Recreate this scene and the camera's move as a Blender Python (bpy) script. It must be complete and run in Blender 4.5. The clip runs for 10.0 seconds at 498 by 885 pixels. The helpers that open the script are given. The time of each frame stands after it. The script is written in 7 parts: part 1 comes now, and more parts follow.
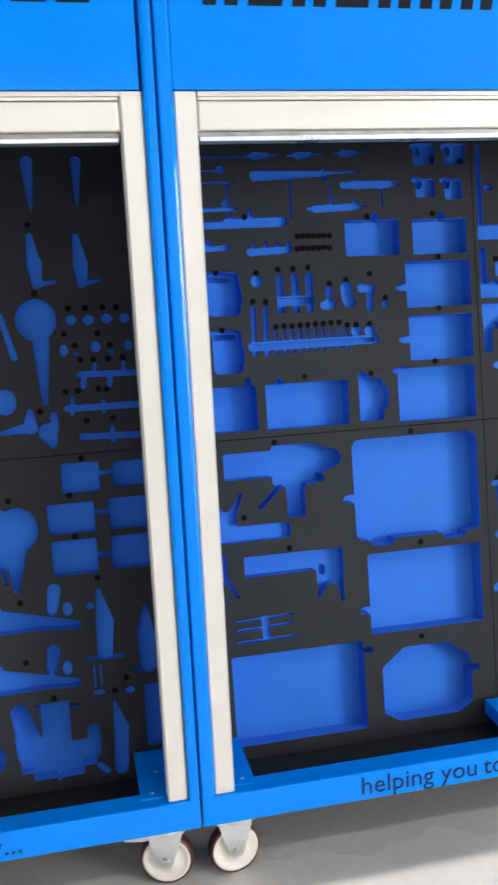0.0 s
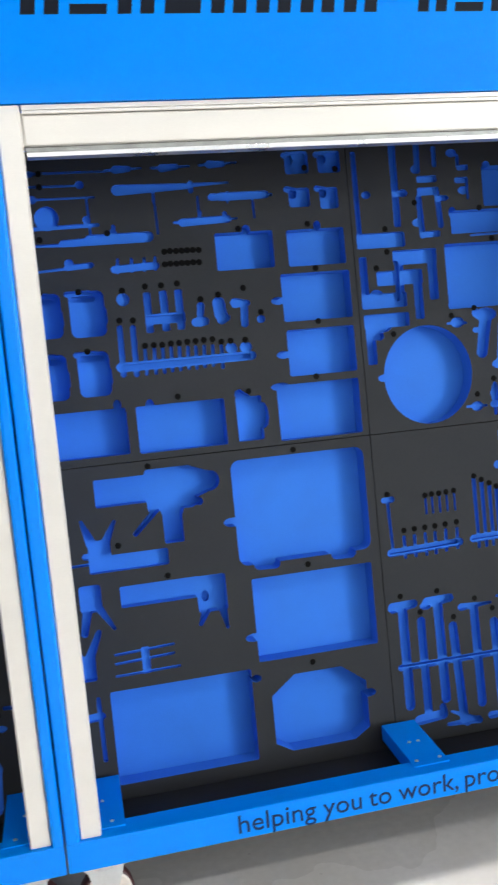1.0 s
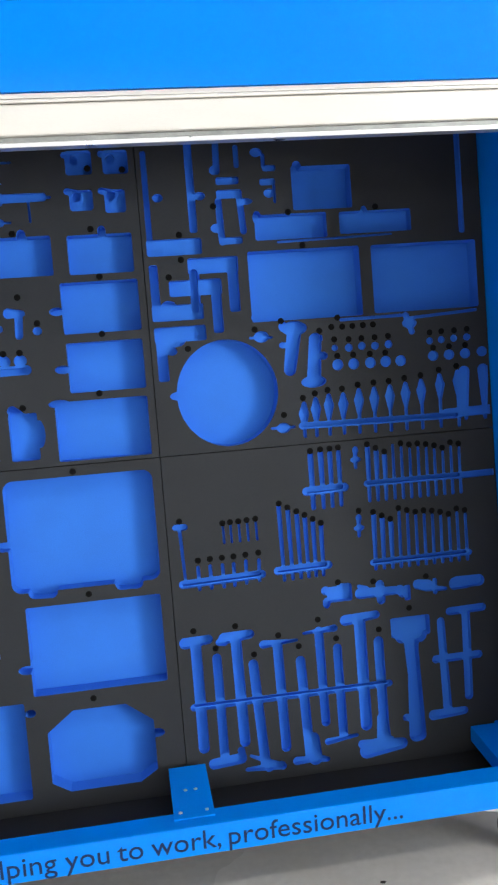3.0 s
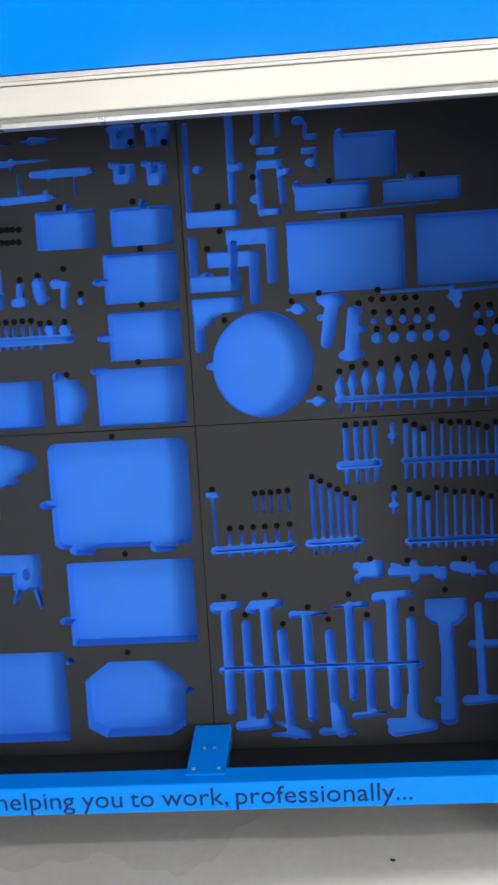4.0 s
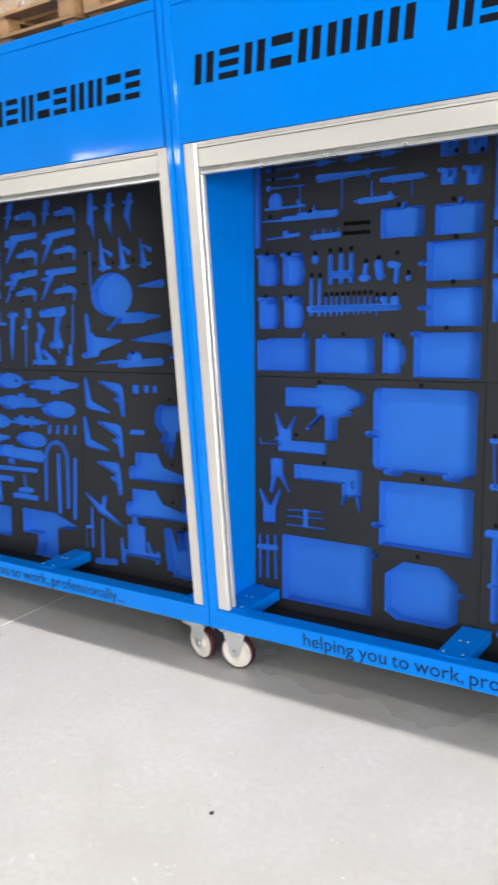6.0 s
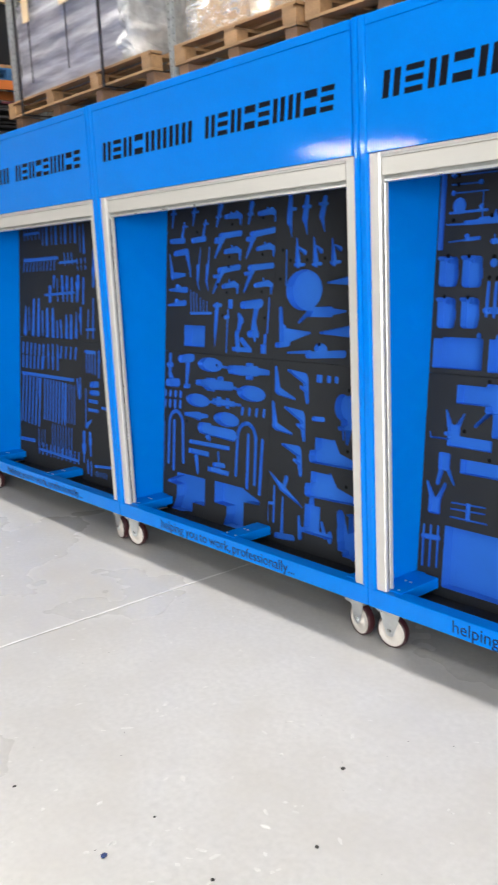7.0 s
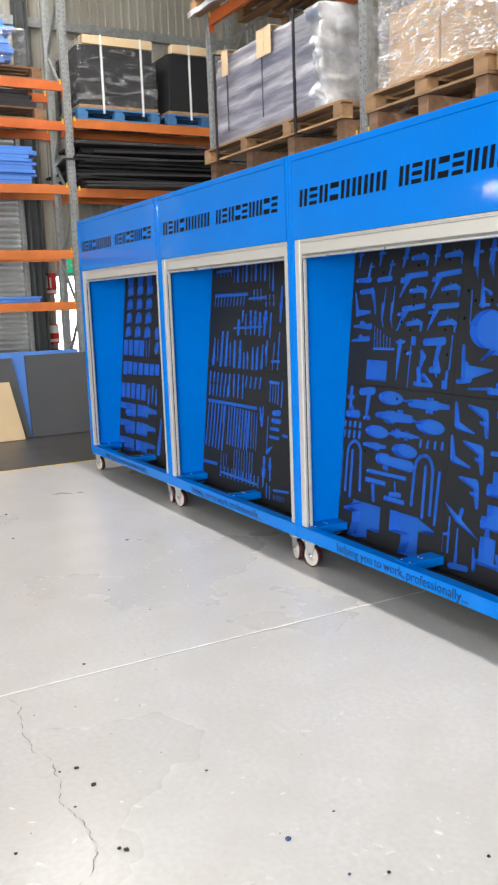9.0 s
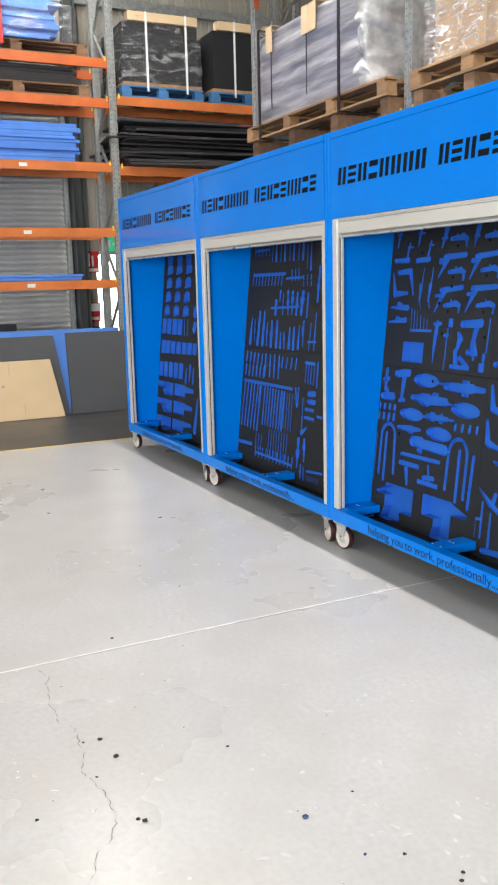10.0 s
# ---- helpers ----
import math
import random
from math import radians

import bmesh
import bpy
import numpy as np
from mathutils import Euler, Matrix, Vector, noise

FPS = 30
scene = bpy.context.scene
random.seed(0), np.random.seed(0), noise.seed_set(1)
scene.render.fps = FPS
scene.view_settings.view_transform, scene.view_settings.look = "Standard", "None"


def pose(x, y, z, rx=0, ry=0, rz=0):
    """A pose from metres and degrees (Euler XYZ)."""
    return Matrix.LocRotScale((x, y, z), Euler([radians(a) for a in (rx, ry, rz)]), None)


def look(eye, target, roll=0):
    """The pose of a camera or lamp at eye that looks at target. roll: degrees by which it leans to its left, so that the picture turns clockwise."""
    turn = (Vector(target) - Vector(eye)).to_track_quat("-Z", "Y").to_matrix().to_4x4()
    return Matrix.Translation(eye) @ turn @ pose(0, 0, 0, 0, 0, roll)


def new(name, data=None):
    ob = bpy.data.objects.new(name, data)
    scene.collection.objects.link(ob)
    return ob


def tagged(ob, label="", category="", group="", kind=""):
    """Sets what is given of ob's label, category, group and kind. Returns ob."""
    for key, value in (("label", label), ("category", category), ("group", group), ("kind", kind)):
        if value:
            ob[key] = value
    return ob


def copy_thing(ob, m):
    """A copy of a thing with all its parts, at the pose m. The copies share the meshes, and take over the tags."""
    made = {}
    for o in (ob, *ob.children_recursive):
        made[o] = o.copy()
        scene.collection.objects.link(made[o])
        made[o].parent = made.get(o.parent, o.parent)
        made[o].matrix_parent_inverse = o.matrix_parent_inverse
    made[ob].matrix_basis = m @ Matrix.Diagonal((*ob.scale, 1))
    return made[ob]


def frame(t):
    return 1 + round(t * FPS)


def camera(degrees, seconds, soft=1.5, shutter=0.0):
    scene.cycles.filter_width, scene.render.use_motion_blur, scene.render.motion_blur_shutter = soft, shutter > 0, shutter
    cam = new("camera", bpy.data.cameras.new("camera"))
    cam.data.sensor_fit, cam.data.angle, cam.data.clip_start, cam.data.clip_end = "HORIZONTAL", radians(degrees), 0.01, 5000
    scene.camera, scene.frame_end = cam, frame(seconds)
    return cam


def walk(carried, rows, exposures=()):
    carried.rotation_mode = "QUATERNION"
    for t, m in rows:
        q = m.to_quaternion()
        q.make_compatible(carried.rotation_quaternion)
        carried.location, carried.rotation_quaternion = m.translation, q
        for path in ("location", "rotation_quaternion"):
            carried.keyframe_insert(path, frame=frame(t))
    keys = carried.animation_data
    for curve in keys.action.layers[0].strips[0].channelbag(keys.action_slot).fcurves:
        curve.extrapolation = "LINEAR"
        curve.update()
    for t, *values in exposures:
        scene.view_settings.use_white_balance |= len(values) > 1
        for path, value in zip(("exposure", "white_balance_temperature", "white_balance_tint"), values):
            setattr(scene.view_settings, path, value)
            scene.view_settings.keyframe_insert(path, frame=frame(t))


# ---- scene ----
from mathutils.geometry import tessellate_polygon



cam = camera(32.3, 10.0, 2.1, 0.4)
PATH = [
    (0, (-0.212, -1.796, 1.363), (0.18, 0.135, 1.022), -2.8),
    (0.5, (-0.044, -1.768, 1.366), (0.352, 0.164, 1.033), -3.5),
    (1, (0.106, -1.771, 1.37), (0.512, 0.16, 1.042), -4.4),
    (1.5, (0.28, -1.79, 1.37), (0.69, 0.139, 1.037), -2.9),
    (2, (0.465, -1.79, 1.374), (0.844, 0.142, 1.022), -3.1),
    (2.5, (0.624, -1.727, 1.375), (0.994, 0.209, 1.039), -3.3),
    (4, (1.134, -1.757, 1.382), (1.016, 0.198, 0.976), -3.7),
    (4.5, (1.256, -1.877, 1.381), (0.916, 0.042, 0.933), -3.2),
    (5, (1.428, -1.99, 1.383), (0.801, -0.141, 0.948), -2.7),
    (6.5, (1.95, -2.233, 1.428), (0.6, -0.819, 1.006), -3.8),
    (7, (2.067, -2.24, 1.446), (0.557, -0.997, 1.029), -2.8),
    (7.5, (2.126, -2.276, 1.463), (0.525, -1.134, 1.101), -2.7),
    (8, (2.153, -2.343, 1.458), (0.496, -1.265, 1.151), -2.7),
    (8.5, (2.187, -2.419, 1.466), (0.491, -1.406, 1.157), -2.6),
    (9, (2.201, -2.453, 1.471), (0.471, -1.504, 1.144), -2.1),
    (9.5, (2.214, -2.442, 1.471), (0.461, -1.547, 1.119), -1.5),
    (10, (2.215, -2.412, 1.459), (0.447, -1.552, 1.093), -1.4),
]
walk(cam, [(t, look(eye, target, roll)) for t, eye, target, roll in PATH], [(0.0, 0.30), (2.5, 0.38), (4.5, 0.36), (6.5, 0.16), (10.0, 0.14)])

# ---------------------------------------------------------------- light
W, TY, TK = 1.75, 0.2412, 0.1018          # cabinet pitch; the trays lean back: y = TY + TK * z

world = bpy.data.worlds.new("world")
scene.world = world
world.use_nodes = True
sky = world.node_tree.nodes.new("ShaderNodeTexSky")
sky.sky_type, sky.sun_disc = "NISHITA", False
sky.sun_elevation, sky.sun_rotation = radians(48), radians(200)
world.node_tree.links.new(sky.outputs[0], world.node_tree.nodes["Background"].inputs[0])
world.node_tree.nodes["Background"].inputs[1].default_value = 0.1


def area_light(name, m, sx, sy, watts, colour):
    data = bpy.data.lights.new(name, "AREA")
    data.shape, data.size, data.size_y, data.energy, data.color = "RECTANGLE", sx, sy, watts, colour
    ob = new(name, data)
    ob.matrix_world = m
    return ob


sun_data = bpy.data.lights.new("sun", "SUN")
sun_data.energy, sun_data.angle, sun_data.color = 3.0, radians(0.5), (1.0, 0.96, 0.9)
sun = new("sun", sun_data)
sun.matrix_world = look((-20, -10, 24), (0, 0, 0))

# battens under the roof: (x, y, z, watts)
LAMP_Z = 6.3
BATTENS = [(-7.0, 0.12), (-3.5, 0.12), (0.0, 0.12), (3.5, 0.12), (-6, -4.2), (-2, -4.2), (3.2, -4.2), (6, -4.2), (10, -4.2), (-4, -9.0), (2, -9.0), (8, -9.0)]
for bx, by in BATTENS:
    area_light("batten_lamp", pose(bx, by, LAMP_Z - 0.07), 2.4, 0.06 if by > 0 else 0.16, (112 if bx < -5 else 125) if by > 0 else (18 if bx < 0 else (52 if bx < 4 else 80)), (1.0, 0.97, 0.92))
# a lower run of tubes on the far side of the bay
area_light("tube_lamp", look((-8.6, -9.4, 3.22), (0, 0, 1.8)), 1.9, 0.14, 42, (1.0, 0.98, 0.95))
area_light("tube_lamp", look((-0.35, -12.85, 4.27), (0.6, 0, 1.8)), 2.0, 0.14, 42, (1.0, 0.98, 0.95))
# fill daylight in a big loading door, assumed unseen behind the camera
area_light("assumed_loading_daylight", pose(2.6, -15.7, 2.85, 90, 0, 0), 9.0, 5.5, 45, (0.93, 0.97, 1.0))
# in the doorway at the far end
area_light("doorway_daylight", pose(-9.3, 1.21, 1.05, 90, 0, -90), 0.4, 1.9, 6, (1.0, 0.98, 0.95))
# low light from the right, its unseen opening in the east wall assumed
area_light("assumed_east_daylight", pose(13.9, -12.1, 2.3, 90, 0, 90), 5.6, 4.4, 2150, (0.95, 0.98, 1.0))

# ---------------------------------------------------------------- materials


def mat(name, colour, rough=0.5, metal=0.0, spread=0.08, scale=6.0, fine=0.03, fine_scale=140.0, bump=0.05, bump_scale=120.0,
        rough_spread=0.08, coat=0.0, gloss=0.5, per_object=0.0, stretch=(1, 1, 1)):
    """A painted, woven or cast surface: broad stains, fine grain, and a shallow relief."""
    m = bpy.data.materials.new(name)
    m.use_nodes = True
    nt = m.node_tree
    b = nt.nodes["Principled BSDF"]
    b.inputs["Metallic"].default_value = metal
    b.inputs["Coat Weight"].default_value = coat
    b.inputs["Specular IOR Level"].default_value = gloss
    b.inputs["Coat Roughness"].default_value = 0.12
    co = nt.nodes.new("ShaderNodeTexCoord")
    mp = nt.nodes.new("ShaderNodeMapping")
    mp.inputs["Scale"].default_value = stretch
    nt.links.new(co.outputs["Object"], mp.inputs[0])

    def noise_tex(sc, detail):
        n = nt.nodes.new("ShaderNodeTexNoise")
        n.inputs["Scale"].default_value, n.inputs["Detail"].default_value = sc, detail
        nt.links.new(mp.outputs[0], n.inputs["Vector"])
        return n.outputs["Fac"]

    def around(fac, amount):
        r = nt.nodes.new("ShaderNodeMapRange")
        r.inputs[1].default_value, r.inputs[2].default_value = 0.2, 0.8
        r.inputs[3].default_value, r.inputs[4].default_value = 1 - amount * 1.4, 1 + amount * 1.4
        nt.links.new(fac, r.inputs[0])
        return r.outputs[0]

    def times(a, c):
        n = nt.nodes.new("ShaderNodeMath")
        n.operation = "MULTIPLY"
        nt.links.new(a, n.inputs[0])
        nt.links.new(c, n.inputs[1])
        return n.outputs[0]

    broad, grain = noise_tex(scale, 5), noise_tex(fine_scale, 3)
    value = times(around(broad, spread), around(grain, fine))
    if per_object:
        info = nt.nodes.new("ShaderNodeObjectInfo")
        r = nt.nodes.new("ShaderNodeMapRange")
        r.inputs[3].default_value, r.inputs[4].default_value = 1 - per_object, 1 + per_object
        nt.links.new(info.outputs["Random"], r.inputs[0])
        value = times(value, r.outputs[0])
    mix = nt.nodes.new("ShaderNodeVectorMath")
    mix.operation = "SCALE"
    mix.inputs[0].default_value = colour
    nt.links.new(value, mix.inputs["Scale"])
    nt.links.new(mix.outputs[0], b.inputs["Base Color"])
    r = nt.nodes.new("ShaderNodeMapRange")
    r.inputs[1].default_value, r.inputs[2].default_value = 0.2, 0.8
    r.inputs[3].default_value, r.inputs[4].default_value = max(0.02, rough - rough_spread), min(1, rough + rough_spread)
    nt.links.new(broad, r.inputs[0])
    nt.links.new(r.outputs[0], b.inputs["Roughness"])
    if bump:
        bp = nt.nodes.new("ShaderNodeBump")
        bp.inputs["Strength"].default_value, bp.inputs["Distance"].default_value = bump, 0.004
        nt.links.new(noise_tex(bump_scale, 4), bp.inputs["Height"])
        nt.links.new(bp.outputs[0], b.inputs["Normal"])
    return m


def glow(name, colour, strength):
    m = bpy.data.materials.new(name)
    m.use_nodes = True
    b = m.node_tree.nodes["Principled BSDF"]
    b.inputs["Base Color"].default_value = (*colour, 1)
    b.inputs["Emission Color"].default_value = (*colour, 1)
    b.inputs["Emission Strength"].default_value = strength
    return m


def film_mat(name, tint, share, size=7.5):
    """Crumpled clear stretch film: mostly clear, sharp glints and haze painted along its folds."""
    m = bpy.data.materials.new(name)
    m.use_nodes = True
    nt = m.node_tree
    nt.nodes.remove(nt.nodes["Principled BSDF"])
    out = nt.nodes["Material Output"]
    clear = nt.nodes.new("ShaderNodeBsdfTransparent")
    gloss = nt.nodes.new("ShaderNodeBsdfGlossy")
    gloss.inputs["Color"].default_value = (*tint, 1)
    gloss.inputs["Roughness"].default_value = 0.06
    haze = nt.nodes.new("ShaderNodeBsdfDiffuse")
    haze.inputs["Color"].default_value = (*tint, 1)
    both = nt.nodes.new("ShaderNodeMixShader")
    both.inputs[0].default_value = 0.26
    mix = nt.nodes.new("ShaderNodeMixShader")
    co = nt.nodes.new("ShaderNodeTexCoord")
    n = nt.nodes.new("ShaderNodeTexNoise")
    n.inputs["Scale"].default_value, n.inputs["Detail"].default_value, n.inputs["Distortion"].default_value = size, 6, 2.2
    mp = nt.nodes.new("ShaderNodeMapping")
    mp.inputs["Rotation"].default_value, mp.inputs["Scale"].default_value = (0.5, 0.75, 0.0), (0.9, 0.9, 3.2)
    nt.links.new(co.outputs["Object"], mp.inputs[0])
    nt.links.new(mp.outputs[0], n.inputs["Vector"])
    bp = nt.nodes.new("ShaderNodeBump")
    bp.inputs["Strength"].default_value, bp.inputs["Distance"].default_value = 1.0, 0.08
    nt.links.new(n.outputs["Fac"], bp.inputs["Height"])
    nt.links.new(bp.outputs[0], gloss.inputs["Normal"])
    r = nt.nodes.new("ShaderNodeMapRange")
    r.inputs[1].default_value, r.inputs[2].default_value = 0.52, 0.68
    r.inputs[3].default_value, r.inputs[4].default_value = share * 0.3, share * 2.4
    nt.links.new(n.outputs["Fac"], r.inputs[0])
    nt.links.new(r.outputs[0], mix.inputs[0])
    nt.links.new(gloss.outputs[0], both.inputs[1])
    nt.links.new(haze.outputs[0], both.inputs[2])
    nt.links.new(clear.outputs[0], mix.inputs[1])
    nt.links.new(both.outputs[0], mix.inputs[2])
    nt.links.new(mix.outputs[0], out.inputs["Surface"])
    return m


def floor_mat(name, colour, rough):
    """Painted concrete: trowel clouds, scuffs, pale scratches, pinholes."""
    m = mat(name, colour, rough, spread=0.07, scale=0.7, fine=0.06, fine_scale=45, bump=0.035, bump_scale=40, rough_spread=0.12)
    nt = m.node_tree
    b = nt.nodes["Principled BSDF"]
    src = b.inputs["Base Color"].links[0].from_socket
    co = nt.nodes.new("ShaderNodeTexCoord")
    n = nt.nodes.new("ShaderNodeTexNoise")
    n.inputs["Scale"].default_value, n.inputs["Detail"].default_value = 38, 2
    nt.links.new(co.outputs["Object"], n.inputs["Vector"])
    r = nt.nodes.new("ShaderNodeMapRange")
    r.inputs[1].default_value, r.inputs[2].default_value = 0.76, 0.80
    nt.links.new(n.outputs["Fac"], r.inputs[0])
    mix = nt.nodes.new("ShaderNodeMix")
    mix.data_type = "RGBA"
    mix.inputs["B"].default_value = (colour[0] * 0.3, colour[1] * 0.28, colour[2] * 0.27, 1)
    nt.links.new(r.outputs[0], mix.inputs["Factor"])
    nt.links.new(src, mix.inputs["A"])
    w = nt.nodes.new("ShaderNodeTexNoise")
    w.inputs["Scale"].default_value, w.inputs["Detail"].default_value, w.inputs["Distortion"].default_value = 3, 8, 0.0
    nt.links.new(co.outputs["Object"], w.inputs["Vector"])
    r2 = nt.nodes.new("ShaderNodeMapRange")
    r2.interpolation_type = "SMOOTHSTEP"
    r2.inputs[1].default_value, r2.inputs[2].default_value, r2.inputs[4].default_value = 0.34, 0.72, 0.6
    nt.links.new(w.outputs["Fac"], r2.inputs[0])
    mix2 = nt.nodes.new("ShaderNodeMix")
    mix2.data_type = "RGBA"
    mix2.inputs["B"].default_value = (colour[0] * 0.90, colour[1] * 0.88, colour[2] * 0.85, 1)
    nt.links.new(r2.outputs[0], mix2.inputs["Factor"])
    nt.links.new(mix.outputs["Result"], mix2.inputs["A"])
    nt.links.new(mix2.outputs["Result"], b.inputs["Base Color"])
    return m


BLUE = mat("blue_powder_coat", (0.0, 0.215, 0.80), 0.05, spread=0.03, scale=3, fine=0.02, bump=0.008, bump_scale=300, rough_spread=0.015, gloss=0.17)
CREAM = mat("cream_anodised_aluminium", (0.70, 0.675, 0.635), 0.34, 0.3, spread=0.03, scale=3, fine=0.02, bump=0.03, bump_scale=200, stretch=(1, 1, 6))
STEEL = mat("zinc_plated_steel", (0.62, 0.64, 0.65), 0.32, 0.85, spread=0.12, scale=18, bump=0.04)
ALU = mat("bare_aluminium_strip", (0.75, 0.75, 0.76), 0.3, 0.8, spread=0.05, bump=0.02)
FOAM = mat("black_foam", (0.0272, 0.0295, 0.034), 0.82, spread=0.1, scale=5, fine=0.12, fine_scale=500, bump=0.25, bump_scale=600, gloss=0.2)
HOLE_DARK = mat("painted_hole_dark", (0.003, 0.003, 0.0035), 0.95, spread=0.1, fine=0.1, bump=0.2, bump_scale=500, gloss=0.1)
POCKET = mat("blue_foam", (0.027, 0.158, 0.62), 0.75, spread=0.05, scale=8, fine=0.05, fine_scale=500, bump=0.2, bump_scale=500, gloss=0.2)
LINER = mat("black_rubber_liner", (0.016, 0.016, 0.018), 0.7, spread=0.15, scale=4, bump=0.2, bump_scale=300, gloss=0.25)
INK = mat("black_vinyl_lettering", (0.005, 0.007, 0.014), 0.6, spread=0.05, bump=0.0, gloss=0.12)
INK_SLOGAN = mat("dark_navy_vinyl_lettering", (0.007, 0.025, 0.09), 0.6, spread=0.05, bump=0.0, gloss=0.15)
HUB = mat("ivory_nylon", (0.72, 0.66, 0.60), 0.4, spread=0.08, scale=25, bump=0.03)
TYRE = mat("dark_red_polyurethane", (0.05, 0.012, 0.015), 0.45, spread=0.2, scale=30, bump=0.08)
FLOOR = floor_mat("light_grey_floor_paint", (0.565, 0.55, 0.53), 0.30)
FLOOR_DARK = floor_mat("dark_grey_floor_paint", (0.075, 0.074, 0.073), 0.42)
YELLOW = mat("yellow_line_paint", (0.75, 0.55, 0.08), 0.5, spread=0.15, scale=10)
CHIP = mat("bare_floor_scar", (0.65, 0.635, 0.61), 0.6, spread=0.1, scale=30, bump=0.3)
CRACK = mat("dusty_crack", (0.22, 0.21, 0.19), 0.9, spread=0.4, scale=14, bump=0.2)
CHALK = mat("chipped_white_filler", (0.84, 0.83, 0.81), 0.8, spread=0.1, scale=30, bump=0.3)
CRUMB_BLUE = mat("dirty_blue_foam_crumb", (0.035, 0.06, 0.17), 0.85, spread=0.3, scale=60, bump=0.3)
GRIT = mat("dark_grit", (0.03, 0.028, 0.026), 0.8, spread=0.3, scale=60, bump=0.3)
ORANGE = mat("orange_rack_paint", (0.60, 0.135, 0.028), 0.42, spread=0.12, scale=5, fine=0.05, bump=0.05)
ORANGE_PALE = mat("faded_orange_rack_paint", (0.60, 0.165, 0.036), 0.45, spread=0.14, scale=5, fine=0.05, bump=0.05)
GALV = mat("galvanised_steel", (0.36, 0.37, 0.36), 0.45, 0.6, spread=0.2, scale=22, fine=0.08, bump=0.05)
WOOD = mat("pallet_pine", (0.31, 0.175, 0.08), 0.75, spread=0.25, scale=4, fine=0.15, fine_scale=60, bump=0.3, bump_scale=60, per_object=0.25, stretch=(1, 5, 5))
WOOD_DARK = mat("old_brown_pallet_wood", (0.23, 0.125, 0.065), 0.8, spread=0.3, scale=4, fine=0.15, fine_scale=60, bump=0.3, bump_scale=60, per_object=0.25, stretch=(1, 5, 5))
WOOD_BLUE = mat("blue_painted_pallet", (0.05, 0.17, 0.36), 0.7, spread=0.25, scale=5, fine=0.12, fine_scale=60, bump=0.25, per_object=0.2)
CARD = mat("brown_cardboard", (0.48, 0.32, 0.18), 0.8, spread=0.08, scale=4, fine=0.05, fine_scale=90, bump=0.08, per_object=0.18)
CARD_PALE = mat("pale_cardboard", (0.68, 0.50, 0.30), 0.8, spread=0.06, scale=3, fine=0.04, bump=0.06)
# the streaked tone stands in for shade in the wrap's wrinkles
WRAP_GREY = mat("grey_wrapped_sheets", (0.29, 0.285, 0.315), 0.33, spread=0.30, scale=3.4, fine=0.10, fine_scale=14, bump=1.0, bump_scale=4, stretch=(0.7, 1, 8))
PALE_FILM = mat("crumpled_pale_plastic", (0.52, 0.51, 0.50), 0.2, spread=0.5, scale=5, fine=0.05, bump=1.0, bump_scale=7, gloss=0.8)
FILM = film_mat("clear_stretch_film", (0.97, 0.95, 0.92), 0.7)
FILM_TIGHT = film_mat("tight_stretch_film", (0.95, 0.95, 0.95), 0.24, 2.6)
FOAM_BLUE = mat("blue_foam_sheet", (0.09, 0.24, 0.68), 0.8, spread=0.08, scale=5, fine=0.05, bump=0.15, per_object=0.12)
FOAM_DARK = mat("charcoal_foam_sheet", (0.040, 0.036, 0.038), 0.85, spread=0.15, scale=5, fine=0.06, bump=0.2, per_object=0.3)
FOAM_BLACK = mat("black_foam_block", (0.012, 0.012, 0.014), 0.85, spread=0.15, scale=5, fine=0.06, bump=0.2)
FOAM_MAROON = mat("maroon_foam_sheet", (0.13, 0.03, 0.04), 0.85, spread=0.15, scale=5, bump=0.2)
BOARD_GREY = mat("grey_foam_board", (0.085, 0.085, 0.09), 0.8, spread=0.08, scale=3, fine=0.05, bump=0.1)
STRAP = mat("black_strapping", (0.012, 0.012, 0.014), 0.4, spread=0.1, bump=0.02)
STRAP_WHITE = mat("white_strapping", (0.75, 0.75, 0.73), 0.45, spread=0.05, bump=0.02)
CLAD = mat("grey_green_cladding", (0.35, 0.325, 0.27), 0.5, spread=0.1, scale=1.5, bump=0.03)
DOOR_STEEL = mat("roller_door_steel", (0.62, 0.62, 0.60), 0.35, 0.35, spread=0.12, scale=3, bump=0.04, stretch=(1, 1, 3))
COLUMN = mat("dark_painted_steel", (0.06, 0.065, 0.065), 0.5, spread=0.15, scale=4)
CONCRETE = mat("grey_wall", (0.42, 0.42, 0.40), 0.8, spread=0.1, scale=1.2, bump=0.1, bump_scale=30)
ROOF = mat("roof_lining", (0.55, 0.55, 0.53), 0.7, spread=0.08, scale=1.2, bump=0.03)
RED = mat("red_sign_paint", (0.55, 0.02, 0.02), 0.4, spread=0.08)
WHITE = mat("white_sign_paint", (0.8, 0.8, 0.78), 0.45, spread=0.05)
GREEN = glow("green_exit_sign", (0.02, 0.45, 0.2), 0.6)
DAY = glow("bright_daylight", (1.0, 0.97, 0.93), 6.0)
TUBE = glow("lamp_diffuser", (1.0, 0.97, 0.92), 3.0)

# ---------------------------------------------------------------- mesh helpers


def mesh_of(bm, name, material, smooth=False):
    me = bpy.data.meshes.new(name)
    bm.normal_update()
    bm.to_mesh(me)
    bm.free()
    me.materials.append(material)
    if smooth:
        for p in me.polygons:
            p.use_smooth = True
    return me


def part(name, bm, material, parent=None, label="", smooth=False):
    ob = new(name, mesh_of(bm, name, material, smooth) if isinstance(bm, bmesh.types.BMesh) else bm)
    ob.parent = parent
    if label:
        ob["label"] = label
    return ob


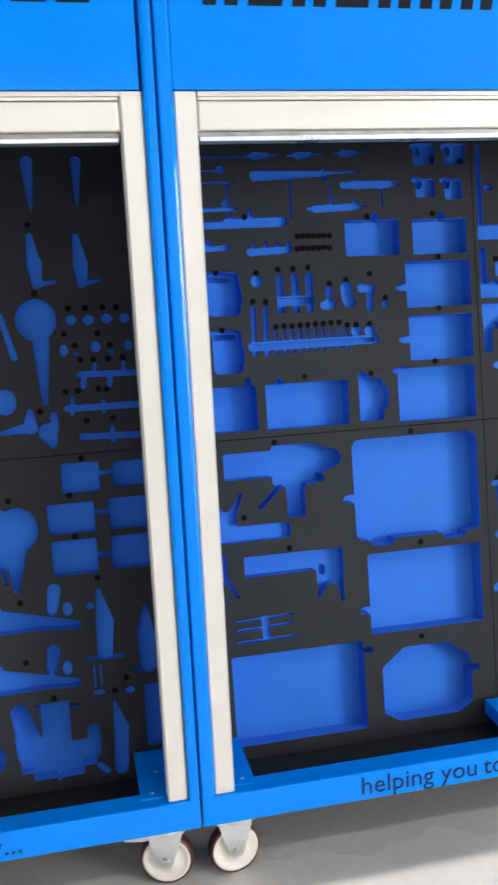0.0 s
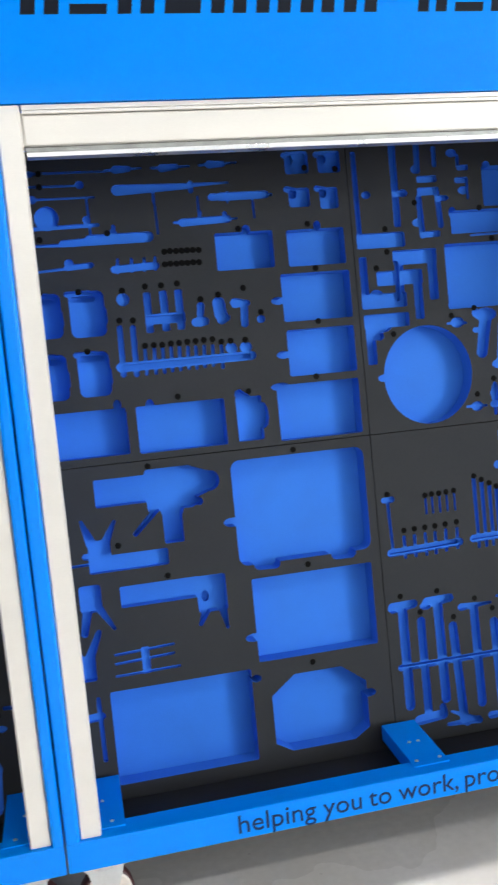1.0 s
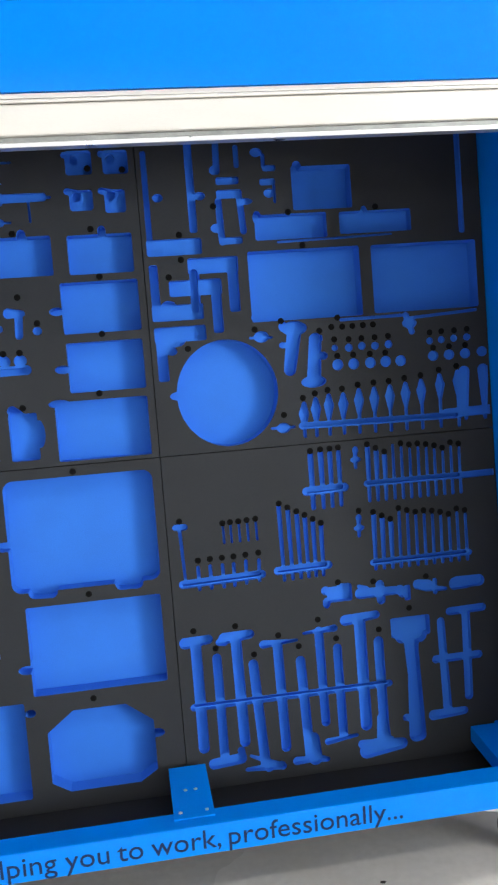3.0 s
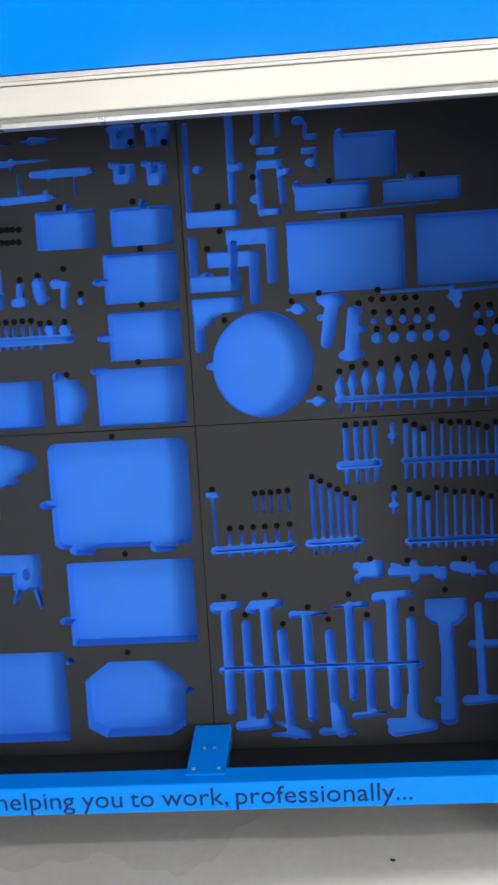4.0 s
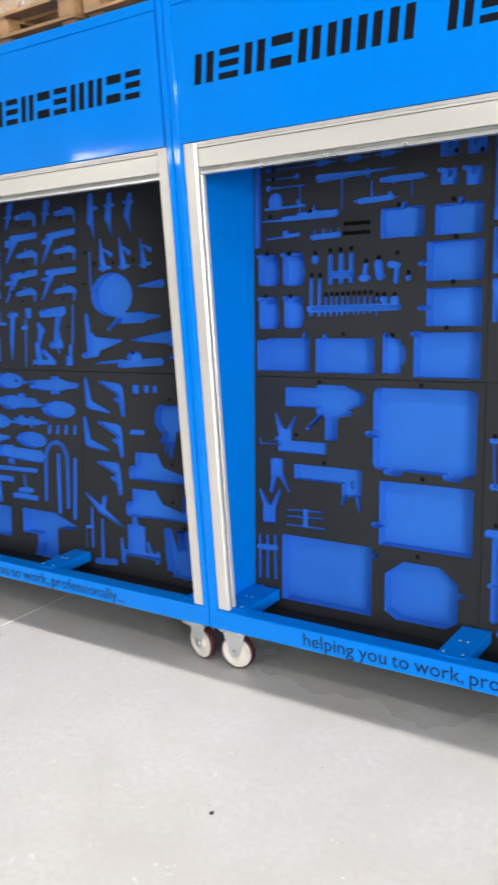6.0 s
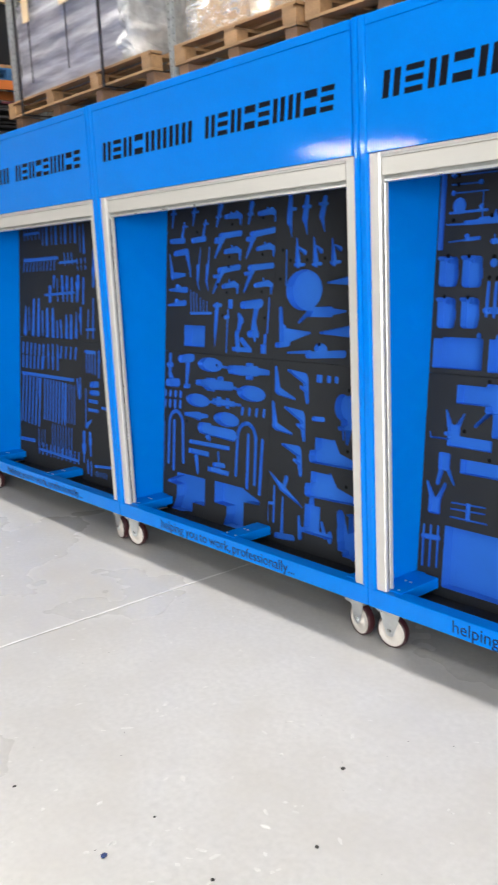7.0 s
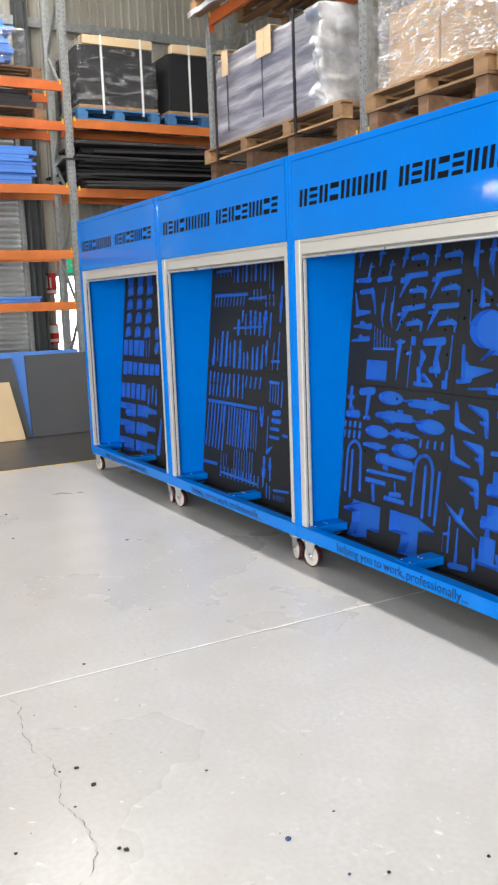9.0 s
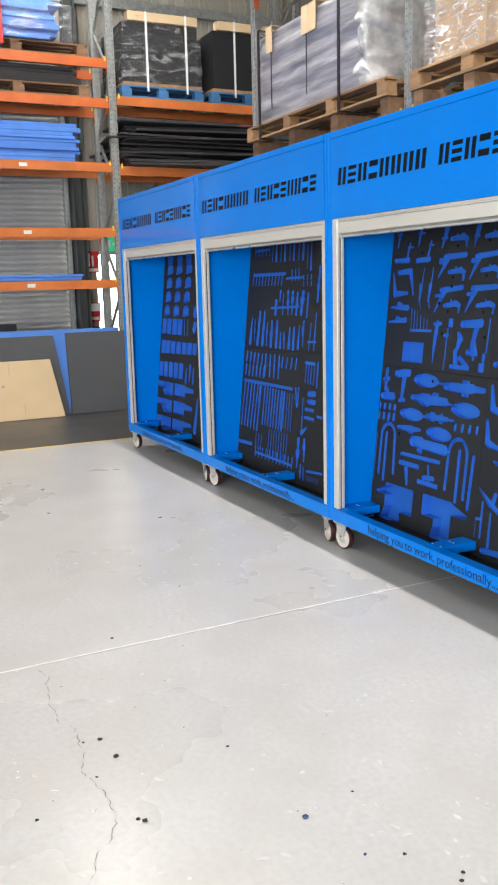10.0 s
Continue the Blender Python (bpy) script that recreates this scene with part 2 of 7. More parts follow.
def thing(name, m, label, category, group="", kind=""):
    ob = new(name)
    ob.empty_display_size = 0.1
    ob.matrix_world = m
    return tagged(ob, label, category, group, kind)


def block(x0, y0, z0, x1, y1, z1, bevel=0.0, bm=None, m=None):
    """A bevelled block between two corners."""
    b = bmesh.new()
    bmesh.ops.create_cube(b, size=1)
    for v in b.verts:
        v.co = Vector(((x0 + x1) / 2 + v.co.x * (x1 - x0), (y0 + y1) / 2 + v.co.y * (y1 - y0), (z0 + z1) / 2 + v.co.z * (z1 - z0)))
    if bevel:
        bmesh.ops.bevel(b, geom=list(b.edges), offset=bevel, segments=2, profile=0.6, affect="EDGES")
    if m is not None:
        b.transform(m)
    if bm is None:
        return b
    return join(bm, b)


def join(bm, other):
    me = bpy.data.meshes.new("joined")
    other.to_mesh(me)
    other.free()
    bm.from_mesh(me)
    bpy.data.meshes.remove(me)
    return bm


def lathe(profile, steps=32, bm=None, m=None, caps=True):
    """Turns (radius, height) pairs about z."""
    b = bmesh.new()
    rings = []
    for r, h in profile:
        rings.append([b.verts.new((r * math.cos(a), r * math.sin(a), h)) for a in (2 * math.pi * i / steps for i in range(steps))])
    for lo, hi in zip(rings, rings[1:]):
        for i in range(steps):
            b.faces.new((lo[i], lo[(i + 1) % steps], hi[(i + 1) % steps], hi[i]))
    if caps:
        b.faces.new(rings[0][::-1])
        b.faces.new(rings[-1])
    if m is not None:
        b.transform(m)
    return b if bm is None else join(bm, b)


def prism(points, depth, m=None, bevel=0.0):
    """A flat outline in x and z, thick along +y."""
    b = bmesh.new()
    vs = [b.verts.new((x, 0, z)) for x, z in points]
    f = b.faces.new(vs)
    out = bmesh.ops.extrude_face_region(b, geom=[f])
    bmesh.ops.translate(b, vec=(0, depth, 0), verts=[v for v in out["geom"] if isinstance(v, bmesh.types.BMVert)])
    bmesh.ops.recalc_face_normals(b, faces=b.faces)
    if bevel:
        bmesh.ops.bevel(b, geom=list(b.edges), offset=bevel, segments=2, affect="EDGES")
    if m is not None:
        b.transform(m)
    return b


def text_mesh(words, size, name, material):
    """Raised lettering, in x and z, its baseline at z = 0."""
    cu = bpy.data.curves.new(name, "FONT")
    cu.body, cu.size, cu.extrude, cu.resolution_u = words, size, 0.0006, 3
    ob = new(name, cu)
    me = bpy.data.meshes.new_from_object(ob.evaluated_get(bpy.context.evaluated_depsgraph_get()))
    bpy.data.objects.remove(ob)
    bpy.data.curves.remove(cu)
    me.transform(pose(0, 0, 0, 90))
    me.materials.clear()
    me.materials.append(material)
    me.name = name
    return me


# ---------------------------------------------------------------- the hall
X0, X1, Y0, Y1, ROOF_Z = -9.4, 14.0, -15.8, 5.2, 7.4


def build_hall():
    bm = bmesh.new()
    for x0, x1, y0, y1 in [(-1.003, X1, Y0, Y1), (-5.69, -1.009, Y0, Y1)]:
        block(x0, y0, -0.12, x1, y1, 0, 0, bm)
    tagged(part("floor", bm, FLOOR), "pale grey painted concrete floor, scuffed and chipped", "floor", kind="structure")
    tagged(part("floor", block(X0, Y0, -0.12, -5.69, Y1, -0.001), FLOOR_DARK), "dark grey painted concrete floor beyond a yellow line", "floor", kind="structure")
    tagged(part("floor_line", block(-5.705, Y0, -0.002, -5.675, Y1, 0.0015), YELLOW), "thin yellow line painted on the floor", "floor line", kind="structure")
    # saw joint, filled with chipped white
    rnd = random.Random(3)
    bm = bmesh.new()
    n = 150
    left, right = [], []
    for i in range(n + 1):
        y = -5.5 + 8.0 * i / n
        c = -1.006 + 0.004 * math.sin(y * 2.1)
        left.append(bm.verts.new((c - rnd.uniform(0.0035, 0.009), y, 0.0018)))
        right.append(bm.verts.new((c + rnd.uniform(0.003, 0.008), y, 0.0018)))
    for i in range(n):
        bm.faces.new((left[i], right[i], right[i + 1], left[i + 1]))
    tagged(part("floor_joint", bm, CHALK), "saw-cut floor joint filled with chipped white sealer", "floor joint", kind="structure")
    # the crack wanders from the joint towards the camera
    bm = bmesh.new()
    x, y, pts = -0.99, -1.79, []
    while x < 1.3:
        pts.append((x, y, 0.0002 if rnd.random() < 0.3 else rnd.uniform(0.0005, 0.0022)))
        x += rnd.uniform(0.010, 0.022)
        aim = -1.82 if x < 0 else -1.82 - 0.55 * x
        y += rnd.uniform(-0.011, 0.011) + 0.006 * math.sin(9 * x) * math.sin(23 * x) + 0.16 * (aim - y)
    rows = [(bm.verts.new((px - w * 0.4, py - w, 0.0015)), bm.verts.new((px + w * 0.4, py + w, 0.0015))) for px, py, w in pts]
    for a, b in zip(rows, rows[1:]):
        bm.faces.new((a[0], b[0], b[1], a[1]))
    tagged(part("floor_crack", bm, CRACK), "thin jagged dark crack in the painted floor", "floor crack", kind="structure")

    # walls; the wall at the far end has a roller door and a bright doorway
    def wall(name, *boxes, material=CLAD, label="grey profiled metal wall"):
        b = bmesh.new()
        for q in boxes:
            block(*q, 0, b)
        return tagged(part(name, b, material), label, "wall", kind="structure")

    dy0, dy1, dz = 1.0, 1.42, 1.88
    wall("wall_west", (X0 - 0.2, Y0, 0, X0, -3.1, ROOF_Z), (X0 - 0.2, -3.1, 4.0, X0, 0.62, ROOF_Z), (X0 - 0.2, 0.62, 0, X0, dy0, ROOF_Z),
         (X0 - 0.2, dy0, dz, X0, dy1, ROOF_Z), (X0 - 0.2, dy1, 0, X0, Y1, ROOF_Z))
    wall("wall_north", (X0, Y1, 0, X1, Y1 + 0.2, ROOF_Z))
    wall("wall_east", (X1, Y0, 0, X1 + 0.2, -15.0, ROOF_Z), (X1, -9.2, 0, X1 + 0.2, Y1, ROOF_Z), (X1, -15.0, 4.5, X1 + 0.2, -9.2, ROOF_Z), material=CONCRETE, label="plain grey wall")
    wall("wall_south", (X0, Y0 - 0.2, 0, -2.0, Y0, ROOF_Z), (7.2, Y0 - 0.2, 0, X1, Y0, ROOF_Z), (-2.0, Y0 - 0.2, 5.7, 7.2, Y0, ROOF_Z), material=CONCRETE, label="plain grey wall with an assumed loading door")
    # unseen wall, added to hold light from the east off the first cabinet
    wall("wall_return", (4.9, -2.2, 0, 5.1, Y1, ROOF_Z), material=CONCRETE, label="unseen plain grey wall added to hold back east light")
    tagged(part("ceiling", block(X0, Y0, ROOF_Z, X1, Y1, ROOF_Z + 0.15), ROOF), "pale lined warehouse roof", "ceiling", kind="structure")
    tagged(part("backdrop", block(X0 - 1.6, -0.5, -0.1, X0 - 1.55, 3.0, 2.6), DAY), "glaring daylight outside the doorway", "daylight", kind="structure")
    # ribs of the cladding
    bm = bmesh.new()
    for i in range(70):
        y = -3.0 + i * 0.115
        z0 = 4.05 if y < 0.65 else (dz + 0.05 if dy0 - 0.05 < y < dy1 + 0.05 else 0.0)
        block(X0, y, z0, X0 + 0.03, y + 0.045, ROOF_Z, 0.008, bm)
    tagged(part("wall_ribs", bm, CLAD), "vertical ribs of the grey metal cladding", "wall ribs", kind="stuff")
    bm = bmesh.new()
    for z in (5.0, 6.3):
        block(X0 + 0.03, -3.0, z, X0 + 0.11, Y1, z + 0.12, 0.01, bm)
    tagged(part("trim", bm, GALV), "grey steel wall girts", "girt", kind="structure")
    for y in (0.68,):
        bm = bmesh.new()
        block(X0, y, 0, X0 + 0.22, y + 0.02, ROOF_Z, 0, bm)
        block(X0, y + 0.13, 0, X0 + 0.22, y + 0.15, ROOF_Z, 0, bm)
        block(X0 + 0.1, y + 0.02, 0, X0 + 0.12, y + 0.13, ROOF_Z, 0, bm)
        tagged(part("column", bm, COLUMN), "dark painted steel portal column against the wall", "column", kind="structure")
    # roller door: curved slats
    door = thing("door_1", pose(X0 - 0.05, 0, 0), "closed grey steel roller door with horizontal slats", "roller door", kind="structure")
    prof = [(-0.035, 0.0), (0.018, 0.003), (0.034, 0.014), (0.040, 0.028), (0.034, 0.042), (0.018, 0.051), (-0.035, 0.054), (-0.035, 0.07), (-0.040, 0.07), (-0.040, 0.0)]
    b = bmesh.new()
    ends = [[b.verts.new((px, y, pz)) for px, pz in prof] for y in (-3.08, 0.6)]
    k = len(prof)
    for i in range(k):
        b.faces.new((ends[0][i], ends[0][(i + 1) % k], ends[1][(i + 1) % k], ends[1][i]))
    bmesh.ops.recalc_face_normals(b, faces=b.faces)
    slat = mesh_of(b, "slat", DOOR_STEEL)
    for i in range(57):
        s = part("slat", slat, None, door)
        s.location = (0, 0, 0.07 * i)
    part("guide_rail", block(0.0, 0.6, 0, 0.12, 0.66, 4.0, 0.004), GALV, door)
    part("head_box", block(0.0, -3.1, 3.99, 0.3, 0.66, 4.3, 0.01), GALV, door)
    # battens under the roof
    for bx, by in BATTENS:
        lamp = thing("batten_light", pose(bx, by, LAMP_Z), "long white batten light hung under the roof", "ceiling light", "battens under the roof")
        part("housing", block(-1.22, -0.09, -0.06, 1.22, 0.09, 0.02, 0.01), WHITE, lamp)
        for sx in (-0.9, 0.9):
            part("hanger", block(sx - 0.006, -0.006, 0.02, sx + 0.006, 0.006, ROOF_Z - LAMP_Z), GALV, lamp)
    # signs and extinguisher beside the doorway
    def sign(name, y, z0, z1, wd, label, bars):
        s = thing(name, pose(X0 + 0.036, y, 0), label, "sign")
        part("plate", block(0, -wd / 2, z0, 0.006, wd / 2, z1, 0.001), RED if name != "exit_sign" else GREEN, s)
        for u0, v0, u1, v1 in bars:
            part("symbol", block(0.006, u0 * wd, z0 + v0 * (z1 - z0), 0.008, u1 * wd, z0 + v1 * (z1 - z0)), WHITE, s)
    sign("fire_sign", 0.90, 1.64, 1.92, 0.24, "red fire equipment sign with white symbols", [(-0.35, 0.3, 0.0, 0.9), (0.1, 0.3, 0.2, 0.8), (-0.45, 0.05, 0.45, 0.2)])
    sign("notice", 0.91, 0.98, 1.24, 0.2, "red and white notice plate on the wall", [(-0.45, 0.55, 0.45, 0.95), (-0.4, 0.1, 0.4, 0.25)])
    sign("exit_sign", 1.22, 1.92, 2.12, 0.24, "green lit exit sign above the doorway", [(-0.3, 0.25, -0.1, 0.75), (0.05, 0.4, 0.35, 0.6)])
    ex = thing("fire_extinguisher", pose(X0 + 0.16, 0.90, 0.42), "red fire extinguisher hung on the wall", "extinguisher")
    part("cylinder", lathe([(0.05, 0), (0.075, 0.01), (0.078, 0.03), (0.078, 0.36), (0.06, 0.41), (0.025, 0.435), (0.02, 0.46)], 24), RED, ex, smooth=True)
    part("valve", block(-0.015, -0.05, 0.46, 0.015, 0.04, 0.5, 0.004), STRAP, ex)
    part("hose", block(0.078, -0.01, 0.12, 0.092, 0.01, 0.46, 0.005), STRAP, ex)


build_hall()


# ---------------------------------------------------------------- the cabinets
RAIL_Z0, RAIL_Z1, HEAD_Z, TOP_Z, DEPTH = 0.156, 0.227, 1.771, 2.2, 0.78


def castor(parent, x, y, turn, brake):
    """A plate castor: ivory wheel with a thin dark red tread in a pressed steel fork."""
    m = pose(x, y, 0, 0, 0, turn)
    fork = bmesh.new()
    block(-0.05, -0.042, 0.150, 0.05, 0.042, 0.1555, 0.001, fork)
    lathe([(0.036, 0.136), (0.040, 0.140), (0.040, 0.150)], 24, fork)
    for s in (-1, 1):
        cheek = prism([(-0.042, 0.14), (0.042, 0.14), (0.036, 0.115), (0.017, 0.058), (0.010, 0.049), (-0.010, 0.049), (-0.017, 0.058), (-0.036, 0.115)], 0.003, bevel=0.0006)
        cheek.transform(Matrix.Translation((0, s * 0.025 - 0.0015, 0)))
        join(fork, cheek)
    block(-0.04, -0.026, 0.132, 0.04, 0.026, 0.14, 0.002, fork)
    lathe([(0.010, -0.031), (0.010, 0.031)], 12, fork, pose(0, 0, 0.0625, 90))
    f = part("castor", fork, STEEL, parent, "zinc-plated steel castor fork")
    f.matrix_basis = m
    wheel = lathe([(0.014, -0.02), (0.018, -0.02), (0.022, -0.011), (0.044, -0.011), (0.050, -0.0155), (0.057, -0.0155), (0.057, 0.0155),
                   (0.050, 0.0155), (0.044, 0.011), (0.022, 0.011), (0.018, 0.02), (0.014, 0.02)], 40, None, pose(0, 0, 0.0625, 90))
    part("wheel", wheel, HUB, f, "ivory nylon wheel", True)
    tread = lathe([(0.0565, -0.0158), (0.060, -0.0158), (0.0625, -0.011), (0.0625, 0.011), (0.060, 0.0158), (0.0565, 0.0158)], 40, None, pose(0, 0, 0.0625, 90), False)
    part("tread", tread, TYRE, f, "dark red polyurethane tread", True)
    if brake:
        pedal = prism([(-0.085, 0.128), (-0.098, 0.118), (-0.094, 0.112), (-0.05, 0.112), (-0.012, 0.124), (0.012, 0.136), (-0.03, 0.142)], 0.036, pose(0, -0.018, 0), 0.002)
        part("brake_pedal", pedal, STEEL, f)
    for sx in (-0.04, 0.04):
        nut = lathe([(0.007, 0.144), (0.007, 0.150)], 6)
        nut.transform(Matrix.Translation((sx, -0.034, 0)))
        part("nut", nut, STEEL, f)


def post_profile(side):
    """Folded corner post: a rounded front edge beside a narrow return."""
    w = 0.032 if side < 0 else 0.025
    pts = [(0.0, 0.06), (0.0, 0.006), (0.002, 0.001), (0.006, 0.0), (w - 0.008, 0.0), (w - 0.002, 0.002), (w, 0.008), (w, 0.06)]
    return [(x if side < 0 else -x, y) for x, y in pts]


def upright(profile, z0, z1, x):
    b = bmesh.new()
    lo = [b.verts.new((px + x, py, z0)) for px, py in profile]
    hi = [b.verts.new((px + x, py, z1)) for px, py in profile]
    k = len(profile)
    for i in range(k):
        b.faces.new((lo[i], lo[(i + 1) % k], hi[(i + 1) % k], hi[i]))
    b.faces.new(lo)
    b.faces.new(hi)
    bmesh.ops.recalc_face_normals(b, faces=b.faces)
    return b


def screw(parent, x, y, z, m=None):
    b = lathe([(0.0045, 0), (0.0045, 0.0012), (0.003, 0.0024)], 12)
    b.transform(Matrix.Translation((x, y, z)))
    part("screw", b, STEEL, parent)


def letter_blocks(parent, x0, x1, z0, z1, pattern):
    """The maker's name stands here as plain slanted bars: "v" a pair of upright bars, "h" three level ones, "k" two."""
    pitch = (x1 - x0) / len(pattern)
    h, lean = z1 - z0, 0.14
    for i, kind in enumerate(pattern):
        a, w = x0 + i * pitch, pitch * 0.78
        if kind == "v":
            spans = [(a + k * (w - 0.30 * pitch), a + k * (w - 0.30 * pitch) + 0.30 * pitch, 0.0, 1.0) for k in (0, 1)]
        else:
            n = 3 if kind == "h" else 2
            t = 0.22 if n == 3 else 0.32
            spans = [(a, a + w, k * (1 - t) / (n - 1), k * (1 - t) / (n - 1) + t) for k in range(n)]
        for xa, xb, lo, hi in spans:
            za, zb = lo * h, hi * h
            pts = [(xa + lean * za, z0 + za), (xb + lean * za, z0 + za), (xb + lean * zb, z0 + zb), (xa + lean * zb, z0 + zb)]
            part("name_bar", prism(pts, 0.001, pose(0, 0.0026, 0)), INK, parent)


def build_cabinet():
    c = thing("display_cabinet", pose(0, 0, 0), "bright blue steel tool display cabinet on castors with open shutter front", "cabinet", "row of blue display cabinets")
    e = 0.002
    part("base_rail", block(e, 0, RAIL_Z0, W - e, 0.062, RAIL_Z1, 0.004), BLUE, c)
    part("base_rail", block(e, DEPTH - 0.06, RAIL_Z0, W - e, DEPTH, RAIL_Z1, 0.004), BLUE, c)
    for x in (e, W - e - 0.06):
        part("base_side_rail", block(x, 0.062, RAIL_Z0, x + 0.06, DEPTH - 0.06, RAIL_Z1, 0.004), BLUE, c)
    part("floor_liner", block(0.062, 0.062, 0.138, W - 0.062, DEPTH - 0.06, 0.152, 0.001), LINER, c, "black rubber floor liner")
    for x, side in ((e, -1), (W - e, 1)):
        part("corner_post", upright(post_profile(side), RAIL_Z1, TOP_Z, x), BLUE, c)
    for x in (0.004, W - 0.016):
        part("side_panel", block(x, 0.06, RAIL_Z1, x + 0.012, DEPTH, TOP_Z - 0.002, 0.001), BLUE, c)
    part("back_panel", block(0.016, DEPTH - 0.014, RAIL_Z1, W - 0.016, DEPTH - 0.002, TOP_Z - 0.002, 0.001), BLUE, c)
    part("roof_panel", block(0.016, 0.03, TOP_Z - 0.014, W - 0.016, DEPTH - 0.014, TOP_Z - 0.002, 0.001), BLUE, c)
    part("header", block(0.034, 0.003, HEAD_Z, W - 0.034, 0.028, TOP_Z - 0.034, 0.002), BLUE, c)
    part("header_lip", block(0.034, 0.001, TOP_Z - 0.033, W - 0.034, 0.03, TOP_Z, 0.004), BLUE, c)
    # shutter guides and the shutter's box
    for s in (-1, 1):
        prof = [(0.0, 0.013), (0.003, 0.010), (0.042, 0.010), (0.046, 0.014), (0.046, 0.026), (0.043, 0.029), (0.034, 0.029), (0.034, 0.035), (0.044, 0.035), (0.046, 0.037), (0.046, 0.052), (0.0, 0.052)]
        g = upright([(x if s < 0 else -x, y) for x, y in prof], RAIL_Z1 + 0.001, HEAD_Z - 0.002, 0.035 if s < 0 else W - 0.028)
        part("shutter_guide", g, CREAM, c, "cream aluminium shutter guide")
        # black filler; its colour stands for the shade inside the guide's slot
        part("guide_brush", block(0.0690 if s < 0 else W - 0.0700, 0.029, RAIL_Z1 + 0.002, 0.0770 if s < 0 else W - 0.0620, 0.035, HEAD_Z - 0.1), LINER, c, "black filler standing for the dark of the guide slot")
    b = bmesh.new()
    block(0.0692, 0.0245, HEAD_Z - 0.076, W - 0.0622, 0.075, HEAD_Z - 0.020, 0.004, b)
    block(0.0692, 0.0245, HEAD_Z - 0.021, W - 0.0622, 0.07, HEAD_Z - 0.013, 0.002, b)
    block(0.084, 0.016, HEAD_Z - 0.076, W - 0.077, 0.026, HEAD_Z - 0.019, 0.004, b)
    block(0.084, 0.012, HEAD_Z - 0.018, W - 0.077, 0.026, HEAD_Z - 0.011, 0.002, b)
    block(0.084, 0.012, HEAD_Z - 0.0105, W - 0.0622, 0.07, HEAD_Z - 0.001, 0.001, b)
    part("shutter_end_slat", b, CREAM, c, "cream aluminium shutter end slat")
    # grey filler, toned for the shadow slot between end slat and pull bar
    part("seal_strip", block(0.084, 0.030, HEAD_Z - 0.086, W - 0.077, 0.060, HEAD_Z - 0.0765, 0.001), GALV, c, "grey filler in the slit above the pull bar")
    part("pull_bar", block(0.086, 0.026, HEAD_Z - 0.096, W - 0.079, 0.064, HEAD_Z - 0.0862, 0.002), ALU, c, "bright aluminium pull bar")
    # plates from the rail back to the trays
    for x0, x1 in ((0.018, 0.135), (W / 2 - 0.046, W / 2 + 0.046), (W - 0.135, W - 0.018)):
        p = block(x0, 0.030, RAIL_Z1 + 0.0006, x1, 0.246, RAIL_Z1 + 0.0046, 0.001)
        for xa in (x0, x1 - 0.003):
            block(xa, 0.0635, RAIL_Z1 - 0.036, xa + 0.003, 0.246, RAIL_Z1 + 0.002, 0.0006, p)
        part("tie_plate", p, BLUE, c)
        xm = (x0 + x1) / 2
        for dx in (-0.03, 0.03):
            screw(c, xm + dx, 0.052, RAIL_Z1 + 0.0046)
        for dx in (-0.012, 0.012):
            screw(c, xm + dx, 0.14, RAIL_Z1 + 0.0046)
    letter_blocks(c, 0.102, 0.835, 1.930, 2.014, "vhvkvvvv")
    letter_blocks(c, 0.905, 1.650, 1.930, 2.014, "vhvkhvvkh")
    words, x = ["helping", "you", "to", "work,", "professionally..."], 0.386
    made = [text_mesh(w, 1.0, "slogan_word", INK_SLOGAN) for w in words]
    spans = [(min(v.co.x for v in me.vertices), max(v.co.x for v in me.vertices)) for me in made]
    k = 0.961 / (sum(b - a for a, b in spans) + 4 * 0.27)
    for me, (a, b) in zip(made, spans):
        me.transform(Matrix.Translation((x - a * k, -0.0010, 0.172)) @ Matrix.Diagonal((k, 1, k * 0.97, 1)))
        part("slogan_word", me, None, c, "dark lettering along the base rail")
        x += (b - a + 0.27) * k
    castor(c, 0.078, 0.052, 8, False)
    castor(c, W - 0.082, 0.056, -12, True)
    castor(c, 0.078, DEPTH - 0.06, 0, False)
    castor(c, W - 0.082, DEPTH - 0.06, 20, True)
    return c


first = build_cabinet()
for k in (1, 2, 3):
    copy_thing(first, pose(-W * k, 0, 0))

# ---------------------------------------------------------------- foam trays with cut pockets


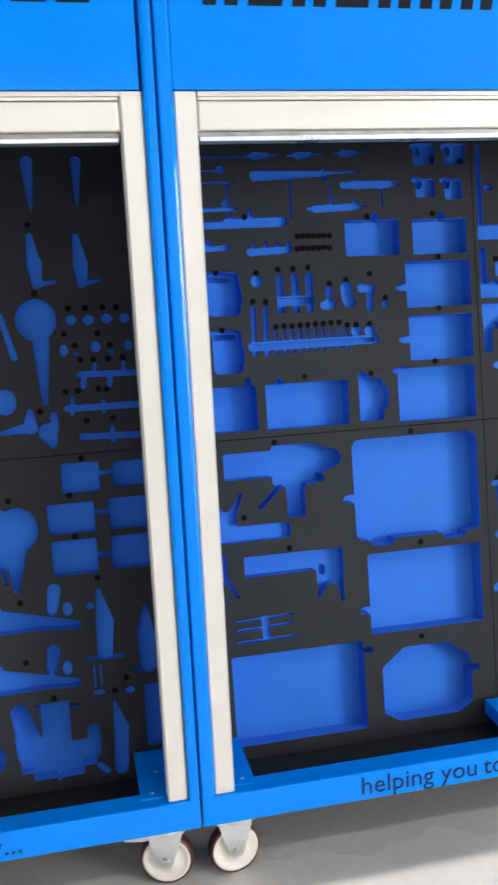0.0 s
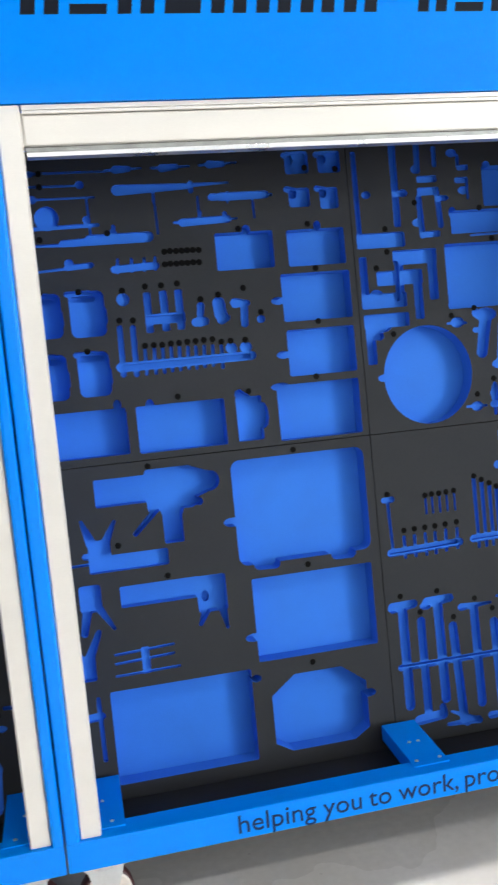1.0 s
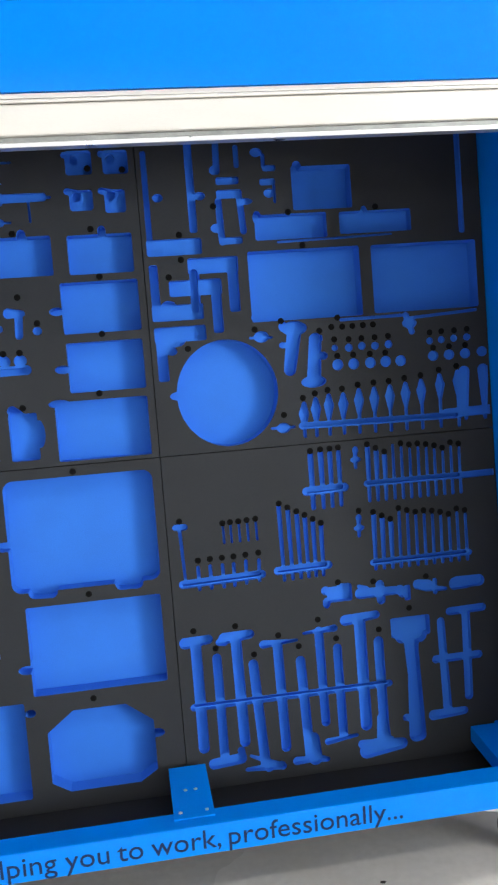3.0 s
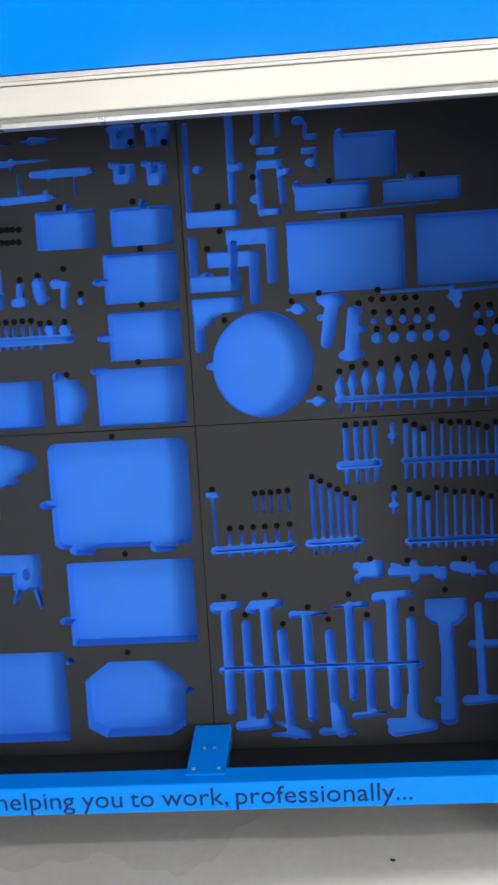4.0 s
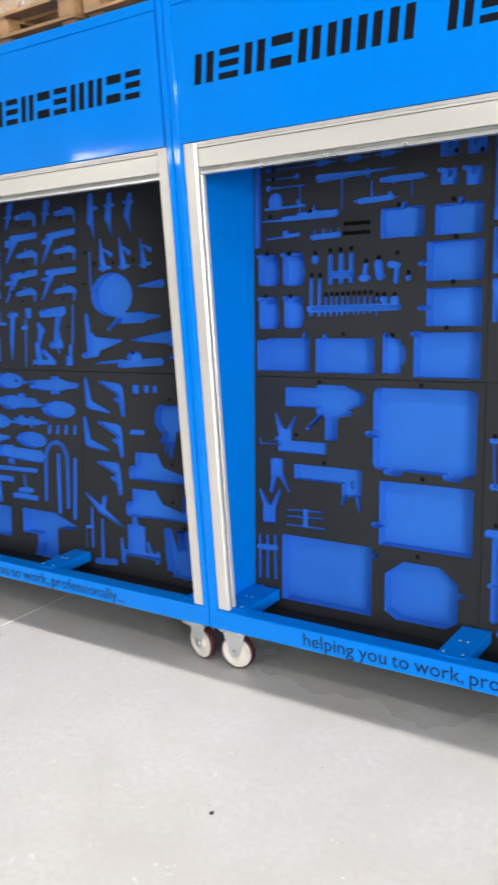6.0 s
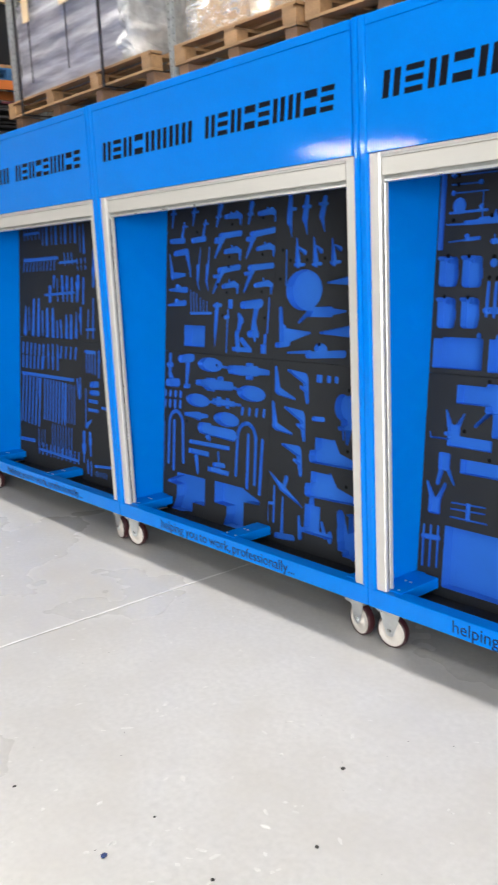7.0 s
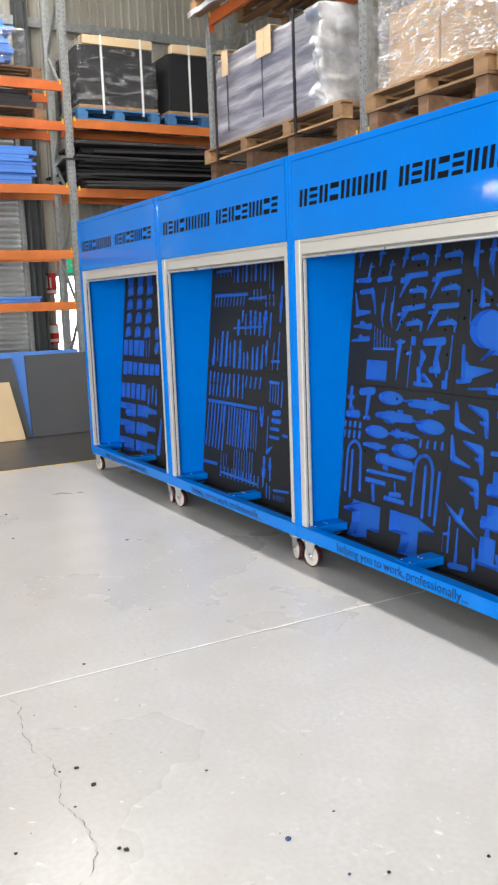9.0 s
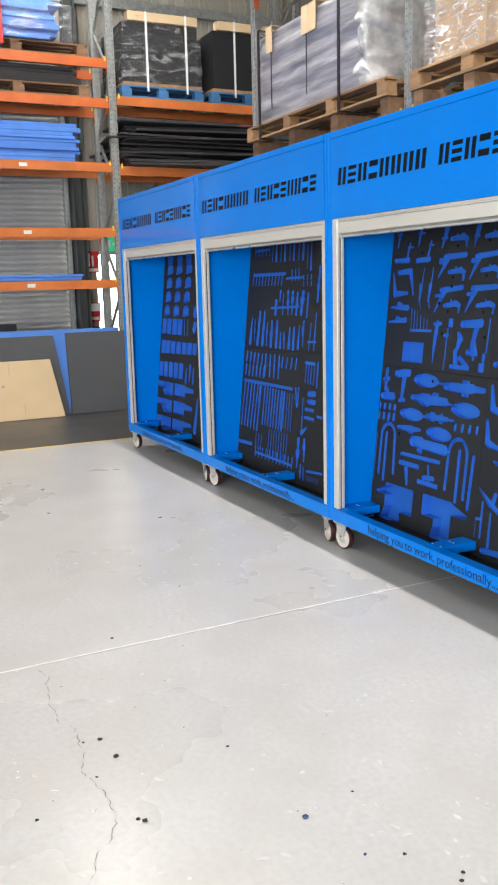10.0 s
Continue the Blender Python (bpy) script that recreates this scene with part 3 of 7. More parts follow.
class Field:
    """Distances, in centimetres, to the cut-outs of one tray on an even grid; below zero is cut away."""

    def __init__(self, x0, z0, x1, z1, step):
        self.x0, self.z0, self.step = x0, z0, step
        self.xs = np.arange(x0 - step, x1 + 2 * step, step)
        self.zs = np.arange(z0 - step, z1 + 2 * step, step)
        self.gx, self.gz = np.meshgrid(self.xs, self.zs, indexing="ij")
        self.f = np.full(self.gx.shape, 5.0)
        self.g = np.full(self.gx.shape, 5.0)       # the deeper wells inside the pockets
        self.into = self.f
        self.dots = []

    def cut(self, x0, z0, x1, z1, distance):
        i0, i1 = (np.searchsorted(self.xs, v) for v in (x0 - 1, x1 + 1))
        j0, j1 = (np.searchsorted(self.zs, v) for v in (z0 - 1, z1 + 1))
        if i1 > i0 and j1 > j0:
            s = np.s_[i0:i1, j0:j1]
            self.into[s] = np.minimum(self.into[s], distance(self.gx[s], self.gz[s]))

    def box(self, x0, z0, x1, z1, r=0.5):
        cx, cz, hx, hz = (x0 + x1) / 2, (z0 + z1) / 2, abs(x1 - x0) / 2 - r, abs(z1 - z0) / 2 - r

        def d(x, z):
            qx, qz = np.abs(x - cx) - hx, np.abs(z - cz) - hz
            return np.hypot(np.maximum(qx, 0), np.maximum(qz, 0)) + np.minimum(np.maximum(qx, qz), 0) - r

        self.cut(min(x0, x1), min(z0, z1), max(x0, x1), max(z0, z1), d)

    def bar(self, ax, az, bx, bz, w0, w1=None):
        w1 = w0 if w1 is None else w1
        w0, w1 = max(w0, 0.6), max(w1, 0.5)
        w = max(w0, w1)

        def d(x, z):
            ux, uz = bx - ax, bz - az
            t = np.clip(((x - ax) * ux + (z - az) * uz) / max(ux * ux + uz * uz, 1e-6), 0, 1)
            return np.hypot(x - ax - t * ux, z - az - t * uz) - (w0 + (w1 - w0) * t) / 2

        self.cut(min(ax, bx) - w, min(az, bz) - w, max(ax, bx) + w, max(az, bz) + w, d)

    def oval(self, x, z, rx, rz):
        k = min(rx, rz)
        self.cut(x - rx, z - rz, x + rx, z + rz, lambda gx, gz: (np.hypot((gx - x) / rx, (gz - z) / rz) - 1) * k)

    def well(self, x, z, rx, rz):
        self.into = self.g
        self.oval(x, z, rx, rz)
        self.into = self.f

    def well_bar(self, ax, az, bx, bz, w0, w1=None):
        self.into = self.g
        self.bar(ax, az, bx, bz, w0, w1)
        self.into = self.f

    def chamfered(self, x0, z0, x1, z1, top, low):
        """A box with its upper and lower corners cut off."""
        def d(x, z):
            box = np.maximum.reduce([x0 - x, x - x1, z0 - z, z - z1])
            side = np.minimum(x - x0, x1 - x)
            up = (top * 0.75 - (z1 - z) - side * 0.75) * 0.8
            down = (low - (z - z0) - side * 0.6) * 0.8
            return np.maximum(box, np.maximum(up, down))

        self.cut(x0, z0, x1, z1, d)

    def dot(self, x, z):
        self.dots.append((x, z))

    def row(self, n, dx, dz, ax, az, bx, bz, w):
        for i in range(n):
            self.bar(ax + i * dx, az + i * dz, bx + i * dx, bz + i * dz, w)

    def scoops(self, n, dx, x, z):
        for i in range(n):
            self.box(x + i * dx - 6.5, z - 3.6, x + i * dx + 6.5, z + 1.5, 1.2)
            self.oval(x + i * dx, z + 0.8, 6.3, 4.6)
            self.bar(x + i * dx - 7, z - 3.8, x + i * dx, z - 3.8, 1.4)

    def outlines(self, x0, z0, x1, z1, wells=False):
        """Closed outlines of the cut-outs, kept inside the tray; or of the wells, kept inside the cut-outs."""
        keep = np.maximum.reduce([x0 - self.gx, self.gx - x1, z0 - self.gz, self.gz - z1])
        f = np.maximum(self.f, keep)
        if wells:
            f = np.maximum(f + 0.14, self.g)
        f[np.abs(f) < 1e-6] = 1e-6
        s = f < 0
        code = s[:-1, :-1] * 1 + s[1:, :-1] * 2 + s[1:, 1:] * 4 + s[:-1, 1:] * 8
        table = {1: "lb", 2: "br", 3: "lr", 4: "rt", 5: "lbrt", 6: "bt", 7: "lt", 8: "tl", 9: "tb", 10: "brtl", 11: "tr", 12: "rl", 13: "rb", 14: "bl"}
        follow = {}
        for i, j in zip(*np.nonzero((code > 0) & (code < 15))):
            i, j = int(i), int(j)
            ids = {"b": (i, j, 0), "t": (i, j + 1, 0), "l": (i, j, 1), "r": (i + 1, j, 1)}
            seq = table[int(code[i, j])]
            for a, b in zip(seq[::2], seq[1::2]):
                follow[ids[a]] = ids[b]

        def spot(e):
            i, j, up = e
            a = f[i, j]
            b = f[i, j + 1] if up else f[i + 1, j]
            t = a / (a - b)
            return (self.xs[i] + (0 if up else t * self.step), self.zs[j] + (t * self.step if up else 0))

        loops = []
        while follow:
            e = start = next(iter(follow))
            loop = []
            while e in follow:
                nxt = follow.pop(e)
                loop.append(spot(e))
                e = nxt
            if len(loop) > 5:
                loops.append(np.array(loop))
        return loops


def thinned(loop, tol):
    """The outline with points left out where it runs straight."""
    def walk_down(a, b):
        stack, keep = [(a, b)], {a, b}
        while stack:
            a, b = stack.pop()
            if b - a < 2:
                continue
            p, q = pts[a], pts[b]
            u = q - p
            n = np.hypot(*u)
            seg = pts[a + 1:b] - p
            d = np.abs(seg[:, 0] * u[1] - seg[:, 1] * u[0]) / n if n > 1e-9 else np.hypot(seg[:, 0], seg[:, 1])
            k = int(d.argmax())
            if d[k] > tol:
                keep.add(a + 1 + k)
                stack += [(a, a + 1 + k), (a + 1 + k, b)]
        return keep

    pts = np.vstack([loop, loop[:1]])
    far = int(np.hypot(*(loop - loop[0]).T).argmax())
    keep = sorted(walk_down(0, far) | walk_down(far, len(loop)))
    return pts[keep[:-1]]


def signed_area(p):
    q = np.roll(p, -1, 0)
    return float((p[:, 0] * q[:, 1] - q[:, 0] * p[:, 1]).sum() / 2)


def inside(spot, loop):
    """Whether a spot lies within a closed outline."""
    odd = False
    for (ax, az), (bx, bz) in zip(loop, np.roll(loop, -1, 0)):
        if (az > spot[1]) != (bz > spot[1]) and spot[0] < ax + (bx - ax) * (spot[1] - az) / (bz - az):
            odd = not odd
    return odd


BACK = Vector((0, 1, -TK)).normalized()


def on_tray(x, z, deep=0.0):
    z *= 0.01
    return Vector((x * 0.01, TY + TK * z, z)) + BACK * deep


# flat disc on the foam; its near-black colour stands for a hole's shade
def hole_disc_mesh(n=14, r=0.0078, deep=0.022):
    b = bmesh.new()
    ring = [(r * math.cos(2 * math.pi * i / n), r * math.sin(2 * math.pi * i / n)) for i in range(n)]
    z_axis = Vector((0, TK, 1)).normalized()
    lift = -0.0006
    lo = [b.verts.new(Vector((x, 0, 0)) + z_axis * z + BACK * lift) for x, z in ring]
    b.faces.new(lo[::-1])
    me = mesh_of(b, "finger_hole", HOLE_DARK)
    return me


DOT = hole_disc_mesh()


def foam_tray(column, x0, z0, x1, z1, cuts, label, step, tol):
    """One foam sheet with its pockets; x and z in centimetres from the cabinet's foot."""
    fld = Field(x0, z0, x1, z1, step)
    cuts(fld.box, fld.bar, fld.oval, fld.dot, fld.row, fld.scoops, fld.well, fld.well_bar, fld.chamfered)
    tray = thing("foam_tray", pose(-W * column, 0, 0), label, "foam tray", "foam trays in the cabinets")
    loops = [thinned(p, tol) for p in fld.outlines(x0 + 0.5, z0 + 0.5, x1 - 0.5, z1 - 0.5)]
    loops = [p for p in loops if len(p) > 3]
    if loops:
        turn = math.copysign(1, sum(signed_area(p) * abs(signed_area(p)) for p in loops))
        loops = [p for p in loops if signed_area(p) * turn > 0.12]
    wells = [thinned(p, tol) for p in fld.outlines(x0 + 0.5, z0 + 0.5, x1 - 0.5, z1 - 0.5, True)]
    wells = [p for p in wells if len(p) > 3 and abs(signed_area(p)) > 0.15]
    # the black face, with real openings
    from_corner = [(x0, z0), (x1, z0), (x1, z1), (x0, z1)]
    polys = [[Vector((x, z, 0)) for x, z in from_corner]] + [[Vector((x, z, 0)) for x, z in p] for p in loops]
    flat = [v for p in polys for v in p]
    tris = tessellate_polygon(polys)
    verts = [on_tray(v.x, v.y) for v in flat]
    faces = [tuple(t) for t in tris]
    n = len(verts)
    verts += [on_tray(x, z, 0.06) for x, z in from_corner]
    for i in range(4):
        j = (i + 1) % 4
        faces.append((i, j, n + j, n + i))
    faces.append((n, n + 1, n + 2, n + 3))
    me = bpy.data.meshes.new("foam_sheet")
    me.from_pydata([tuple(v) for v in verts], [], faces)
    b = bmesh.new()
    b.from_mesh(me)
    bmesh.ops.recalc_face_normals(b, faces=b.faces)
    for f in b.faces:
        if abs(f.normal.dot(BACK)) > 0.9 and (f.calc_center_median() - on_tray(x0, z0)).dot(BACK) < 0.02 and f.normal.dot(BACK) > 0:
            f.normal_flip()
    b.to_mesh(me)
    b.free()
    me.materials.append(FOAM)
    part("foam_sheet", me, None, tray)
    for p in loops:
        area = abs(signed_area(p))
        rim = sum(math.dist(p[i], p[i - 1]) for i in range(len(p)))
        deep = min(0.052, max(0.012, 0.0155 * area / rim)) if column == 0 else min(0.055, max(0.009, 0.0145 * area / rim))
        k = len(p)
        vs = [on_tray(x, z) for x, z in p] + [on_tray(x, z, deep) for x, z in p]
        fs = [(i, (i + 1) % k, k + (i + 1) % k, k + i) for i in range(k)]
        mine = [w for w in wells if inside(w[0], p)]
        rings = [p] + mine
        vs += [on_tray(x, z, deep) for w in mine for x, z in w]
        fs += [tuple(k + q for q in t) for t in tessellate_polygon([[Vector((x, z, 0)) for x, z in w] for w in rings])]
        at = 2 * k
        for w in mine:
            n, low = len(w), len(vs)
            vs += [on_tray(x, z, min(deep + 0.016, 0.057)) for x, z in w]
            fs += [(at + i, at + (i + 1) % n, low + (i + 1) % n, low + i) for i in range(n)]
            fs += [tuple(low + q for q in t) for t in tessellate_polygon([[Vector((x, z, 0)) for x, z in w]])]
            at += n
        me = bpy.data.meshes.new("pocket")
        me.from_pydata([tuple(v) for v in vs], [], fs)
        me.materials.append(POCKET)
        part("pocket", me, None, tray, "bright blue cut-out pocket")
    for x, z in fld.dots:
        if x0 + 1 < x < x1 - 1 and z0 + 1 < z < z1 - 1:
            part("finger_hole", DOT, None, tray).location = on_tray(x, z)


def foam_a_ll(box, bar, oval, dot, row, scoops, well, well_bar, chamfered):
    box(49.6, 69.8, 85.2, 96.9, 2.4)
    oval(48.7, 81.4, 2.2, 1.2)
    bar(54.8, 69.7, 58.8, 69.5, 2.9)
    bar(75.5, 69.6, 79.4, 69.5, 2.9)
    box(52.2, 44.4, 84.7, 66.2)
    oval(51.4, 51.1, 2.2, 1.1)
    box(13.6, 19.2, 49.7, 43.1)
    oval(51.0, 40.4, 1.3, 1.0)
    chamfered(54.6, 19.8, 80.4, 39.9, 6.5, 2.6)
    oval(81.0, 31.6, 1.9, 1.1)
    dot(66.4, 98.0)
    dot(67.5, 68.0)
    dot(66.3, 42.3)
    dot(28.8, 98.0)
    dot(31.0, 70.2)
    dot(19.5, 79.3)
    box(15.1, 89.1, 28.1, 96.0, 0.5)
    box(27.7, 86.5, 39.8, 97.2, 1.0)
    bar(39.1, 92.7, 44.0, 92.7, 8.5, 5.1)
    box(31.2, 78.2, 36.1, 88.0, 0.5)
    bar(33.9, 90.5, 33.7, 84.6, 9.2, 4.4)
    bar(30.2, 87.4, 24.1, 81.6, 1.6, 1.3)
    bar(39.2, 88.1, 40.8, 87.8, 2.0, 2.0)
    box(12.0, 73.0, 31.7, 77.2, 0.5)
    box(12.1, 73.0, 17.6, 81.2, 1.0)
    bar(13.0, 80.6, 11.1, 86.2, 2.6, 0.9)
    bar(16.1, 79.8, 19.1, 85.4, 2.4, 0.9)
    bar(11.3, 77.5, 14.1, 77.6, 1.6, 1.6)
    bar(4.1, 77.3, 4.5, 75.5, 0.7, 0.7)
    bar(4.9, 75.4, 12.4, 75.6, 0.7, 0.7)
    box(18.7, 63.6, 38.6, 69.0, 0.3)
    box(37.9, 59.5, 45.5, 68.9, 0.8)
    bar(40.2, 60.7, 38.1, 56.7, 2.5, 1.1)
    bar(43.8, 61.7, 44.9, 54.9, 2.5, 0.9)
    well(40.3, 62.9, 1.0, 1.5)
    box(8.7, 63.6, 14.1, 70.4, 0.9)
    bar(10.6, 65.4, 9.1, 58.5, 2.5, 1.8)
    bar(12.6, 65.5, 16.5, 58.9, 2.2, 0.9)
    bar(4.3, 58.1, 7.4, 51.7, 1.4, 2.9)
    bar(12.5, 58.5, 9.4, 51.8, 1.4, 2.5)
    box(5.3, 46.5, 11.0, 53.0, 0.8)
    bar(16.0, 52.2, 30.6, 52.8, 0.7, 0.7)
    bar(15.9, 49.9, 30.5, 50.5, 0.7, 0.7)
    bar(15.8, 46.8, 31.6, 47.0, 0.7, 0.7)
    box(22.4, 46.4, 24.4, 53.2, 0.4)
    bar(3.9, 41.4, 4.0, 25.6, 1.1, 1.1)
    bar(7.2, 41.6, 7.3, 25.9, 1.1, 1.1)
    bar(10.6, 41.9, 10.8, 26.3, 1.1, 1.1)
    bar(3.7, 37.0, 10.9, 37.5, 2.1, 2.1)


def foam_a_lr(box, bar, oval, dot, row, scoops, well, well_bar, chamfered):
    bar(139.6, 97.0, 139.3, 83.8, 1.4, 0.9)
    dot(139.5, 98.1)
    bar(141.8, 95.9, 141.5, 83.8, 1.4, 0.9)
    dot(141.7, 97.0)
    bar(143.9, 94.8, 143.7, 83.8, 1.4, 0.9)
    dot(143.9, 95.9)
    bar(146.2, 97.3, 146.0, 83.8, 0.7, 0.9)
    dot(146.2, 98.4)
    bar(148.4, 96.5, 148.2, 83.8, 0.7, 0.9)
    dot(148.3, 97.6)
    bar(150.6, 96.0, 150.4, 83.7, 0.7, 0.9)
    dot(150.5, 97.1)
    bar(152.8, 96.1, 152.6, 83.7, 0.7, 0.9)
    dot(152.7, 97.2)
    bar(155.0, 95.8, 154.8, 83.7, 0.7, 0.9)
    dot(154.9, 96.8)
    bar(157.1, 95.2, 157.0, 83.7, 0.7, 0.9)
    dot(157.1, 96.3)
    bar(159.3, 94.4, 159.2, 83.7, 0.7, 0.9)
    dot(159.2, 95.5)
    bar(161.5, 95.6, 161.4, 83.7, 0.7, 0.9)
    dot(161.4, 96.7)
    bar(163.7, 95.1, 163.6, 83.7, 0.7, 0.9)
    dot(163.6, 96.2)
    bar(138.8, 88.2, 164.2, 88.1, 1.6)
    bar(140.0, 79.8, 139.7, 66.3, 1.4, 0.9)
    dot(139.9, 80.9)
    bar(142.2, 78.7, 141.9, 66.3, 1.4, 0.9)
    dot(142.1, 79.8)
    bar(144.4, 77.6, 144.2, 66.2, 1.4, 0.9)
    dot(144.3, 78.7)
    bar(146.7, 80.1, 146.4, 66.2, 0.8, 0.9)
    dot(146.6, 81.2)
    bar(148.9, 79.4, 148.6, 66.2, 0.8, 0.9)
    dot(148.8, 80.5)
    bar(151.1, 78.8, 150.9, 66.2, 0.8, 0.9)
    dot(151.0, 79.9)
    bar(153.3, 78.9, 153.1, 66.2, 0.8, 0.9)
    dot(153.2, 80.0)
    bar(155.5, 78.6, 155.3, 66.2, 0.8, 0.9)
    dot(155.4, 79.7)
    bar(157.7, 78.0, 157.5, 66.2, 0.8, 0.9)
    dot(157.6, 79.2)
    bar(159.9, 77.3, 159.8, 66.2, 0.8, 0.9)
    dot(159.8, 78.4)
    bar(162.1, 78.5, 162.0, 66.2, 0.8, 0.9)
    dot(162.0, 79.6)
    bar(164.3, 77.9, 164.2, 66.2, 0.8, 0.9)
    dot(164.2, 79.0)
    bar(139.1, 68.0, 164.7, 68.0, 1.7)
    oval(136.4, 96.9, 0.8, 1.0)
    bar(136.3, 96.0, 136.2, 92.5, 1.1, 0.9)
    oval(136.3, 94.5, 1.4, 0.8)
    dot(136.4, 98.8)
    oval(136.1, 79.7, 0.8, 1.0)
    bar(136.0, 78.8, 135.9, 75.2, 1.1, 0.9)
    oval(136.0, 77.2, 1.4, 0.8)
    dot(136.2, 81.6)
    bar(90.7, 81.9, 91.2, 68.1, 0.9, 0.7)
    bar(89.8, 81.9, 92.0, 81.9, 1.6)
    bar(90.5, 67.7, 110.3, 68.2, 2.1)
    bar(94.5, 71.6, 94.5, 66.1, 0.9)
    bar(97.5, 71.6, 97.5, 66.1, 0.9)
    bar(100.6, 71.6, 100.6, 66.1, 0.9)
    bar(103.4, 71.6, 103.3, 66.1, 0.9)
    bar(106.5, 71.9, 106.3, 66.4, 0.9)
    bar(109.8, 71.8, 109.6, 66.7, 0.9)
    bar(114.4, 68.5, 127.4, 68.7, 2.1)
    bar(115.8, 84.5, 115.9, 66.1, 1.2, 0.9)
    bar(118.0, 83.3, 118.1, 66.1, 1.2, 0.9)
    bar(120.2, 81.9, 120.2, 66.2, 1.2, 0.9)
    bar(122.2, 81.0, 122.2, 66.2, 1.2, 0.9)
    bar(124.2, 79.8, 124.1, 66.3, 1.2, 0.9)
    bar(126.2, 78.6, 126.0, 66.3, 1.2, 0.9)
    bar(123.2, 87.7, 133.0, 87.9, 2.2)
    bar(124.8, 96.6, 124.7, 83.4, 1.5, 1.2)
    bar(127.4, 96.8, 127.3, 83.3, 1.5, 1.0)
    bar(129.8, 96.7, 129.6, 83.4, 1.3, 1.0)
    bar(132.0, 96.7, 131.9, 83.5, 1.2, 1.0)
    bar(89.7, 53.0, 95.6, 53.4, 2.9, 2.3)
    bar(92.3, 52.6, 92.3, 26.0, 2.7)
    bar(99.5, 53.1, 106.0, 53.5, 2.9, 2.3)
    bar(102.4, 52.7, 102.7, 26.3, 2.7)
    bar(97.3, 48.4, 97.3, 22.5, 2.3)
    bar(94.5, 21.6, 101.4, 22.1, 2.8)
    bar(109.2, 50.4, 117.8, 50.5, 2.1, 0.7)
    bar(112.8, 49.7, 113.1, 23.4, 2.5)
    bar(106.3, 45.7, 107.5, 19.6, 2.5)
    bar(102.8, 19.0, 111.5, 18.9, 1.1, 2.2)
    bar(119.7, 52.0, 127.7, 52.4, 0.7, 1.8)
    bar(123.6, 52.1, 123.8, 28.5, 2.3)
    bar(118.4, 45.1, 119.1, 20.0, 2.5)
    bar(115.6, 19.4, 122.7, 19.3, 2.2, 1.1)
    bar(128.1, 47.2, 128.2, 24.2, 2.3)
    bar(124.0, 23.3, 131.7, 24.0, 1.8, 0.9)
    bar(130.7, 54.0, 138.8, 54.6, 2.8, 2.1)
    bar(134.4, 53.7, 134.4, 26.3, 3.0)
    bar(139.0, 47.6, 139.1, 20.6, 2.6)
    bar(134.1, 19.4, 143.2, 20.0, 4.0, 2.7)
    bar(90.6, 36.6, 141.1, 36.4, 1.8)
    box(142.8, 47.8, 151.1, 52.8)
    bar(147.9, 47.8, 148.7, 21.7, 3.0)
    bar(146.6, 26.3, 147.9, 26.3, 1.4)
    dot(90.8, 83.4)
    dot(101.4, 81.9)
    dot(103.3, 82.0)
    dot(105.4, 82.0)
    dot(107.5, 82.1)
    dot(109.7, 82.2)
    dot(94.6, 73.3)
    dot(97.6, 73.4)
    dot(100.6, 73.4)
    dot(103.5, 73.4)
    dot(106.5, 73.5)
    dot(109.8, 73.7)
    dot(115.9, 85.4)
    dot(118.0, 84.2)
    dot(120.2, 83.0)
    dot(122.2, 81.9)
    dot(124.2, 80.7)
    dot(126.2, 79.5)
    dot(124.8, 97.7)
    dot(127.4, 97.9)
    dot(129.8, 97.9)
    dot(132.0, 98.0)
    dot(92.0, 55.9)
    dot(102.5, 55.9)
    dot(97.2, 50.9)
    dot(106.7, 48.2)
    dot(113.2, 52.3)
    dot(118.2, 48.9)
    dot(123.6, 55.1)
    dot(128.0, 49.7)
    dot(139.3, 50.7)
    dot(147.7, 55.3)
    bar(162.4, 88.0, 179.3, 88.2, 1.7)
    bar(161.0, 60.5, 166.9, 60.4, 3.1)
    bar(155.9, 50.8, 156.4, 28.2, 2.1, 2.4)
    bar(154.0, 41.0, 165.7, 41.0, 2.1)
    bar(152.5, 26.4, 160.9, 26.6, 2.8, 2.1)
    bar(158.5, 53.1, 167.4, 53.3, 2.1)
    bar(162.8, 52.5, 162.4, 30.4, 2.3)
    box(126.4, 59.0, 133.0, 63.0)
    oval(126.1, 62.2, 1.1, 1.1)
    oval(126.2, 59.0, 1.0, 1.4)
    bar(129.7, 63.2, 132.4, 63.0, 1.0)
    dot(129.5, 64.0)
    bar(134.9, 62.3, 136.9, 61.7, 1.0)
    bar(135.1, 60.4, 146.0, 60.2, 2.8, 2.1)
    bar(140.4, 62.2, 140.5, 58.2, 2.3)
    bar(145.6, 60.4, 146.2, 59.3, 2.3)
    box(146.7, 57.3, 148.4, 61.3)
    dot(138.7, 63.2)
    bar(150.4, 61.1, 153.1, 60.5, 2.6, 3.1)
    bar(151.5, 61.5, 154.7, 59.8, 1.5)
    bar(152.6, 59.9, 157.8, 59.2, 1.8, 1.0)
    box(154.4, 58.0, 155.6, 62.3)
    dot(152.7, 63.0)
    bar(160.4, 60.2, 163.4, 60.3, 3.3)
    bar(98.2, 52.3, 99.5, 52.0, 1.8, 1.6)
    bar(101.5, 24.2, 101.9, 22.4, 1.9)
    box(142.5, 47.9, 153.0, 53.1)
    bar(145.4, 48.2, 150.0, 48.0, 3.9)
    bar(147.8, 48.1, 147.4, 37.6, 4.4, 2.3)
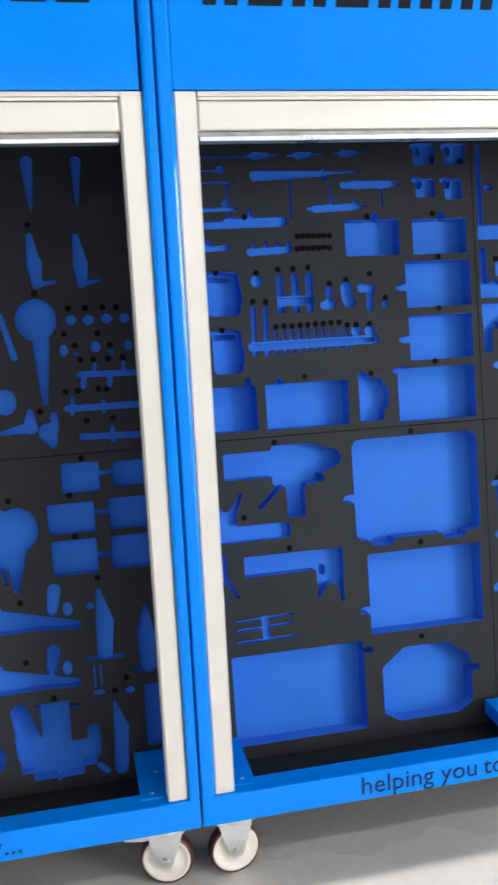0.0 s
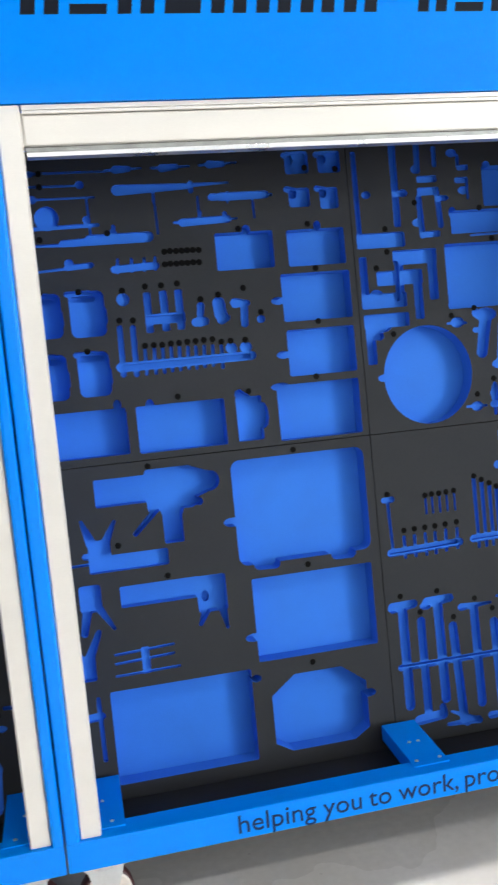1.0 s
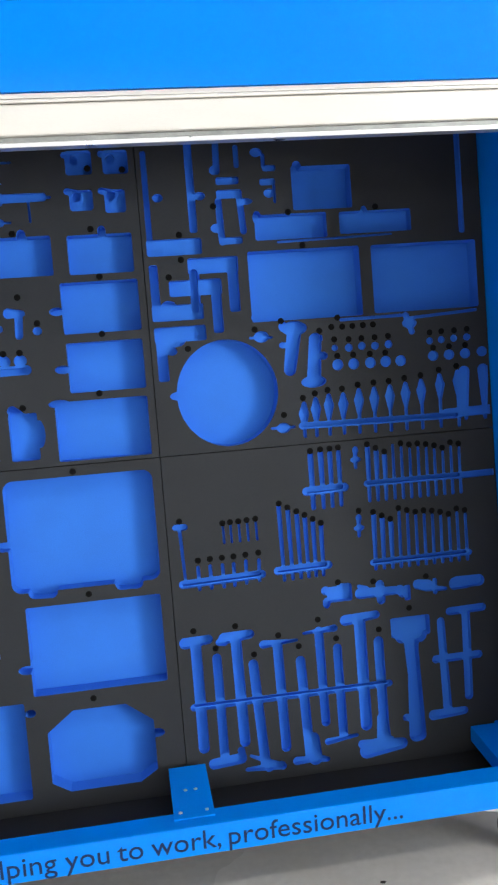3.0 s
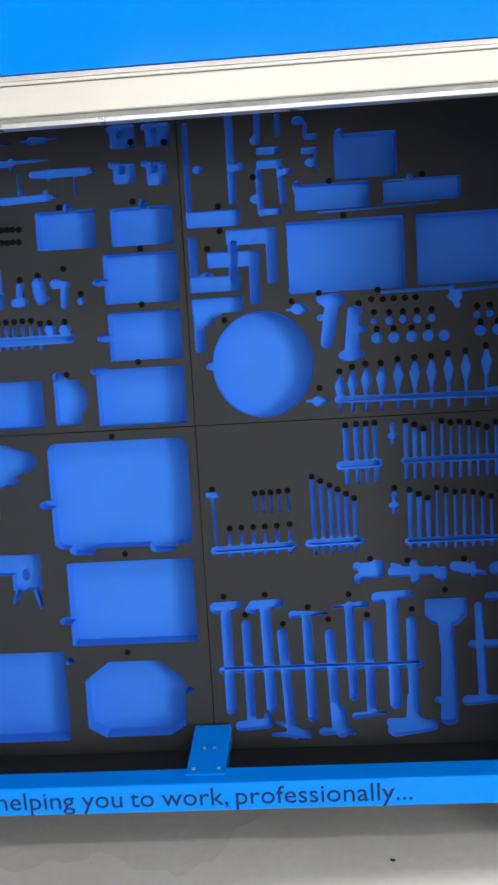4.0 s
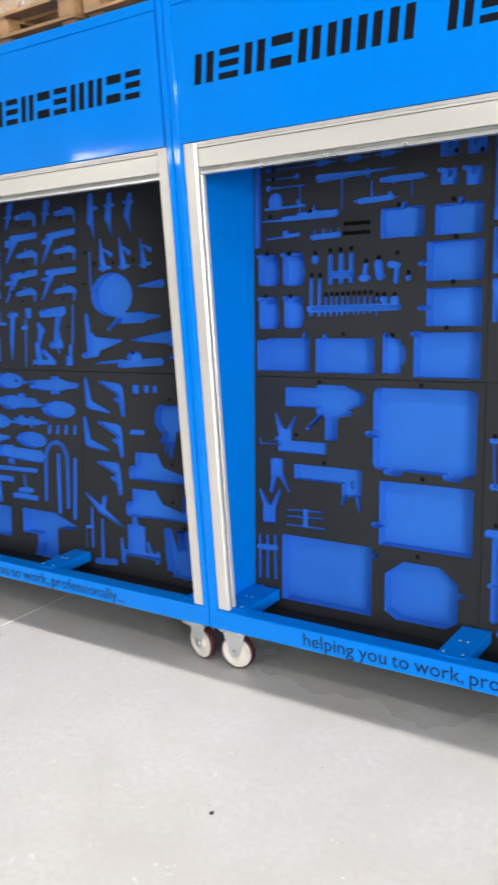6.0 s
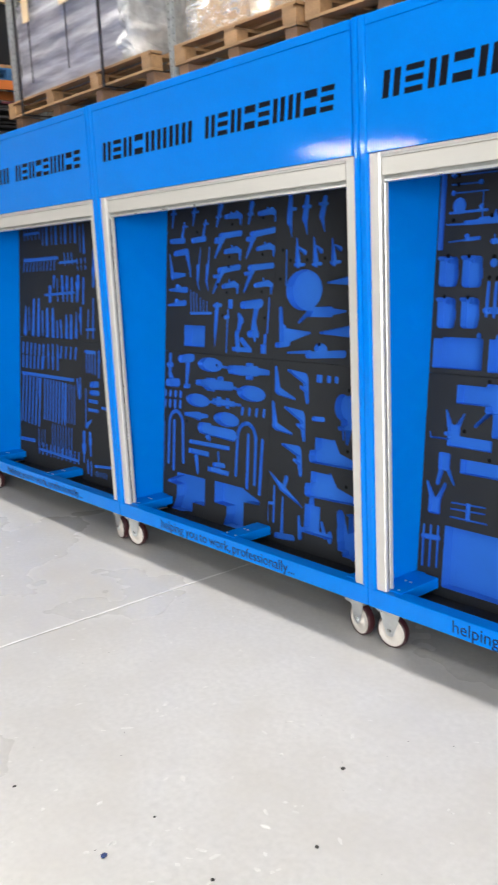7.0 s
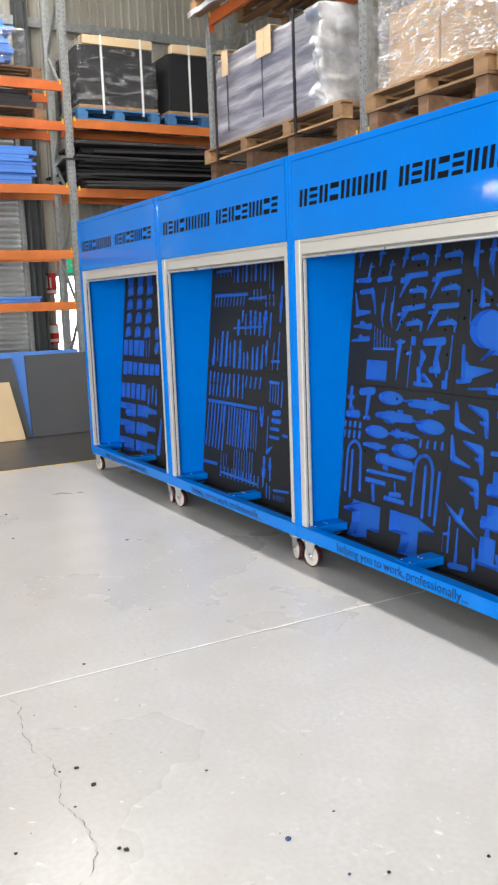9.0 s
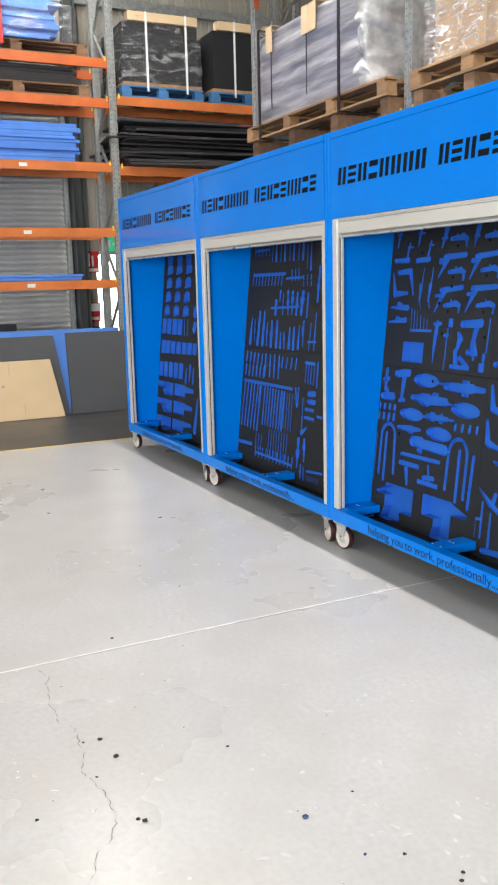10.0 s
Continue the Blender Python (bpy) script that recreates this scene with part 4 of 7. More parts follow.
    bar(147.4, 37.6, 147.6, 22.0, 2.4, 4.0)
    bar(145.1, 26.8, 147.0, 26.3, 1.9)
    bar(103.9, 22.4, 111.9, 18.6, 0.8, 1.9)
    bar(107.7, 20.5, 108.3, 18.8, 2.4)
    bar(117.6, 19.5, 123.5, 18.8, 1.6, 1.4)
    bar(120.3, 24.7, 120.5, 19.4, 3.0, 3.5)
    bar(132.9, 21.4, 143.5, 20.2, 2.2, 3.0)
    bar(138.7, 27.6, 138.8, 21.2, 2.9, 4.0)
    box(135.7, 18.7, 141.4, 22.4)
    bar(101.45, 81.4, 101.50, 77.0, 0.6)
    bar(103.35, 81.4, 103.40, 77.0, 0.6)
    bar(105.45, 81.4, 105.50, 77.0, 0.6)
    bar(107.55, 81.4, 107.60, 77.0, 0.6)
    bar(109.75, 81.4, 109.80, 77.0, 0.6)
    well_bar(91.2, 36.6, 140.6, 36.4, 1.2)
    well_bar(91.0, 67.7, 109.8, 68.2, 1.3)
    well_bar(115.0, 68.5, 126.8, 68.7, 1.3)
    well_bar(123.8, 87.7, 132.4, 87.9, 1.4)
    well_bar(139.4, 88.2, 163.6, 88.1, 1.0)
    well_bar(139.6, 68.0, 164.0, 68.0, 1.0)


def foam_a_ul(box, bar, oval, dot, row, scoops, well, well_bar, chamfered):
    box(51.4, 144.5, 66.3, 153.8)
    oval(59.6, 154.1, 1.1, 1.4)
    box(70.0, 144.3, 85.3, 153.5)
    oval(78.3, 154.1, 1.0, 1.4)
    box(67.4, 130.5, 85.8, 142.6)
    oval(66.2, 136.0, 1.8, 1.0)
    box(67.6, 116.6, 85.7, 128.4)
    oval(66.4, 122.3, 1.9, 1.0)
    box(63.6, 100.5, 85.7, 114.7)
    oval(64.7, 114.3, 2.5, 1.0)
    box(27.4, 101.2, 49.7, 112.9)
    oval(31.0, 113.1, 1.0, 1.4)
    oval(23.0, 113.7, 1.0, 1.4)
    box(7.3, 101.7, 24.9, 113.0)
    box(52.6, 101.5, 59.3, 112.7)
    bar(53.7, 113.5, 55.8, 112.2, 2.4, 1.7)
    oval(59.6, 107.6, 1.3, 3.3)
    box(32.1, 130.6, 33.9, 140.6)
    box(36.1, 130.7, 38.0, 140.7)
    box(39.9, 130.8, 41.8, 140.7)
    box(32.6, 132.6, 42.1, 135.2)
    oval(27.1, 139.2, 1.6, 1.6)
    bar(46.2, 136.3, 45.6, 131.8, 1.9, 1.5)
    bar(44.6, 132.3, 46.9, 132.4, 2.2)
    bar(50.8, 136.6, 51.1, 133.7, 3.2)
    bar(51.3, 132.6, 52.6, 132.8, 2.7, 1.7)
    bar(55.0, 136.3, 58.1, 136.1, 2.5, 1.5)
    bar(57.3, 136.0, 57.0, 131.0, 1.9)
    oval(61.3, 131.8, 1.1, 1.0)
    bar(25.6, 132.4, 25.4, 121.0, 1.4)
    bar(28.8, 132.2, 28.6, 120.8, 1.4)
    bar(24.9, 122.8, 58.0, 122.9, 2.3)
    bar(31.2, 126.8, 31.1, 120.7, 0.9)
    bar(33.5, 126.7, 33.4, 120.7, 0.9)
    bar(35.6, 126.6, 35.5, 120.7, 0.9)
    bar(37.7, 126.5, 37.5, 120.9, 0.9)
    bar(39.8, 126.4, 39.6, 121.0, 0.9)
    bar(41.9, 126.3, 41.7, 121.1, 0.9)
    bar(43.9, 126.2, 43.7, 121.0, 0.9)
    bar(46.0, 126.2, 45.7, 121.2, 0.9)
    bar(48.2, 126.1, 47.9, 121.3, 0.9)
    bar(50.4, 126.0, 50.3, 120.6, 0.9)
    bar(52.8, 125.3, 53.1, 125.1, 2.7)
    bar(56.5, 125.1, 56.9, 125.1, 2.7)
    bar(25.9, 146.6, 36.0, 146.9, 1.9)
    bar(26.8, 148.8, 26.6, 145.8, 0.8)
    bar(30.2, 148.8, 30.0, 145.9, 0.8)
    bar(33.3, 148.7, 33.1, 145.9, 0.8)
    bar(36.0, 148.8, 35.8, 146.0, 0.8)
    bar(20.7, 154.0, 35.0, 154.0, 2.5)
    bar(26.6, 156.9, 26.4, 154.2, 1.0)
    bar(14.1, 153.5, 20.7, 153.7, 1.7)
    bar(28.4, 165.5, 45.6, 165.7, 2.7, 1.5)
    bar(45.6, 165.9, 56.1, 166.1, 1.1, 0.3)
    bar(37.1, 166.1, 37.1, 162.3, 0.7)
    bar(46.6, 166.4, 46.6, 164.5, 1.3)
    bar(51.6, 162.7, 67.0, 162.6, 1.8, 0.7)
    bar(53.9, 162.7, 65.4, 162.7, 2.1, 2.0)
    bar(55.7, 163.6, 55.6, 161.4, 0.8)
    bar(41.8, 157.0, 57.5, 157.2, 0.8, 0.5)
    bar(43.7, 156.9, 55.2, 157.2, 2.0, 1.8)
    bar(48.3, 159.2, 48.1, 157.2, 1.0)
    bar(54.5, 158.5, 54.7, 157.1, 1.3)
    bar(26.1, 170.3, 34.9, 170.5, 0.7, 0.5)
    bar(28.5, 170.4, 31.7, 170.5, 2.0, 1.5)
    bar(37.4, 170.4, 46.8, 170.5, 0.7, 0.5)
    bar(39.9, 170.3, 43.4, 170.5, 2.0, 1.5)
    bar(49.3, 170.6, 58.7, 170.9, 0.7, 0.5)
    bar(51.8, 170.7, 55.2, 170.7, 2.0, 1.5)
    box(71.2, 167.4, 77.4, 173.0, 0.7)
    bar(71.1, 172.1, 73.4, 171.7, 1.5, 1.5)
    well(73.2, 171.4, 1.0, 1.3)
    box(79.9, 167.3, 85.9, 172.8, 0.7)
    bar(79.7, 172.0, 82.0, 171.5, 1.6, 1.6)
    well(81.8, 171.3, 1.1, 1.3)
    box(71.5, 159.1, 77.0, 163.9, 0.7)
    bar(71.1, 163.7, 73.4, 163.2, 1.6, 1.6)
    well(73.2, 162.9, 1.1, 1.3)
    box(79.7, 158.3, 84.6, 163.7, 0.7)
    bar(79.1, 163.5, 81.4, 163.0, 1.6, 1.6)
    well(81.2, 162.8, 1.1, 1.3)
    dot(76.3, 168.8)
    dot(84.4, 168.2)
    dot(57.6, 154.6)
    dot(75.8, 154.8)
    dot(76.9, 143.6)
    dot(76.3, 130.1)
    dot(74.4, 116.1)
    dot(27.1, 141.4)
    dot(32.8, 142.0)
    dot(36.8, 142.0)
    dot(40.8, 142.2)
    dot(46.3, 137.9)
    dot(50.9, 138.7)
    dot(57.4, 139.9)
    dot(61.4, 133.6)
    dot(25.7, 134.2)
    dot(29.0, 134.0)
    dot(31.3, 127.6)
    dot(33.5, 127.6)
    dot(35.6, 127.5)
    dot(37.8, 127.6)
    dot(39.8, 127.6)
    dot(41.9, 127.7)
    dot(44.0, 127.7)
    dot(46.1, 127.8)
    dot(48.3, 127.8)
    dot(50.5, 127.0)
    dot(52.9, 127.0)
    dot(56.7, 127.0)
    dot(38.1, 114.4)
    dot(56.2, 114.0)
    dot(38.5, 150.1)
    dot(39.9, 150.2)
    dot(41.4, 150.1)
    dot(42.8, 150.1)
    dot(44.2, 150.1)
    dot(45.6, 150.1)
    dot(47.1, 150.0)
    dot(38.3, 147.0)
    dot(39.7, 147.1)
    dot(41.2, 147.0)
    dot(42.6, 147.1)
    dot(44.0, 147.0)
    dot(45.4, 147.1)
    dot(46.9, 147.0)
    box(1.5, 144.3, 4.8, 173.3)
    bar(6.9, 170.3, 26.2, 170.1, 0.5, 0.5)
    oval(8.0, 170.2, 1.0, 0.8)
    bar(7.3, 167.2, 20.5, 167.0, 0.5, 0.5)
    oval(19.6, 167.2, 1.1, 1.0)
    bar(7.7, 164.2, 22.8, 164.1, 0.5, 0.5)
    oval(8.1, 164.2, 1.1, 1.0)
    oval(11.0, 159.6, 2.9, 2.9)
    bar(7.0, 157.3, 22.9, 157.5, 1.0, 1.0)
    oval(20.4, 158.8, 1.0, 1.0)
    bar(5.7, 153.3, 17.1, 153.1, 0.5, 1.0)
    bar(16.4, 153.3, 34.2, 153.6, 1.3, 1.9)
    oval(26.4, 155.3, 1.0, 1.0)
    bar(7.3, 147.1, 19.8, 147.9, 0.5, 0.8)
    bar(14.6, 147.7, 20.3, 148.0, 1.4, 1.4)
    oval(15.1, 148.8, 1.1, 1.0)
    box(3.7, 131.1, 12.1, 141.8, 1.6)
    bar(3.6, 141.4, 8.8, 141.3, 1.5, 1.5)
    bar(11.7, 137.0, 11.8, 134.2, 1.3, 1.3)
    well_bar(5.1, 140.5, 9.7, 140.3, 1.5, 1.5)
    box(14.0, 130.8, 22.5, 141.9, 1.6)
    bar(13.8, 141.4, 18.9, 141.4, 1.4, 1.4)
    bar(22.2, 137.1, 22.3, 134.3, 1.3, 1.3)
    well_bar(15.3, 140.5, 19.8, 140.3, 1.5, 1.5)
    box(4.0, 116.1, 12.0, 127.2, 1.6)
    bar(3.8, 126.6, 9.1, 126.7, 1.5, 1.5)
    bar(11.7, 122.4, 11.7, 119.5, 1.4, 1.4)
    well_bar(5.4, 125.7, 10.1, 125.6, 1.5, 1.5)
    box(14.5, 116.3, 22.2, 127.2, 1.6)
    bar(14.4, 126.7, 19.5, 126.7, 1.4, 1.4)
    bar(21.8, 122.5, 21.9, 119.6, 1.4, 1.4)
    well_bar(15.8, 125.8, 20.4, 125.7, 1.5, 1.5)
    box(3.1, 101.5, 25.0, 112.4)
    dot(10.2, 170.2)
    dot(10.1, 167.1)
    dot(8.8, 154.7)
    dot(25.0, 155.4)
    dot(7.4, 142.2)
    dot(16.6, 141.8)
    dot(6.8, 127.7)
    dot(17.2, 127.4)
    bar(37.2, 164.5, 37.4, 154.6, 0.6)
    bar(48.1, 163.0, 48.0, 158.0, 0.6)
    bar(62.0, 161.5, 62.1, 157.2, 0.6)
    bar(20.9, 164.0, 21.0, 155.0, 0.6)
    well_bar(25.4, 122.8, 57.6, 122.9, 1.3)
    well_bar(33.0, 133.9, 41.7, 133.9, 1.9)


def foam_a_ur(box, bar, oval, dot, row, scoops, well, well_bar, chamfered):
    box(88.8, 148.2, 90.2, 172.3)
    box(88.6, 147.5, 101.9, 151.4)
    oval(92.2, 161.2, 1.3, 1.0)
    box(99.3, 152.6, 101.2, 173.9)
    oval(102.3, 161.2, 1.4, 1.0)
    bar(107.1, 173.5, 106.9, 166.8, 1.6)
    box(106.5, 166.7, 107.1, 167.1)
    oval(106.2, 167.1, 1.1, 1.1)
    box(106.5, 163.6, 112.1, 165.4)
    box(111.2, 167.4, 112.5, 172.9)
    box(106.4, 160.3, 112.6, 162.4)
    bar(111.9, 160.7, 112.4, 152.4, 1.6)
    oval(113.4, 159.4, 1.7, 0.8)
    bar(106.7, 159.7, 107.0, 150.0, 1.6)
    box(106.4, 149.4, 112.0, 151.1)
    oval(105.8, 153.4, 1.4, 1.1)
    box(117.9, 166.9, 118.9, 170.6)
    box(118.1, 166.3, 121.4, 167.8)
    oval(116.8, 170.9, 1.5, 1.1)
    box(117.2, 163.0, 121.1, 164.6)
    box(120.3, 158.6, 121.0, 164.1)
    oval(119.4, 161.1, 1.4, 1.1)
    box(88.7, 132.5, 90.8, 145.5)
    box(88.6, 132.0, 101.1, 135.8)
    oval(92.7, 134.9, 2.1, 2.0)
    box(93.2, 137.7, 106.0, 141.5)
    box(103.2, 128.4, 105.7, 141.0)
    box(98.1, 142.8, 110.4, 146.6)
    box(107.6, 133.2, 110.2, 146.0)
    bar(99.6, 144.0, 99.3, 134.1, 2.4)
    box(88.7, 126.9, 101.3, 130.6)
    box(88.9, 117.6, 91.5, 130.0)
    bar(91.8, 127.0, 94.5, 127.5, 3.3)
    oval(92.6, 124.7, 1.3, 1.0)
    oval(105.4, 113.7, 12.5, 13.0)
    oval(93.0, 113.9, 1.8, 1.0)
    box(125.1, 156.7, 140.0, 167.2)
    oval(126.6, 167.4, 1.1, 1.1)
    box(115.2, 149.9, 133.2, 156.0)
    oval(115.9, 155.4, 1.1, 1.6)
    box(136.4, 150.4, 154.8, 155.8)
    oval(142.8, 155.5, 0.9, 1.5)
    box(112.8, 130.3, 140.9, 147.4)
    oval(113.6, 131.4, 1.0, 0.8)
    bar(112.0, 126.6, 117.2, 126.4, 0.7)
    oval(114.8, 126.7, 1.9, 1.4)
    oval(123.1, 128.2, 3.2, 1.8)
    bar(123.0, 127.2, 121.3, 118.2, 3.6, 3.1)
    oval(120.3, 128.8, 1.1, 1.3)
    oval(120.0, 124.3, 1.0, 0.8)
    bar(128.2, 125.2, 127.2, 115.3, 3.1, 3.6)
    oval(127.1, 114.8, 3.2, 1.5)
    oval(130.0, 121.0, 1.1, 1.0)
    box(126.7, 124.6, 130.1, 126.2, 0.4)
    bar(115.7, 104.1, 121.3, 104.0, 0.7)
    oval(118.6, 104.0, 1.7, 1.3)
    oval(133.0, 122.7, 0.8, 0.8)
    oval(136.6, 122.5, 1.0, 1.0)
    oval(140.0, 122.7, 1.0, 1.0)
    oval(143.4, 122.5, 1.0, 1.0)
    oval(146.9, 122.6, 1.0, 1.0)
    oval(133.5, 118.5, 1.4, 1.4)
    oval(137.6, 118.4, 1.4, 1.4)
    oval(141.9, 118.4, 1.4, 1.4)
    oval(145.9, 118.4, 1.4, 1.4)
    oval(149.8, 118.3, 1.4, 1.4)
    dot(96.6, 152.3)
    dot(88.4, 146.6)
    dot(88.1, 132.1)
    dot(96.6, 146.4)
    dot(93.3, 142.4)
    dot(96.5, 125.1)
    dot(105.4, 158.6)
    dot(123.7, 156.4)
    dot(145.8, 156.6)
    dot(126.7, 148.2)
    dot(113.2, 128.6)
    dot(119.9, 130.2)
    dot(129.4, 127.2)
    dot(134.2, 130.1)
    dot(118.9, 107.2)
    dot(132.5, 127.9)
    dot(135.3, 127.8)
    dot(137.9, 127.8)
    dot(140.6, 127.8)
    dot(143.2, 127.8)
    dot(133.0, 124.8)
    dot(136.7, 124.6)
    dot(140.0, 124.6)
    dot(143.4, 124.6)
    dot(146.9, 124.7)
    dot(133.5, 120.7)
    dot(137.6, 120.7)
    dot(141.9, 120.6)
    dot(145.9, 120.6)
    box(143.9, 130.5, 171.3, 147.3)
    bar(120.7, 149.3, 134.7, 149.5, 0.4, 0.4)
    bar(134.7, 149.5, 149.5, 149.8, 0.4, 0.4)
    bar(135.1, 129.5, 151.9, 129.6, 0.8)
    bar(151.9, 129.5, 153.2, 125.4, 1.6)
    bar(153.1, 128.8, 170.4, 129.7, 0.8)
    oval(152.7, 127.5, 1.9, 1.3)
    bar(160.9, 104.1, 177.0, 104.3, 2.4)
    bar(166.3, 114.3, 166.2, 102.5, 3.0, 1.0)
    bar(171.4, 114.5, 171.3, 102.3, 3.0, 1.0)
    bar(176.3, 114.7, 176.2, 102.3, 3.1, 1.0)
    oval(157.7, 122.7, 0.9, 0.9)
    oval(160.8, 122.8, 0.9, 0.9)
    oval(164.1, 122.9, 0.9, 0.9)
    oval(167.6, 123.0, 1.0, 0.9)
    oval(158.4, 118.9, 1.4, 1.3)
    oval(162.6, 118.9, 1.4, 1.3)
    oval(166.9, 118.9, 1.4, 1.3)
    oval(171.4, 119.1, 1.4, 1.3)
    dot(157.8, 124.8)
    dot(160.9, 124.9)
    dot(164.3, 124.9)
    dot(167.7, 125.0)
    dot(158.5, 120.9)
    dot(162.7, 121.0)
    dot(167.0, 121.0)
    box(167.2, 149.1, 168.7, 174.8)
    bar(124.2, 109.5, 124.0, 107.1, 1.2, 2.6)
    bar(124.0, 107.1, 123.9, 103.8, 2.6, 1.1)
    bar(123.9, 104.6, 123.9, 101.5, 0.9)
    dot(124.0, 111.0)
    bar(127.2, 110.4, 127.1, 108.0, 1.2, 2.6)
    bar(127.1, 108.0, 127.0, 104.8, 2.6, 1.1)
    bar(127.0, 105.5, 126.9, 101.4, 0.9)
    dot(127.1, 111.9)
    bar(130.6, 111.0, 130.5, 108.7, 1.2, 2.6)
    bar(130.5, 108.7, 130.3, 105.4, 2.6, 1.1)
    bar(130.4, 106.2, 130.3, 101.4, 0.9)
    dot(130.4, 112.5)
    bar(134.3, 111.0, 134.2, 108.7, 1.2, 2.6)
    bar(134.2, 108.7, 134.0, 105.4, 2.6, 1.1)
    bar(134.0, 106.2, 134.0, 101.4, 0.9)
    dot(134.1, 112.5)
    bar(138.4, 111.7, 138.3, 109.3, 1.2, 2.6)
    bar(138.3, 109.3, 138.1, 106.1, 2.6, 1.1)
    bar(138.2, 106.8, 138.0, 101.3, 0.9)
    dot(138.2, 113.2)
    bar(142.4, 111.8, 142.3, 109.5, 1.2, 2.6)
    bar(142.3, 109.5, 142.2, 106.3, 2.6, 1.1)
    bar(142.2, 107.0, 142.1, 101.2, 0.9)
    dot(142.3, 113.4)
    bar(146.5, 112.0, 146.4, 109.7, 1.2, 2.6)
    bar(146.4, 109.7, 146.3, 106.5, 2.6, 1.1)
    bar(146.3, 107.2, 146.2, 101.1, 0.9)
    dot(146.3, 113.5)
    bar(150.6, 112.4, 150.5, 110.1, 1.2, 2.6)
    bar(150.5, 110.1, 150.4, 106.9, 2.6, 1.1)
    bar(150.4, 107.6, 150.3, 101.1, 0.9)
    dot(150.4, 113.9)
    bar(154.8, 112.8, 154.7, 110.5, 1.2, 2.6)
    bar(154.7, 110.5, 154.6, 107.3, 2.6, 1.1)
    bar(154.7, 108.0, 154.5, 101.0, 0.9)
    dot(154.7, 114.3)
    bar(159.7, 113.8, 159.7, 111.5, 1.2, 2.6)
    bar(159.7, 111.5, 159.6, 108.3, 2.6, 1.1)
    bar(159.6, 109.0, 159.4, 100.9, 0.9)
    dot(159.6, 115.3)
    bar(164.5, 114.4, 164.4, 112.1, 1.2, 2.6)
    bar(164.4, 112.1, 164.3, 108.9, 2.6, 1.1)
    bar(164.4, 109.6, 164.2, 100.8, 0.9)
    dot(164.3, 115.9)
    bar(123.3, 104.1, 164.6, 103.5, 1.7)
    well_bar(99.6, 143.4, 99.3, 134.6, 1.9)
    well_bar(123.6, 104.1, 164.2, 103.5, 1.0)


def foam_b_ll(box, bar, oval, dot, row, scoops, well, well_bar, chamfered):
    bar(6.9, 97.2, 6.5, 86.4, 2.7, 2.4)
    bar(4.7, 91.9, 8.7, 92.2, 2.5)
    bar(4.7, 82.6, 13.7, 83.1, 4.1, 4.7)
    bar(7.5, 86.5, 9.2, 83.0, 3.3, 4.6)
    bar(15.9, 95.6, 25.9, 96.9, 4.0, 4.5)
    bar(22.7, 95.3, 21.6, 82.7, 4.0, 2.1)
    bar(20.2, 81.8, 24.0, 82.2, 2.4)
    oval(41.1, 94.1, 10.1, 3.6)
    bar(51.0, 93.7, 58.5, 93.4, 1.3, 1.5)
    bar(57.4, 92.8, 66.8, 92.8, 4.2, 5.0)
    bar(66.8, 92.8, 76.7, 93.2, 4.4, 4.9)
    box(69.1, 88.8, 74.5, 96.8)
    bar(76.7, 93.2, 85.0, 93.1, 3.6, 2.6)
    bar(30.9, 84.6, 39.4, 84.7, 2.9, 4.4)
    bar(38.3, 84.4, 58.0, 84.7, 5.4, 4.4)
    box(38.6, 81.0, 45.7, 87.7)
    bar(48.4, 87.4, 51.0, 87.6, 2.8)
    bar(58.0, 84.5, 64.7, 83.5, 2.0, 1.2)
    oval(73.3, 82.5, 10.5, 3.8)
    row(4, 4.60, 0.13, 2.9, 77.8, 2.7, 76.1, 2.3)
    row(4, 4.61, 0.17, 2.7, 72.9, 2.5, 70.2, 2.3)
    oval(31.5, 75.5, 10.0, 3.4)
    bar(41.1, 75.6, 46.0, 75.9, 1.3)
    bar(45.1, 76.3, 60.6, 76.3, 3.3, 2.8)
    box(47.1, 74.0, 51.0, 79.0)
    box(54.5, 73.6, 57.4, 78.9)
    bar(60.6, 76.3, 65.6, 76.3, 1.5)
    row(4, 5.25, 0.19, 67.4, 75.0, 67.1, 72.3, 1.8)
    bar(21.0, 67.6, 30.1, 67.8, 1.9, 3.7)
    bar(30.1, 67.5, 39.8, 68.4, 3.7, 1.8)
    box(30.4, 65.5, 34.4, 69.8)
    oval(55.2, 68.3, 10.0, 3.6)
    bar(34.7, 61.7, 60.4, 61.0, 5.2, 5.8)
    bar(34.6, 62.8, 41.9, 63.2, 3.9)
    bar(40.0, 57.9, 42.3, 57.2, 2.6)
    bar(26.2, 53.8, 57.4, 54.4, 2.3)
    box(24.5, 47.7, 42.0, 50.5)
    bar(31.4, 46.5, 32.8, 38.7, 3.2, 2.1)
    bar(49.4, 51.3, 50.8, 43.4, 1.5)
    box(41.3, 40.6, 58.3, 43.2)
    bar(46.4, 44.7, 54.1, 45.3, 2.6)
    bar(1.8, 61.3, 1.6, 35.8, 2.1)
    bar(6.9, 61.4, 6.6, 40.2, 2.1)
    for cx, cz, rx, rz in ((13.0, 61.3, 6.1, 6.9), (71.1, 60.6, 6.8, 7.6)):
        for k in range(9):
            u, v = math.pi * k / 9, math.pi * (k + 1) / 9
            bar(cx + rx * math.cos(u), cz + rz * math.sin(u), cx + rx * math.cos(v), cz + rz * math.sin(v), 2.1)
    bar(19.0, 61.1, 20.1, 42.1, 2.1)
    bar(11.4, 62.8, 11.4, 37.2, 2.1)
    bar(64.3, 58.9, 63.7, 42.2, 2.1)
    bar(77.9, 62.0, 77.8, 40.1, 2.1)
